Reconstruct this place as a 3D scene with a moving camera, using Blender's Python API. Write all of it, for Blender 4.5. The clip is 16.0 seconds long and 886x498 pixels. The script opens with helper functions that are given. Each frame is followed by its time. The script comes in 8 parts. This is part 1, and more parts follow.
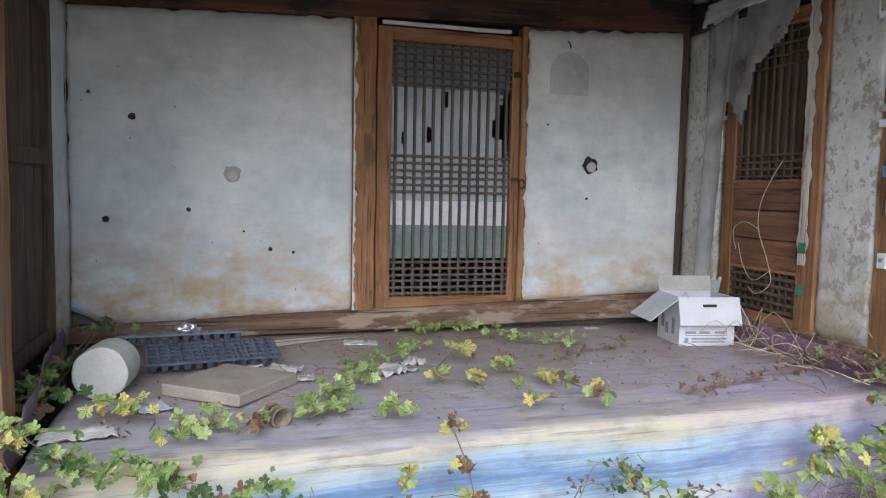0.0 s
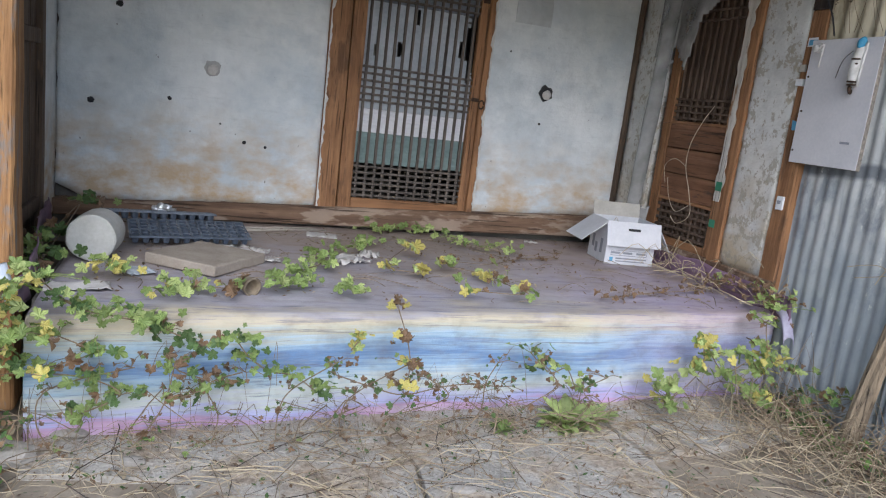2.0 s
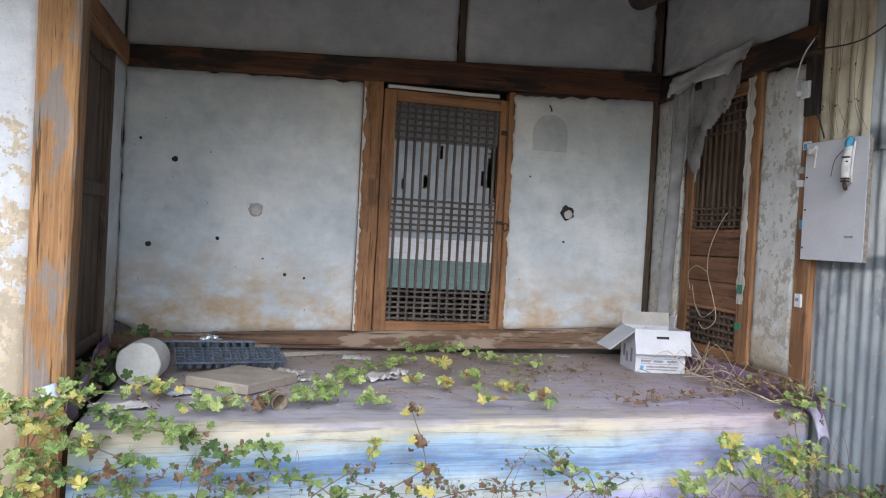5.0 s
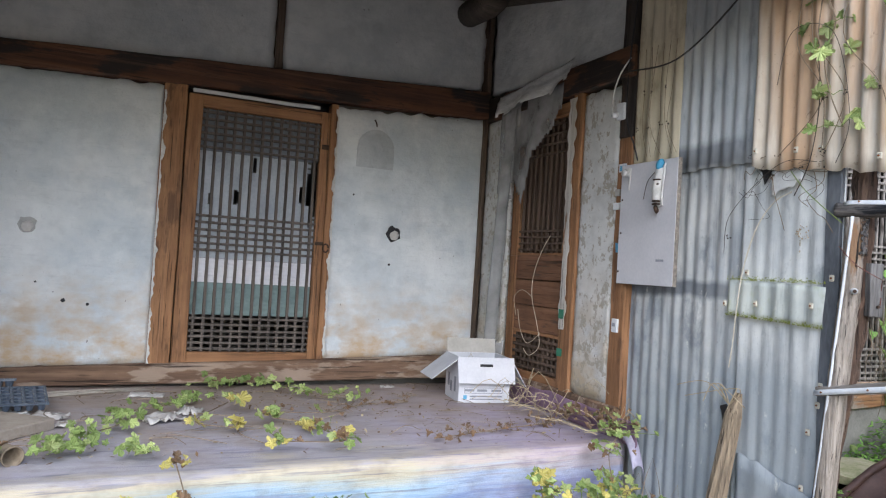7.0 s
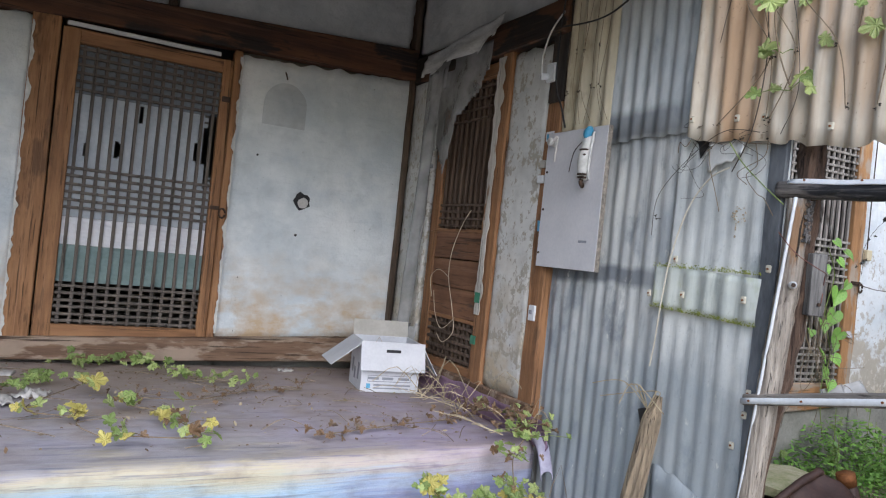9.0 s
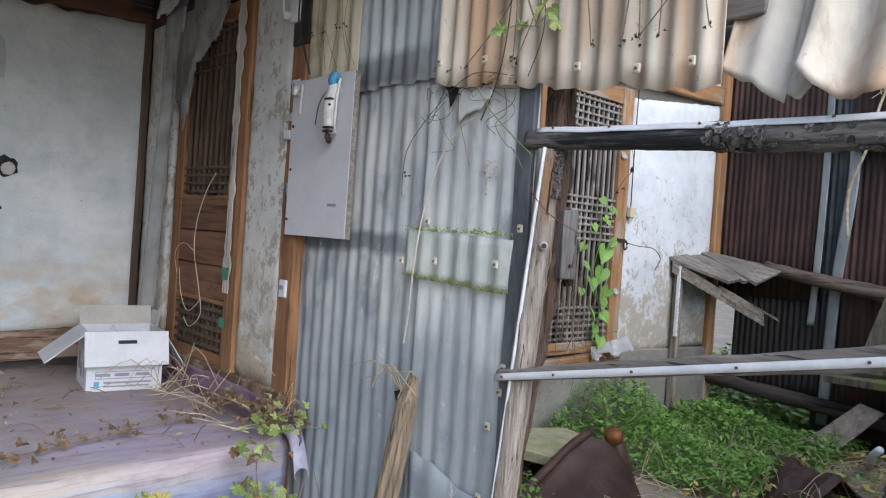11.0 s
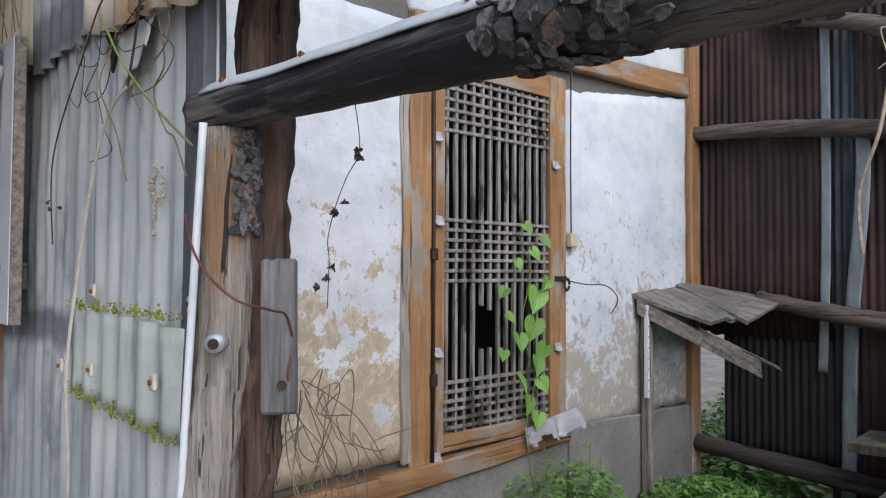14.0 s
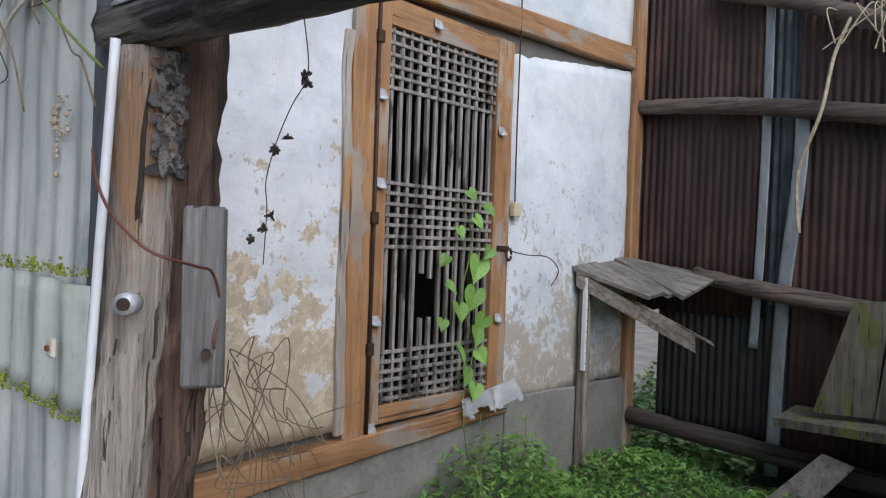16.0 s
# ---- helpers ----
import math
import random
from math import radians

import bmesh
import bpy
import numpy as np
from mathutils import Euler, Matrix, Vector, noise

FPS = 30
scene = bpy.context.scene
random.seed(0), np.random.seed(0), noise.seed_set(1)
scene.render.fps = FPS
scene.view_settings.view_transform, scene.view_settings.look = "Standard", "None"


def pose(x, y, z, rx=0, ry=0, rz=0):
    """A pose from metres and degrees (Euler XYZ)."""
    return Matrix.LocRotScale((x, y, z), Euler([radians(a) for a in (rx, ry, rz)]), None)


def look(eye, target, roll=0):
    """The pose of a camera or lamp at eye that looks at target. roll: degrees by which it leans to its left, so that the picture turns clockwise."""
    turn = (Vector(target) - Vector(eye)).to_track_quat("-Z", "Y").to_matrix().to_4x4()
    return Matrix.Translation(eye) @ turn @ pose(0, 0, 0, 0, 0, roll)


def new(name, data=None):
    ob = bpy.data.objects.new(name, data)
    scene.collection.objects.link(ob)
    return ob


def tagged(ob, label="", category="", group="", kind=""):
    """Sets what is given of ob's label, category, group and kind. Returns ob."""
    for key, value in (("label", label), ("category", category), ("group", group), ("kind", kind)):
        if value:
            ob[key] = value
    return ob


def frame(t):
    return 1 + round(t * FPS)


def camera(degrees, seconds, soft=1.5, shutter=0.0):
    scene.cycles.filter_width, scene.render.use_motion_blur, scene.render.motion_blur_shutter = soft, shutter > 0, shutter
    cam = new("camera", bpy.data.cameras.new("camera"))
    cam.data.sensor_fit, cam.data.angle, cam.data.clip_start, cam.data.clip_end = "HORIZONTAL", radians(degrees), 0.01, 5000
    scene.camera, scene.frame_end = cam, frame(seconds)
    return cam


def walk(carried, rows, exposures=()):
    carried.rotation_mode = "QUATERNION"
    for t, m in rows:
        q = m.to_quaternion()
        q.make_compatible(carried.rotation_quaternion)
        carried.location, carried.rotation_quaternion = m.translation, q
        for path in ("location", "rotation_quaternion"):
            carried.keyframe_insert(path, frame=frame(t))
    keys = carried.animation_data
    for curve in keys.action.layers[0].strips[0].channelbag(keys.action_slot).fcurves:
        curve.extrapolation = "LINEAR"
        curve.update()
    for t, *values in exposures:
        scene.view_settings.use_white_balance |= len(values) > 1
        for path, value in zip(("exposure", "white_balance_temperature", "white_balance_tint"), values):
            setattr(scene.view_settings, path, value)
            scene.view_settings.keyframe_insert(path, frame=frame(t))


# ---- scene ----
cam = camera(62.7, 16.0, 1.15)
PATH = [
    (0, (-0.084, 0.165, 1.433), (0.475, 2.079, 1.274), 1.2),
    (0.5, (-0.173, 0.013, 1.399), (0.349, 1.928, 1.16), 1.8),
    (1, (-0.233, -0.186, 1.415), (0.328, 1.684, 0.984), 5.2),
    (1.5, (-0.222, -0.257, 1.43), (0.397, 1.598, 1.01), 6.7),
    (2, (-0.206, -0.298, 1.445), (0.468, 1.546, 1.063), 6.9),
    (2.5, (-0.235, -0.315, 1.447), (0.465, 1.526, 1.099), 6.8),
    (3, (-0.272, -0.324, 1.458), (0.419, 1.529, 1.163), 6.7),
    (3.2, (-0.28, -0.328, 1.451), (0.377, 1.542, 1.178), 6.5),
    (5.3, (0.001, -0.663, 1.381), (0.481, 1.279, 1.375), 3.0),
    (5.5, (0.001, -0.685, 1.384), (0.594, 1.225, 1.393), 2.7),
    (6, (0.111, -0.647, 1.427), (0.887, 1.196, 1.486), 2.3),
    (6.5, (0.251, -0.541, 1.425), (1.042, 1.295, 1.498), 3.2),
    (7, (0.4, -0.351, 1.389), (1.23, 1.468, 1.445), 3.5),
    (7.5, (0.508, -0.137, 1.4), (1.387, 1.66, 1.424), 4.0),
    (8, (0.617, -0.057, 1.387), (1.601, 1.684, 1.422), 4.6),
    (8.2, (0.694, -0.042, 1.377), (1.679, 1.698, 1.41), 4.9),
    (10.3, (1.074, 0.014, 1.411), (1.96, 1.806, 1.36), 7.4),
    (10.5, (1.141, 0.056, 1.397), (2.153, 1.78, 1.355), 6.9),
    (11, (1.354, 0.19, 1.405), (2.722, 1.648, 1.374), 4.0),
    (11.5, (1.608, 0.225, 1.408), (3.104, 1.551, 1.367), 2.2),
    (12, (1.908, 0.268, 1.436), (3.305, 1.699, 1.393), 1.7),
    (12.5, (2.129, 0.391, 1.452), (3.475, 1.87, 1.416), 1.4),
    (13, (2.342, 0.539, 1.512), (3.641, 2.059, 1.508), 1.2),
    (13.5, (2.499, 0.57, 1.518), (3.773, 2.111, 1.572), 0.9),
    (14, (2.646, 0.667, 1.5), (4.007, 2.131, 1.563), 0.3),
    (14.5, (2.724, 0.742, 1.465), (4.139, 2.155, 1.438), 0.0),
    (15, (2.724, 0.788, 1.482), (4.165, 2.173, 1.44), 1.0),
    (15.5, (2.721, 0.79, 1.488), (4.187, 2.15, 1.456), 1.6),
    (16, (2.715, 0.779, 1.484), (4.205, 2.113, 1.468), 2.1),
]
EXPOSURES = [(t, stops, 5950, 11) for t, stops in ((0, 0.88), (1, 0.78), (3, 0.83), (5.5, 1.0), (6.5, 1.03), (8, 0.95), (10.5, 0.72), (11.5, 0.78), (12.5, 0.66), (13.5, 0.54), (14.5, 0.45), (16, 0.42))]
walk(cam, [(t, look(eye, target, roll)) for t, eye, target, roll in PATH], EXPOSURES)


# ---- light ----
world = bpy.data.worlds.new("overcast_sky")
scene.world = world
world.use_nodes = True
wn, wl = world.node_tree.nodes, world.node_tree.links
sky = wn.new("ShaderNodeTexSky")
sky.sky_type = "NISHITA"
sky.sun_disc = False
sky.sun_elevation, sky.sun_rotation = radians(37), radians(196)
sky.air_density, sky.dust_density = 1.0, 1.5
wn["Background"].inputs["Strength"].default_value = 0.12
wl.new(sky.outputs["Color"], wn["Background"].inputs["Color"])
sun = new("sun", bpy.data.lights.new("sun", "SUN"))
sun.data.energy, sun.data.angle, sun.data.color = 1.75, radians(60), (0.99, 0.98, 0.965)
sun.matrix_world = look((-2.4, -8.0, 8.8), (1.0, 2.5, 0.5))


# ---- materials ----
def ramp(nt, src, stops):
    r = nt.nodes.new("ShaderNodeValToRGB")
    while len(r.color_ramp.elements) < len(stops):
        r.color_ramp.elements.new(0.5)
    for e, (p, c) in zip(r.color_ramp.elements, stops):
        e.position, e.color = p, (*c, 1.0) if len(c) == 3 else c
    nt.links.new(src, r.inputs["Fac"])
    return r.outputs["Color"]


def fac(nt, src, lo, hi):
    m = nt.nodes.new("ShaderNodeMapRange")
    m.inputs["From Min"].default_value, m.inputs["From Max"].default_value = lo, hi
    nt.links.new(src, m.inputs["Value"])
    return m.outputs["Result"]


def mix(nt, f, a, b, how="MIX"):
    m = nt.nodes.new("ShaderNodeMix")
    m.data_type, m.blend_type = "RGBA", how
    for sock, v in ((m.inputs["Factor"], f), (m.inputs["A"], a), (m.inputs["B"], b)):
        if isinstance(v, (int, float)):
            sock.default_value = v
        elif isinstance(v, tuple):
            sock.default_value = (*v, 1.0)
        else:
            nt.links.new(v, sock)
    return m.outputs["Result"]


def math_node(nt, op, a, b=0.0):
    m = nt.nodes.new("ShaderNodeMath")
    m.operation = op
    for sock, v in ((m.inputs[0], a), (m.inputs[1], b)):
        if isinstance(v, (int, float)):
            sock.default_value = v
        else:
            nt.links.new(v, sock)
    return m.outputs[0]


def noise_tex(nt, scale, stretch=(1, 1, 1), detail=6.0, shift=0.0, rough=0.6):
    c = nt.nodes.new("ShaderNodeTexCoord")
    mp = nt.nodes.new("ShaderNodeMapping")
    mp.inputs["Scale"].default_value = stretch
    mp.inputs["Location"].default_value = (shift, shift * 0.7, shift * 1.3)
    nt.links.new(c.outputs["Object"], mp.inputs["Vector"])
    n = nt.nodes.new("ShaderNodeTexNoise")
    n.inputs["Scale"].default_value, n.inputs["Detail"].default_value, n.inputs["Roughness"].default_value = scale, detail, rough
    nt.links.new(mp.outputs["Vector"], n.inputs["Vector"])
    return n.outputs["Fac"]


def axis_of(nt, which):
    c = nt.nodes.new("ShaderNodeTexCoord")
    s = nt.nodes.new("ShaderNodeSeparateXYZ")
    nt.links.new(c.outputs["Object"], s.inputs[0])
    return s.outputs[which]


def bump(nt, bsdf, height, strength, dist=0.004):
    b = nt.nodes.new("ShaderNodeBump")
    b.inputs["Strength"].default_value, b.inputs["Distance"].default_value = strength, dist
    nt.links.new(height, b.inputs["Height"])
    nt.links.new(b.outputs["Normal"], bsdf.inputs["Normal"])


def blank(name, rough=0.8, metal=0.0):
    m = bpy.data.materials.new(name)
    m.use_nodes = True
    b = m.node_tree.nodes["Principled BSDF"]
    b.inputs["Roughness"].default_value, b.inputs["Metallic"].default_value = rough, metal
    return m, m.node_tree, b


def vary(nt, col, amount=0.25):
    o = nt.nodes.new("ShaderNodeObjectInfo")
    f = fac(nt, o.outputs["Random"], 0.0, 1.0)
    h = nt.nodes.new("ShaderNodeHueSaturation")
    v = math_node(nt, "ADD", math_node(nt, "MULTIPLY", f, amount), 1.0 - amount / 2)
    nt.links.new(v, h.inputs["Value"])
    nt.links.new(col, h.inputs["Color"])
    return h.outputs["Color"]


def plain(name, c1, c2, scale=6.0, rough=0.8, metal=0.0, relief=0.3, fine=60.0, stretch=(1, 1, 1), random=0.0):
    """Two colours over large blotches and fine grain."""
    m, nt, b = blank(name, rough, metal)
    big = noise_tex(nt, scale, stretch)
    small = noise_tex(nt, fine, stretch, shift=3.1)
    f = math_node(nt, "ADD", math_node(nt, "MULTIPLY", big, 0.65), math_node(nt, "MULTIPLY", small, 0.35))
    col = ramp(nt, f, [(0.36, c1), (0.64, c2)])
    if random:
        col = vary(nt, col, random)
    nt.links.new(col, b.inputs["Base Color"])
    bump(nt, b, small, relief)
    return m


def wood(name, c1, c2, axis, worn=None, worn_at=0.58, rough=0.75, relief=0.5, grain=22.0):
    """Timber with its grain along an axis, and patches worn to another colour."""
    m, nt, b = blank(name, rough)
    st = [1.0, 1.0, 1.0]
    st[axis] = 0.06
    g = noise_tex(nt, grain, tuple(st), 8.0)
    f2 = noise_tex(nt, grain * 4, tuple(st), 4.0, 5.0)
    col = ramp(nt, g, [(0.33, c1), (0.66, c2)])
    col = mix(nt, fac(nt, f2, 0.58, 0.75), col, tuple(x * 0.45 for x in c1))
    if worn:
        st2 = [1.0, 1.0, 1.0]
        st2[axis] = 0.3
        w = noise_tex(nt, 7.0, tuple(st2), 6.0, 9.0)
        col = mix(nt, fac(nt, w, worn_at, worn_at + 0.05), col, worn)
    dirt = noise_tex(nt, 3.0, (1, 1, 1), 5.0, 2.0)
    col = mix(nt, math_node(nt, "MULTIPLY", fac(nt, dirt, 0.45, 0.75), 0.5), col, tuple(x * 0.4 for x in c1))
    st3 = [1.0, 1.0, 1.0]
    st3[axis] = 0.025
    split = fac(nt, noise_tex(nt, grain * 2.2, tuple(st3), 3.0, 14.0), 0.625, 0.66)
    col = mix(nt, math_node(nt, "MULTIPLY", split, 0.8), col, tuple(x * 0.22 for x in c1))
    pale = fac(nt, noise_tex(nt, grain * 1.3, tuple(st3), 8.0, 31.0, 0.7), 0.54, 0.70)
    col = mix(nt, math_node(nt, "MULTIPLY", pale, 0.4), col, tuple(min(1.0, x * 1.25 + 0.05) for x in c2))
    nt.links.new(col, b.inputs["Base Color"])
    h = math_node(nt, "ADD", g, math_node(nt, "MULTIPLY", f2, 0.5))
    h = math_node(nt, "SUBTRACT", h, math_node(nt, "MULTIPLY", split, 0.8))
    bump(nt, b, h, relief, 0.008)
    return m


def plaster_mat(name, base, base2, stain, z_lo, z_hi, peel=None, peel_at=0.6, peel_top=None):
    """Old whitewash with specks, a damp stain near the foot, and paint that peels off in flakes."""
    m, nt, b = blank(name, 0.85)
    big = noise_tex(nt, 1.6)
    mid = noise_tex(nt, 9.0, shift=4.0)
    fine = noise_tex(nt, 70.0, shift=2.0)
    col = ramp(nt, big, [(0.35, base), (0.65, base2)])
    col = mix(nt, math_node(nt, "MULTIPLY", fac(nt, mid, 0.48, 0.72), 0.28), col, tuple(x * 0.62 for x in base))
    cloud = noise_tex(nt, 3.4, (1, 1, 1.3), 7.0, 27.0, 0.65)
    col = mix(nt, math_node(nt, "MULTIPLY", fac(nt, cloud, 0.50, 0.66), 0.45), col, tuple(min(1.0, x * 1.16) for x in base2))
    col = mix(nt, math_node(nt, "MULTIPLY", fac(nt, cloud, 0.47, 0.33), 0.35), col, (base[0] * 0.72, base[1] * 0.78, base[2] * 0.84))
    trowel = fac(nt, noise_tex(nt, 18.0, (0.35, 0.35, 2.2), 7.0, 37.0, 0.7), 0.56, 0.68)
    col = mix(nt, math_node(nt, "MULTIPLY", trowel, 0.16), col, tuple(x * 0.55 for x in base))
    scratch = fac(nt, noise_tex(nt, 55.0, (1, 1, 0.5), 9.0, 17.0, 0.75), 0.58, 0.70)
    col = mix(nt, math_node(nt, "MULTIPLY", scratch, 0.22), col, tuple(x * 0.45 for x in base))
    if stain:
        z = axis_of(nt, 2)
        edge = math_node(nt, "ADD", z, math_node(nt, "MULTIPLY", noise_tex(nt, 4.0, shift=7.0), -0.5))
        s = fac(nt, edge, z_hi - 0.25, z_lo - 0.25)
        blot = fac(nt, noise_tex(nt, 5.0, (1, 1, 1.6), shift=1.0), 0.36, 0.62)
        col = mix(nt, math_node(nt, "MULTIPLY", math_node(nt, "MULTIPLY", s, blot), 0.95), col, stain)
    if peel:
        p = noise_tex(nt, 7.0, (1, 1, 1), 9.0, 11.0, 0.68)
        if peel_top:
            z = axis_of(nt, 2)
            p = math_node(nt, "ADD", p, fac(nt, z, peel_top + 2.4, peel_top - 1.4))
            p = math_node(nt, "SUBTRACT", p, 0.5)
        pf = fac(nt, p, peel_at, peel_at + 0.012)
        under = ramp(nt, noise_tex(nt, 12.0, shift=5.0), [(0.35, peel), (0.65, tuple(min(1, x * 1.35) for x in peel))])
        col = mix(nt, pf, col, under)
        chips = fac(nt, math_node(nt, "ADD", noise_tex(nt, 26.0, (1, 1, 0.8), 7.0, 19.0, 0.7), math_node(nt, "MULTIPLY", p, 0.7)), 0.905, 0.92)
        col = mix(nt, math_node(nt, "MULTIPLY", chips, 0.8), col, tuple(x * 0.9 for x in peel))
        run = fac(nt, noise_tex(nt, 10.0, (1, 1, 0.12), 6.0, 23.0), 0.55, 0.75)
        col = mix(nt, math_node(nt, "MULTIPLY", run, 0.22), col, (0.34, 0.30, 0.25))
    speck = fac(nt, noise_tex(nt, 28.0, (1, 1, 0.7), 2.0, 13.0), 0.75, 0.775)
    col = mix(nt, math_node(nt, "MULTIPLY", speck, 0.7), col, (0.12, 0.11, 0.1))
    nt.links.new(col, b.inputs["Base Color"])
    h = math_node(nt, "ADD", math_node(nt, "MULTIPLY", mid, 2.0), math_node(nt, "MULTIPLY", fine, 0.4))
    bump(nt, b, h, 0.8, 0.008)
    return m


ORANGE1, ORANGE2, GREYWOOD = (0.21, 0.098, 0.042), (0.38, 0.195, 0.088), (0.25, 0.21, 0.17)
M_PLASTER = plaster_mat("whitewash", (0.57, 0.62, 0.65), (0.73, 0.75, 0.755), (0.50, 0.37, 0.23), 0.80, 1.30)
M_PLASTER_SIDE = plaster_mat("dirty_grey_whitewash", (0.53, 0.535, 0.52), (0.69, 0.685, 0.66), (0.48, 0.40, 0.28), 0.80, 1.5, (0.40, 0.36, 0.29), 0.63)
M_PLASTER_UP = plaster_mat("whitewash_upper", (0.52, 0.54, 0.54), (0.67, 0.67, 0.655), None, 0, 0)
M_PLASTER2 = plaster_mat("peeling_whitewash", (0.56, 0.58, 0.60), (0.69, 0.695, 0.70), (0.52, 0.40, 0.27), 0.75, 1.0, (0.46, 0.385, 0.28), 0.515, 0.9)
M_PLASTER3 = plaster_mat("whitewash_blue_white", (0.54, 0.58, 0.61), (0.67, 0.69, 0.705), (0.50, 0.42, 0.32), 0.75, 1.2, (0.42, 0.38, 0.32), 0.63, 0.9)
M_CONCRETE = plain("cement_render", (0.15, 0.145, 0.13), (0.29, 0.28, 0.25), 4.0, 0.9, 0.0, 0.5)
M_BEAM_X = wood("timber_along_x", ORANGE1, ORANGE2, 0, (0.13, 0.06, 0.03), 0.6)
M_BEAM_DARK = wood("dark_timber_along_x", (0.06, 0.026, 0.014), (0.15, 0.062, 0.028), 0, (0.022, 0.016, 0.013), 0.50)
M_SILL = wood("timber_sill", (0.11, 0.065, 0.042), (0.24, 0.15, 0.095), 0, (0.33, 0.25, 0.19), 0.53, 0.9, 0.9)
M_BEAM_Y = wood("timber_along_y", ORANGE1, ORANGE2, 1, (0.13, 0.06, 0.03), 0.6)
M_POST = wood("timber_upright", ORANGE1, ORANGE2, 2, (0.15, 0.075, 0.035), 0.60, 0.75, 0.8, 30.0)
M_PILLAR = wood("weathered_pillar", (0.25, 0.125, 0.05), (0.44, 0.24, 0.10), 2, (0.24, 0.20, 0.17), 0.53, 0.85, 1.0, 30.0)
M_POST2 = wood("timber_pale_upright", (0.26, 0.125, 0.05), (0.42, 0.23, 0.10), 2, (0.34, 0.28, 0.22), 0.52)
M_BEAM2 = wood("timber_pale_along_x", (0.24, 0.12, 0.05), (0.40, 0.22, 0.10), 0, (0.30, 0.25, 0.20), 0.52)
M_PLANK_DARK = wood("dark_boards_upright", (0.06, 0.04, 0.028), (0.15, 0.10, 0.065), 2, (0.20, 0.12, 0.07), 0.62)
M_PANEL = wood("brown_panel_boards", (0.14, 0.065, 0.032), (0.25, 0.12, 0.06), 1, (0.10, 0.06, 0.04), 0.6)
M_LATTICE = wood("grey_lattice", (0.07, 0.058, 0.05), (0.15, 0.125, 0.105), 2)
M_LATTICE2 = wood("pale_grey_lattice", (0.13, 0.11, 0.095), (0.38, 0.35, 0.315), 2, (0.05, 0.04, 0.032), 0.55, 0.85, 0.8, 40.0)
M_GREY_UP = wood("grey_weathered_upright", (0.15, 0.115, 0.09), (0.37, 0.31, 0.25), 2, (0.24, 0.15, 0.09), 0.62, 0.9, 1.0, 46.0)
M_GREY_X = wood("grey_weathered_x", (0.14, 0.115, 0.095), (0.30, 0.26, 0.21), 0, None, 0.6, 0.85, 0.8)
M_GREY_Y = wood("grey_weathered_y", (0.13, 0.115, 0.10), (0.28, 0.25, 0.22), 1, None, 0.6, 0.85, 0.8)
M_CHAR_Y = wood("dark_weathered_y", (0.05, 0.046, 0.045), (0.19, 0.175, 0.165), 1, (0.22, 0.16, 0.11), 0.66, 0.85, 1.0, 40.0)
M_BEAM_DARK_Y = wood("dark_timber_along_y", (0.055, 0.026, 0.014), (0.13, 0.058, 0.027), 1, (0.02, 0.015, 0.012), 0.47)
# Dark plaster colour carries the rooms' missing light; wall cores share it.
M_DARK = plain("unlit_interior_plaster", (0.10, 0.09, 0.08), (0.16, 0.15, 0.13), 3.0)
M_CEIL = wood("soot_dark_boards", (0.05, 0.04, 0.032), (0.11, 0.085, 0.065), 0)
M_BROWN_PLAIN = plain("rust_brown_boards", (0.04, 0.022, 0.017), (0.11, 0.06, 0.045), 5.0, 0.8)
M_GROUND = plain("trodden_earth", (0.19, 0.155, 0.115), (0.38, 0.325, 0.255), 2.5, 0.95, 0.0, 0.8, 40.0)


# ---- geometry helpers ----
def thing(name, at, label="", category="", group="", kind=""):
    ob = new(name)
    ob.empty_display_size = 0.1
    ob.matrix_world = Matrix.Translation(at)
    ob.matrix_basis = Matrix.Translation(at)
    return tagged(ob, label, category, group, kind)


def mesh_of(name, bm, material, smooth=False):
    me = bpy.data.meshes.new(name)
    bmesh.ops.recalc_face_normals(bm, faces=bm.faces)
    bm.to_mesh(me)
    bm.free()
    me.materials.append(material)
    if smooth:
        for p in me.polygons:
            p.use_smooth = True
    return me


def chain(ob):
    m = Matrix.Identity(4)
    while ob is not None:
        m = ob.matrix_parent_inverse @ ob.matrix_basis @ m if ob.parent else ob.matrix_basis @ m
        ob = ob.parent
    return m


def part(name, bm, material, parent=None, label="", smooth=False):
    """A bmesh, in world coordinates, as one mesh object under a thing or a part."""
    me = bm if isinstance(bm, bpy.types.Mesh) else mesh_of(name, bm, material, smooth)
    ob = new(name, me)
    if parent is not None:
        ob.parent = parent
        full = Matrix.Identity(4)
        p = parent
        while p is not None:
            full = p.matrix_basis @ full if p.parent is None else p.matrix_parent_inverse @ p.matrix_basis @ full
            p = p.parent
        ob.matrix_parent_inverse = full.inverted()
    return tagged(ob, label)


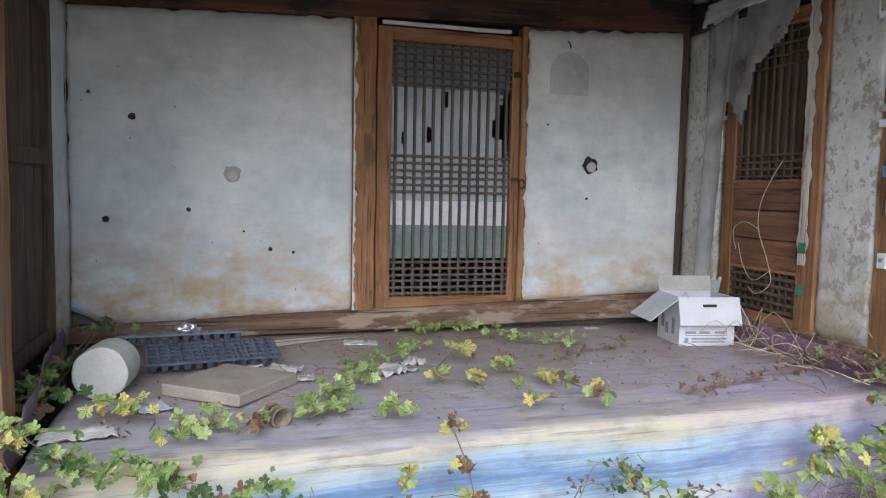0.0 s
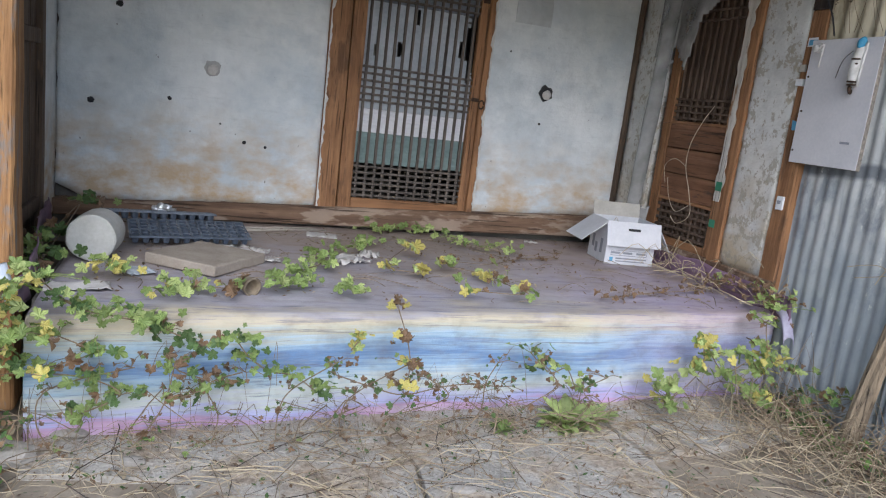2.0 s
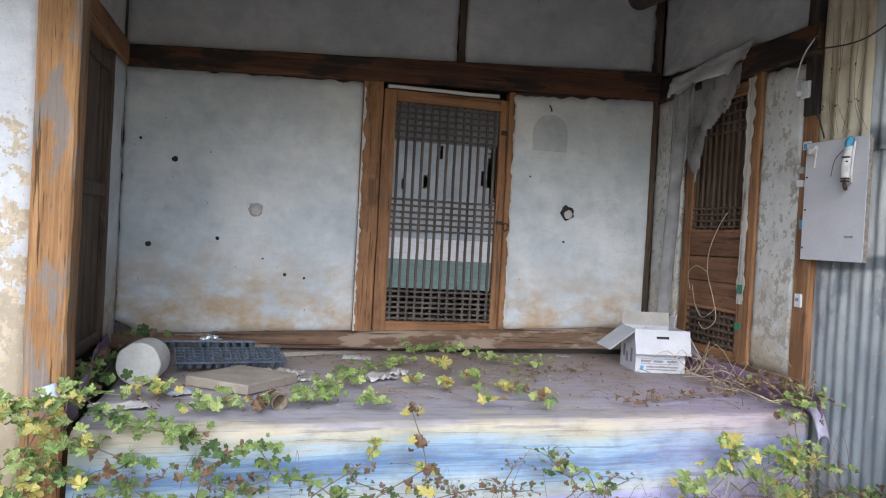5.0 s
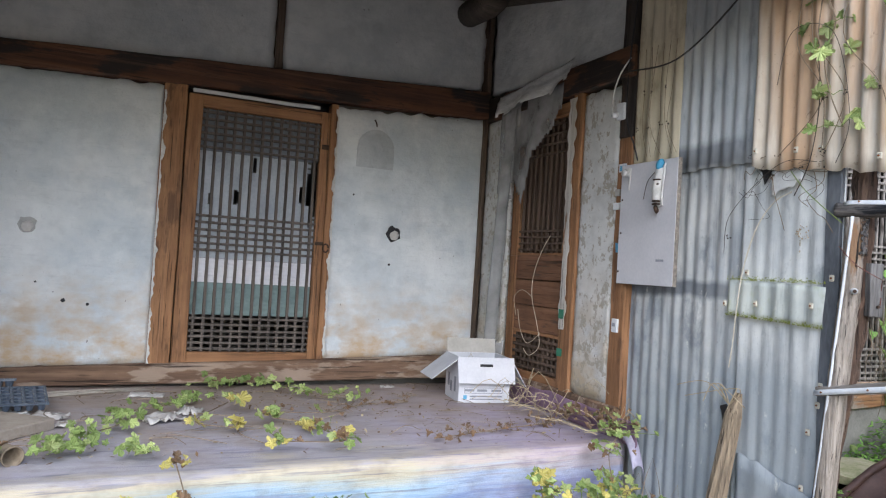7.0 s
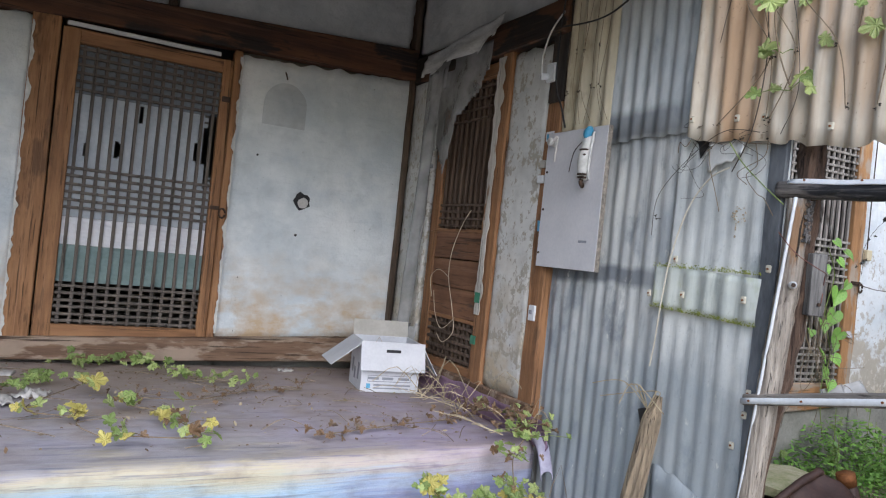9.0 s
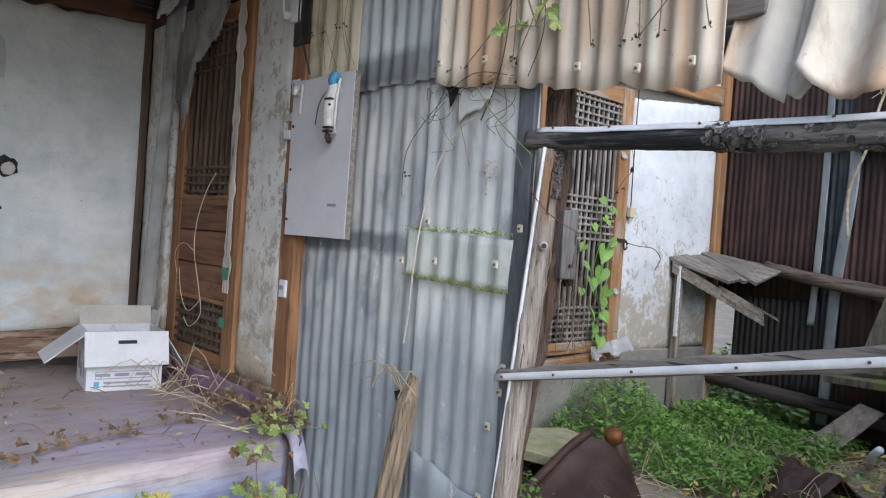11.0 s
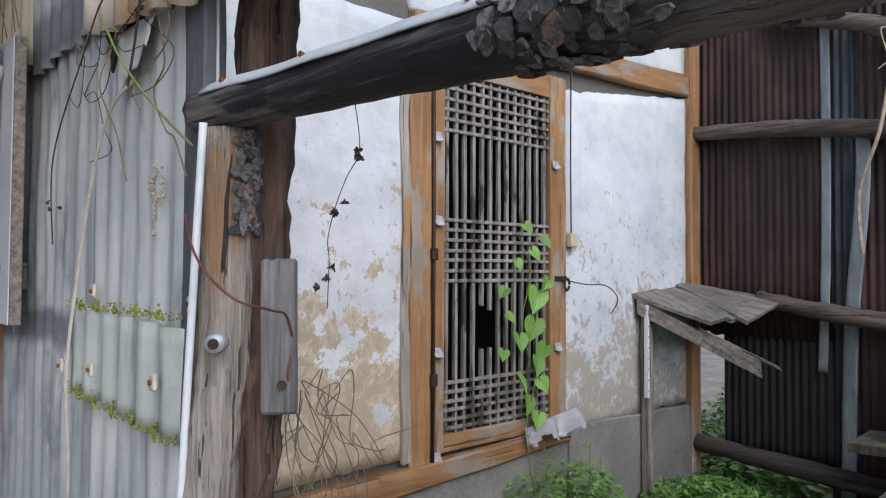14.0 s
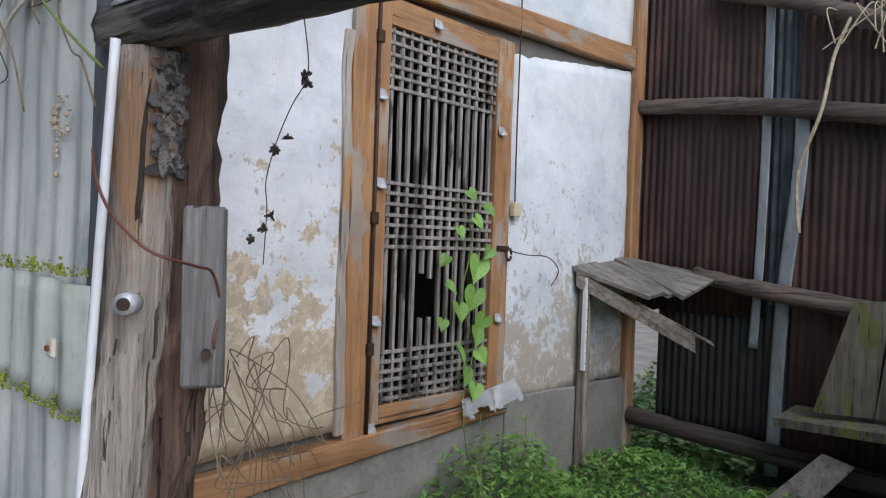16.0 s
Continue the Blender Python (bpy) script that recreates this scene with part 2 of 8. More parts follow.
def box(x0, x1, y0, y1, z0, z1, bevel=0.004, bm=None, wob=0.0, cuts=0):
    bm = bm or bmesh.new()
    one = bmesh.new()
    bmesh.ops.create_cube(one, size=1.0)
    for v in one.verts:
        v.co = Vector((x0 + (v.co.x + 0.5) * (x1 - x0), y0 + (v.co.y + 0.5) * (y1 - y0), z0 + (v.co.z + 0.5) * (z1 - z0)))
    if cuts:
        d = [x1 - x0, y1 - y0, z1 - z0]
        k = d.index(max(d))
        es = [e for e in one.edges if abs((e.verts[0].co - e.verts[1].co)[k]) > 0.5 * d[k]]
        bmesh.ops.subdivide_edges(one, edges=es, cuts=cuts, use_grid_fill=True)
    if bevel:
        sharp = [e for e in one.edges if len(e.link_faces) == 2 and e.calc_face_angle(0) > 0.6]
        bmesh.ops.bevel(one, geom=sharp, offset=bevel, segments=1, affect="EDGES", profile=0.5)
    if wob:
        for v in one.verts:
            n = noise.noise_vector(v.co * 4.0 + Vector((x0, y0, z0)) * 3.0)
            v.co += n * wob
    me = bpy.data.meshes.new("tmp")
    one.to_mesh(me)
    one.free()
    bm.from_mesh(me)
    bpy.data.meshes.remove(me)
    return bm


def structure(name, bm, material, label, smooth=False):
    return tagged(part(name, bm, material, None, "", smooth), label, kind="structure")


def tube(pts, radii, sides=8, bm=None, rough=0.0, seed=0.0):
    """A round bar through points, with its own radius at each, capped."""
    bm = bm or bmesh.new()
    pts = [Vector(p) for p in pts]
    if isinstance(radii, (int, float)):
        radii = [radii] * len(pts)
    rings = []
    ref = None
    for i, p in enumerate(pts):
        d = (pts[min(i + 1, len(pts) - 1)] - pts[max(i - 1, 0)]).normalized()
        if ref is None:
            ref = Vector((0, 0, 1)) if abs(d.z) < 0.8 else Vector((1, 0, 0))
        a = (ref - d * ref.dot(d)).normalized()
        ref = a
        b = d.cross(a)
        ring = []
        for k in range(sides):
            th = 2 * math.pi * k / sides
            r = radii[i]
            if rough:
                r *= 1 + rough * noise.noise(Vector((math.cos(th) * 2.2, math.sin(th) * 2.2, i * 0.55 + seed)))
            ring.append(bm.verts.new(p + a * math.cos(th) * r + b * math.sin(th) * r))
        rings.append(ring)
    for r0, r1 in zip(rings, rings[1:]):
        for k in range(sides):
            bm.faces.new((r0[k], r0[(k + 1) % sides], r1[(k + 1) % sides], r1[k]))
    bm.faces.new(rings[0][::-1])
    bm.faces.new(rings[-1])
    return bm


def bend(points, steps=8):
    """A smooth line through a few points."""
    p = [Vector(q) for q in points]
    out = []
    for i in range(len(p) - 1):
        a, b, c, d = p[max(i - 1, 0)], p[i], p[i + 1], p[min(i + 2, len(p) - 1)]
        for s in range(steps):
            t = s / steps
            out.append(0.5 * ((2 * b) + (c - a) * t + (2 * a - 5 * b + 4 * c - d) * t * t + (3 * b - a - 3 * c + d) * t ** 3))
    out.append(p[-1])
    return out


def sheet(fn, nu, nv, thick, bm=None):
    """A thick skin over fn(u, v) -> (point, normal), u and v from 0 to 1."""
    bm = bm or bmesh.new()
    layers = []
    for side in (0.5, -0.5):
        layer = []
        for i in range(nu + 1):
            row = []
            for j in range(nv + 1):
                p, n = fn(i / nu, j / nv)
                row.append(bm.verts.new(Vector(p) + Vector(n) * thick * side))
            layer.append(row)
        layers.append(layer)
    f, k = layers
    for i in range(nu):
        for j in range(nv):
            bm.faces.new((f[i][j], f[i + 1][j], f[i + 1][j + 1], f[i][j + 1]))
            bm.faces.new((k[i][j], k[i][j + 1], k[i + 1][j + 1], k[i + 1][j]))
    for i in range(nu):
        bm.faces.new((f[i][0], k[i][0], k[i + 1][0], f[i + 1][0]))
        bm.faces.new((f[i][nv], f[i + 1][nv], k[i + 1][nv], k[i][nv]))
    for j in range(nv):
        bm.faces.new((f[0][j], f[0][j + 1], k[0][j + 1], k[0][j]))
        bm.faces.new((f[nu][j], k[nu][j], k[nu][j + 1], f[nu][j + 1]))
    return bm


def corrugated(y0, y1, z0, z1, x, pitch, amp, lean=0.0, ragged_lo=0.0, slope_lo=0.0, slope_hi=0.0, nz=10, thick=0.003, ragged_hi=0.0, curl=0.0):
    """An upright sheet in a plane of constant x, with its waves side by side along y."""
    n = max(8, int(abs(y1 - y0) / pitch * 8))

    def fn(u, v):
        y = y0 + (y1 - y0) * u
        lo = z0 + slope_lo * u + ragged_lo * noise.noise(Vector((y * 14, z0 * 9, 1.0)))
        hi = z1 + slope_hi * u + ragged_hi * noise.noise(Vector((y * 14, z1 * 9, 2.0)))
        z = lo + (hi - lo) * v
        ph = 2 * math.pi * y / pitch
        dent = 0.007 * noise.noise(Vector((y * 5, z * 4, x))) + amp * 0.7 * noise.noise(Vector((y * 16, z * 2.5, x + 3)))
        return (x + amp * math.sin(ph) + lean * (1 - v) + dent + curl * (1 - v) ** 3, y, z), (-1, amp * 6.28 / pitch * math.cos(ph) * 0.5, 0)

    return sheet(fn, n, nz, thick)


# ---- setting ----
def ground_height(x, y):
    h = 0.02 * noise.noise(Vector((x * 0.9, y * 0.9, 0))) + 0.012 * noise.noise(Vector((x * 4, y * 4, 3)))
    if x > 3.1 and x < 9 and y < 3.2:
        h += 0.14 * min(1.0, (x - 3.1) / 1.2)
    return h - 0.01


def ground_sheet():
    bm = bmesh.new()
    xs = [-400, -120, -40, -15, -8, -5] + [-4 + 0.12 * i for i in range(118)] + [11, 13, 17, 25, 45, 120, 400]
    ys = [-400, -120, -40, -15, -8, -5] + [-4 + 0.12 * i for i in range(84)] + [7, 9, 14, 25, 45, 120, 400]
    grid = [[bm.verts.new((x, y, ground_height(x, y) if -5 < x < 12 and -5 < y < 7 else -0.01)) for y in ys] for x in xs]
    for i in range(len(xs) - 1):
        for j in range(len(ys) - 1):
            bm.faces.new((grid[i][j], grid[i + 1][j], grid[i + 1][j + 1], grid[i][j + 1]))
    return structure("ground", bm, M_GROUND, "bare trodden earth yard with dry stalks and dust", True)


ground = ground_sheet()


def wavy_panel(x0, x1, z0f, z1f, y, depth, material, name, label, nx=40, axis="x", seed=0.0, rag=0.024, parent=None):
    """A plaster field between timbers with hand-worked, uneven edges; z0f and z1f give its foot and top along the wall."""
    sgn = 1 if depth > 0 else -1

    def fn(u, v):
        a = x0 + (x1 - x0) * u
        lo, hi = z0f(u), z1f(u)
        z = lo + (hi - lo) * v
        if v < 0.02 or v > 0.98:
            z += rag * noise.noise(Vector((a * 11, v * 7, seed)))
        if u < 0.01 or u > 0.99:
            a += rag * noise.noise(Vector((z * 11, u * 5, seed + 4)))
        d = 0.006 * noise.noise(Vector((a * 2.2, z * 2.2, seed)))
        edge = min(u, 1 - u, v, 1 - v)
        d += 0.008 * max(0.0, 1 - edge * 26) * sgn
        return ((a, y + abs(depth) / 2 + d, z), (0, -1, 0)) if axis == "x" else ((y + abs(depth) / 2 + d, a, z), (-1, 0, 0))

    bm = sheet(fn, nx, 30, abs(depth))
    if parent is not None:
        return part(name, bm, material, parent, label, True)
    return structure(name, bm, material, label, True)


def lerp(a, b):
    return lambda u: a + (b - a) * u


# back wall of the porch, at y = 4.8
wall_back = structure("wall_back", box(-2.6, 0.62, 4.86, 5.0, 0.3, 3.6), M_DARK, "clay core of the porch back wall")
box_bm = box(1.86, 3.3, 4.86, 5.0, 0.3, 3.6, 0)
box(0.6, 1.88, 4.86, 5.0, 2.62, 3.6, 0, box_bm)
box(0.6, 1.88, 4.86, 5.0, 0.3, 0.6, 0, box_bm)
structure("wall_back_core", box_bm, M_DARK, "clay core of the porch back wall beside the door")
wavy_panel(-0.985, 0.665, lambda u: 0.60 + 0.05 * max(0, u - 0.05) + (0.10 * max(0, 1 - u * 9)), lerp(2.45, 2.50), 4.80, 0.06, M_PLASTER, "wall_plaster", "whitewashed clay wall panel with brown damp stains at its foot", 60)
wavy_panel(1.835, 3.07, lerp(0.675, 0.735), lerp(2.52, 2.60), 4.80, 0.06, M_PLASTER, "wall_plaster", "whitewashed clay wall panel with a chipped hole", 50, seed=3.0)
wavy_panel(-1.02, 1.36, lerp(2.59, 2.70), lerp(3.6, 3.6), 4.82, 0.05, M_PLASTER_UP, "wall_plaster_upper", "greyed whitewash above the porch beam", 40, seed=5.0)
wavy_panel(1.42, 3.03, lerp(2.70, 2.84), lerp(3.6, 3.6), 4.82, 0.05, M_PLASTER_UP, "wall_plaster_upper", "greyed whitewash above the porch beam", 40, seed=6.0)


def sloped(x0, x1, y0, y1, za0, za1, zb0, zb1, cuts=14, wob=0.006, bevel=0.008):
    """A long timber along x whose underside and top run from one height to another."""
    bm = box(x0, x1, y0, y1, 0, 1, 0, None, 0, cuts)
    for v in bm.verts:
        u = (v.co.x - x0) / (x1 - x0)
        lo, hi = za0 + (zb0 - za0) * u, za1 + (zb1 - za1) * u
        v.co.z = lo + (hi - lo) * v.co.z
    sharp = [e for e in bm.edges if len(e.link_faces) == 2 and e.calc_face_angle(0) > 0.6]
    bmesh.ops.bevel(bm, geom=sharp, offset=bevel, segments=1, affect="EDGES", profile=0.5)
    for v in bm.verts:
        v.co += noise.noise_vector(v.co * 3.0) * wob
    return bm


structure("beam_back", sloped(-1.04, 3.07, 4.755, 4.86, 2.44, 2.585, 2.60, 2.82), M_BEAM_DARK, "dark brown timber beam across the porch wall")
structure("sill_back", sloped(-1.0, 3.09, 4.74, 4.87, 0.50, 0.60, 0.56, 0.735, 14, 0.008), M_SILL, "worn brown timber sill under the porch wall")
structure("post_door_left", box(0.655, 0.80, 4.765, 4.87, 0.62, 2.52, 0.006, None, 0.006, 12), M_POST, "orange-brown timber door post")
structure("post_door_right", box(1.79, 1.84, 4.765, 4.87, 0.66, 2.54, 0.006, None, 0.005, 12), M_POST, "orange-brown timber door post")
structure("post_upper", box(1.365, 1.415, 4.79, 4.86, 2.70, 3.6, 0.004, None, 0.004, 8), M_PLANK_DARK, "thin dark upright between upper wall panels")
structure("post_corner", box(3.035, 3.07, 4.765, 4.86, 0.72, 3.6, 0.004, None, 0.004, 12), M_PLANK_DARK, "thin dark corner post of the porch")
structure("post_corner_left", box(-1.03, -0.99, 4.77, 4.86, 0.55, 3.6, 0.004, None, 0.004, 12), M_PLANK_DARK, "thin dark corner post of the porch")

M_RAGGED = plain("ragged_whitewash_edge", (0.50, 0.50, 0.48), (0.68, 0.67, 0.64), 20.0, 0.9, 0, 0.6)


def ragged_edge(x, z0, z1, sgn, seed):
    """A torn lip of whitewash that laps over a door post."""
    def fn(u, v):
        z = z0 + (z1 - z0) * u
        w = 0.022 * max(0.12, 0.55 + 1.1 * noise.noise(Vector((z * 9, seed, 0))) + 0.5 * noise.noise(Vector((z * 31, seed, 3))))
        return (x + sgn * w * v, 4.757 + 0.003 * noise.noise(Vector((z * 14, v, seed))), z), (0, -1, 0)
    structure("plaster_lip", sheet(fn, 150, 2, 0.006), M_RAGGED, "torn whitewash lip along the door post")


ragged_edge(0.657, 0.66, 2.46, 1, 1.0)
ragged_edge(1.842, 0.72, 2.50, -1, 2.0)

# side wall of the wing, at x = 3.08
wavy_panel(4.80, 4.40, lerp(0.70, 0.70), lerp(2.60, 2.60), 3.08, 0.06, M_PLASTER_SIDE, "wall_side_plaster", "narrow whitewashed strip beside the side door", 14, "y", 7.0)
wavy_panel(3.50, 3.13, lerp(0.665, 0.655), lerp(2.56, 2.54), 3.09, 0.06, M_PLASTER_SIDE, "wall_side_plaster", "narrow grey-white plaster strip with rough edges", 14, "y", 8.0)
wavy_panel(4.80, 3.05, lerp(2.80, 2.74), lerp(3.6, 3.6), 3.09, 0.05, M_PLASTER_UP, "wall_side_upper", "greyed plaster above the side door", 30, "y", 9.0)
structure("beam_side", box(3.06, 3.17, 3.0, 4.78, 2.57, 2.76, 0.008, None, 0.006, 12), M_BEAM_DARK_Y, "brown timber beam above the side door")
structure("sill_side", box(3.07, 3.17, 3.0, 4.74, 0.46, 0.665, 0.008, None, 0.006, 12), M_SILL, "worn timber sill under the side door")
structure("post_side_jamb", box(3.075, 3.15, 3.50, 3.60, 0.64, 2.58, 0.005, None, 0.004, 12), M_POST, "brown timber jamb with flaking white paint")
structure("post_wing_corner", box(3.085, 3.20, 3.0, 3.125, 0.0, 2.22, 0.006, None, 0.007, 14), M_POST, "orange-brown corner post of the wing")
structure("post_wing_corner_head", box(3.082, 3.20, 2.998, 3.127, 2.22, 3.6, 0.006, None, 0.007, 14), wood("soot_black_upright", (0.014, 0.011, 0.01), (0.05, 0.036, 0.028), 2, (0.10, 0.05, 0.025), 0.64), "soot-blackened head of the wing's corner post")
core = box(3.15, 3.26, 3.0, 3.6, 0.0, 3.6, 0)
box(3.15, 3.26, 4.35, 4.86, 0.0, 3.6, 0, core)
box(3.15, 3.26, 3.6, 4.35, 2.7, 3.6, 0, core)
box(3.15, 3.26, 3.6, 4.35, 0.0, 0.6, 0, core)
structure("wall_side", core, M_DARK, "clay core of the wing's side wall")

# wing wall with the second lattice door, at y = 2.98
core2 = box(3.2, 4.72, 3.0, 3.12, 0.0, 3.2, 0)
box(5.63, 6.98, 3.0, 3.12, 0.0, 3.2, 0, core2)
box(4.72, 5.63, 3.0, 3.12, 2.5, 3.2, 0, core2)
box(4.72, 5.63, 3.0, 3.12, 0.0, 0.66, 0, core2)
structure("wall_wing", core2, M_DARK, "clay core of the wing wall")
wavy_panel(3.20, 4.595, lerp(0.70, 0.735), lerp(2.55, 2.55), 2.965, 0.05, M_PLASTER2, "wall_wing_plaster", "white plaster peeling to bare beige clay", 40, seed=11.0)
wavy_panel(5.645, 6.875, lerp(0.68, 0.70), lerp(2.44, 2.60), 2.965, 0.05, M_PLASTER3, "wall_wing_plaster", "white plaster peeling above a cement foot", 40, seed=12.0)
wavy_panel(4.60, 6.875, lerp(2.60, 2.74), lerp(3.2, 3.2), 2.965, 0.05, M_PLASTER3, "wall_wing_upper", "white plaster above the wing beam", 30, seed=13.0)
structure("wing_foot_left", sloped(3.2, 5.65, 2.955, 3.0, -0.05, 0.60, -0.05, 0.74, 14, 0.006), M_CONCRETE, "grey cement-rendered foot of the wing wall")
structure("wing_foot_right", sloped(5.66, 6.98, 2.95, 3.0, -0.05, 0.72, -0.05, 0.68, 14, 0.008), M_CONCRETE, "cracked grey cement foot of the wing wall")
structure("sill_wing", sloped(3.2, 5.64, 2.925, 3.0, 0.53, 0.67, 0.655, 0.722), M_BEAM2, "orange-brown timber sill, split along its grain")
structure("post_wing_left", box(4.585, 4.70, 2.945, 3.0, 0.66, 2.56, 0.005, None, 0.006, 16), M_POST2, "peeling orange timber door post")
structure("post_wing_right", box(6.87, 6.98, 2.93, 3.04, 0.1, 3.2, 0.006, None, 0.006, 14), M_POST2, "orange timber corner post")
structure("beam_wing", sloped(4.6, 6.87, 2.94, 3.0, 2.50, 2.60, 2.61, 2.75), M_BEAM2, "orange timber beam with splits above the wing door")

# Unseen wall, added to cut the light on the yard and iron sheets.
structure("yard_shade_wall", box(3.5, 7.1, -0.55, -0.45, 0.0, 2.3, 0.01), M_BROWN_PLAIN, "unseen added rust-brown wall that shades the yard")
# unseen rooms behind the walls, closed to keep door openings dark; roof and ceiling
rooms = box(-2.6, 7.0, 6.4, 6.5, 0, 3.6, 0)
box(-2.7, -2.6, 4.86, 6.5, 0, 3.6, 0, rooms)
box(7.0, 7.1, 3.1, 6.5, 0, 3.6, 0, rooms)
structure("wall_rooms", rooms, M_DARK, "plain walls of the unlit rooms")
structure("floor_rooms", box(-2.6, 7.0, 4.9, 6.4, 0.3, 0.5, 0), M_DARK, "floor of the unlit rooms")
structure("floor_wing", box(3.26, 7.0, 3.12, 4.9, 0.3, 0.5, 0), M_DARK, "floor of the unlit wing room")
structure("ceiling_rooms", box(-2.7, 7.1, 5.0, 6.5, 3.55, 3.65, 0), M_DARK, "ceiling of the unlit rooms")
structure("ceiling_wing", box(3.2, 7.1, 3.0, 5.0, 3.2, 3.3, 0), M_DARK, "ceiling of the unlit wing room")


def eave():
    one = box(-2.8, 3.3, 1.7, 5.0, 0, 0.12, 0, None, 0, 0)
    for v in one.verts:
        v.co.z += 2.74 + (v.co.y - 1.7) * 0.25
    return structure("ceiling", one, M_CEIL, "soot-dark underside of the porch eaves")


eave()

# left end of the porch
structure("pillar", box(-1.0, -0.825, 2.86, 3.03, 0.02, 3.2, 0.012, None, 0.008, 18), M_PILLAR, "square timber porch pillar, grey and orange where worn")
structure("wall_left", box(-1.12, -1.04, 3.0, 4.86, 0.0, 3.6, 0), M_DARK, "core of the porch's left wall")
wavy_panel(4.80, 4.40, lerp(0.52, 0.52), lerp(2.45, 2.45), -1.05, 0.06, M_PLASTER, "wall_left_plaster", "narrow whitewashed strip of the end wall", 10, "y", 15.0)
wavy_panel(4.80, 3.05, lerp(2.6, 2.6), lerp(3.6, 3.6), -1.05, 0.05, M_PLASTER_UP, "wall_left_upper", "greyed plaster of the end wall above its beam", 20, "y", 16.0)
structure("beam_left", box(-1.045, -0.96, 3.03, 4.76, 2.44, 2.60, 0.008, None, 0.006, 12), M_BEAM_Y, "brown timber beam over the end door")
wavy_panel(-2.6, -1.0, lerp(0.0, 0.0), lerp(2.45, 2.45), 2.93, 0.06, M_PLASTER2, "wall_front_left", "flaking blue-white front wall beyond the pillar", 30, seed=18.0)
structure("beam_front_left", box(-2.6, -1.0, 2.90, 3.0, 2.45, 2.62, 0.008, None, 0.006, 8), M_BEAM_X, "orange timber beam over the front wall")
structure("wall_front_core", box(-2.6, -1.04, 2.99, 3.1, 0, 3.6, 0), M_DARK, "core of the front wall beyond the pillar")


# ---- porch floor under its printed vinyl ----
def vinyl_mat():
    m, nt, b = blank("printed_vinyl", 0.62)
    y, z = axis_of(nt, 1), axis_of(nt, 2)
    x = axis_of(nt, 0)
    s = math_node(nt, "ADD", z, math_node(nt, "MULTIPLY", math_node(nt, "SUBTRACT", y, math_node(nt, "ADD", 2.62, math_node(nt, "MULTIPLY", x, 0.06))), 0.22))
    warp = noise_tex(nt, 1.5, (0.8, 1, 3.0), 4.0, 1.0)
    streak = noise_tex(nt, 9.0, (0.10, 0.9, 3.2), 9.0, 4.0, 0.68)
    lines = noise_tex(nt, 30.0, (0.05, 0.8, 2.4), 7.0, 14.0, 0.7)
    s = math_node(nt, "ADD", s, math_node(nt, "MULTIPLY", math_node(nt, "SUBTRACT", warp, 0.5), 0.22))
    s = math_node(nt, "ADD", s, math_node(nt, "MULTIPLY", math_node(nt, "SUBTRACT", streak, 0.5), 0.26))
    s = math_node(nt, "ADD", s, math_node(nt, "MULTIPLY", math_node(nt, "SUBTRACT", lines, 0.5), 0.10))
    col = ramp(nt, s, [(0.00, (0.60, 0.47, 0.62)), (0.05, (0.52, 0.32, 0.50)), (0.09, (0.42, 0.44, 0.72)), (0.16, (0.54, 0.58, 0.55)), (0.24, (0.32, 0.45, 0.57)),
                       (0.31, (0.13, 0.23, 0.42)), (0.385, (0.36, 0.50, 0.62)), (0.445, (0.47, 0.46, 0.37)), (0.485, (0.50, 0.435, 0.315)), (0.535, (0.37, 0.35, 0.37)), (0.64, (0.40, 0.385, 0.44)), (0.95, (0.36, 0.325, 0.325))])
    col = mix(nt, math_node(nt, "MULTIPLY", fac(nt, lines, 0.55, 0.63), 0.6), col, (0.12, 0.13, 0.19))
    col = mix(nt, math_node(nt, "MULTIPLY", fac(nt, lines, 0.44, 0.36), 0.22), col, (0.55, 0.55, 0.57))
    viol = fac(nt, math_node(nt, "ADD", x, math_node(nt, "MULTIPLY", noise_tex(nt, 3.0, shift=8.0), 1.2)), 2.2, 3.2)
    col = mix(nt, math_node(nt, "MULTIPLY", viol, 0.45), col, (0.40, 0.30, 0.50))
    up = fac(nt, s, 0.50, 0.60)
    band = noise_tex(nt, 5.0, (0.5, 3.0, 1), 6.0, 6.0)
    col = mix(nt, math_node(nt, "MULTIPLY", up, math_node(nt, "MULTIPLY", fac(nt, band, 0.45, 0.62), 0.55)), col, (0.42, 0.40, 0.50))
    dust = fac(nt, math_node(nt, "ADD", math_node(nt, "MULTIPLY", y, 0.22), noise_tex(nt, 3.5, shift=2.0)), 1.12, 1.45)
    col = mix(nt, math_node(nt, "MULTIPLY", math_node(nt, "MULTIPLY", up, dust), 0.85), col, (0.36, 0.295, 0.25))
    grime = fac(nt, noise_tex(nt, 14.0, (0.6, 1, 1), shift=5.0), 0.48, 0.74)
    col = mix(nt, math_node(nt, "MULTIPLY", grime, 0.45), col, (0.16, 0.13, 0.11))
    nt.links.new(col, b.inputs["Base Color"])
    bump(nt, b, math_node(nt, "ADD", math_node(nt, "ADD", noise_tex(nt, 8.0, (0.5, 2, 2), shift=1.5), math_node(nt, "MULTIPLY", lines, 0.6)), math_node(nt, "MULTIPLY", noise_tex(nt, 90.0), 0.15)), 0.6, 0.012)
    return m


M_VINYL = vinyl_mat()
M_VINYL_EDGE = plain("purple_vinyl", (0.13, 0.075, 0.12), (0.30, 0.19, 0.28), 6.0, 0.5)


def porch_front(x):
    return 2.60 + 0.065 * x + 0.02 * math.sin(x * 2.1)


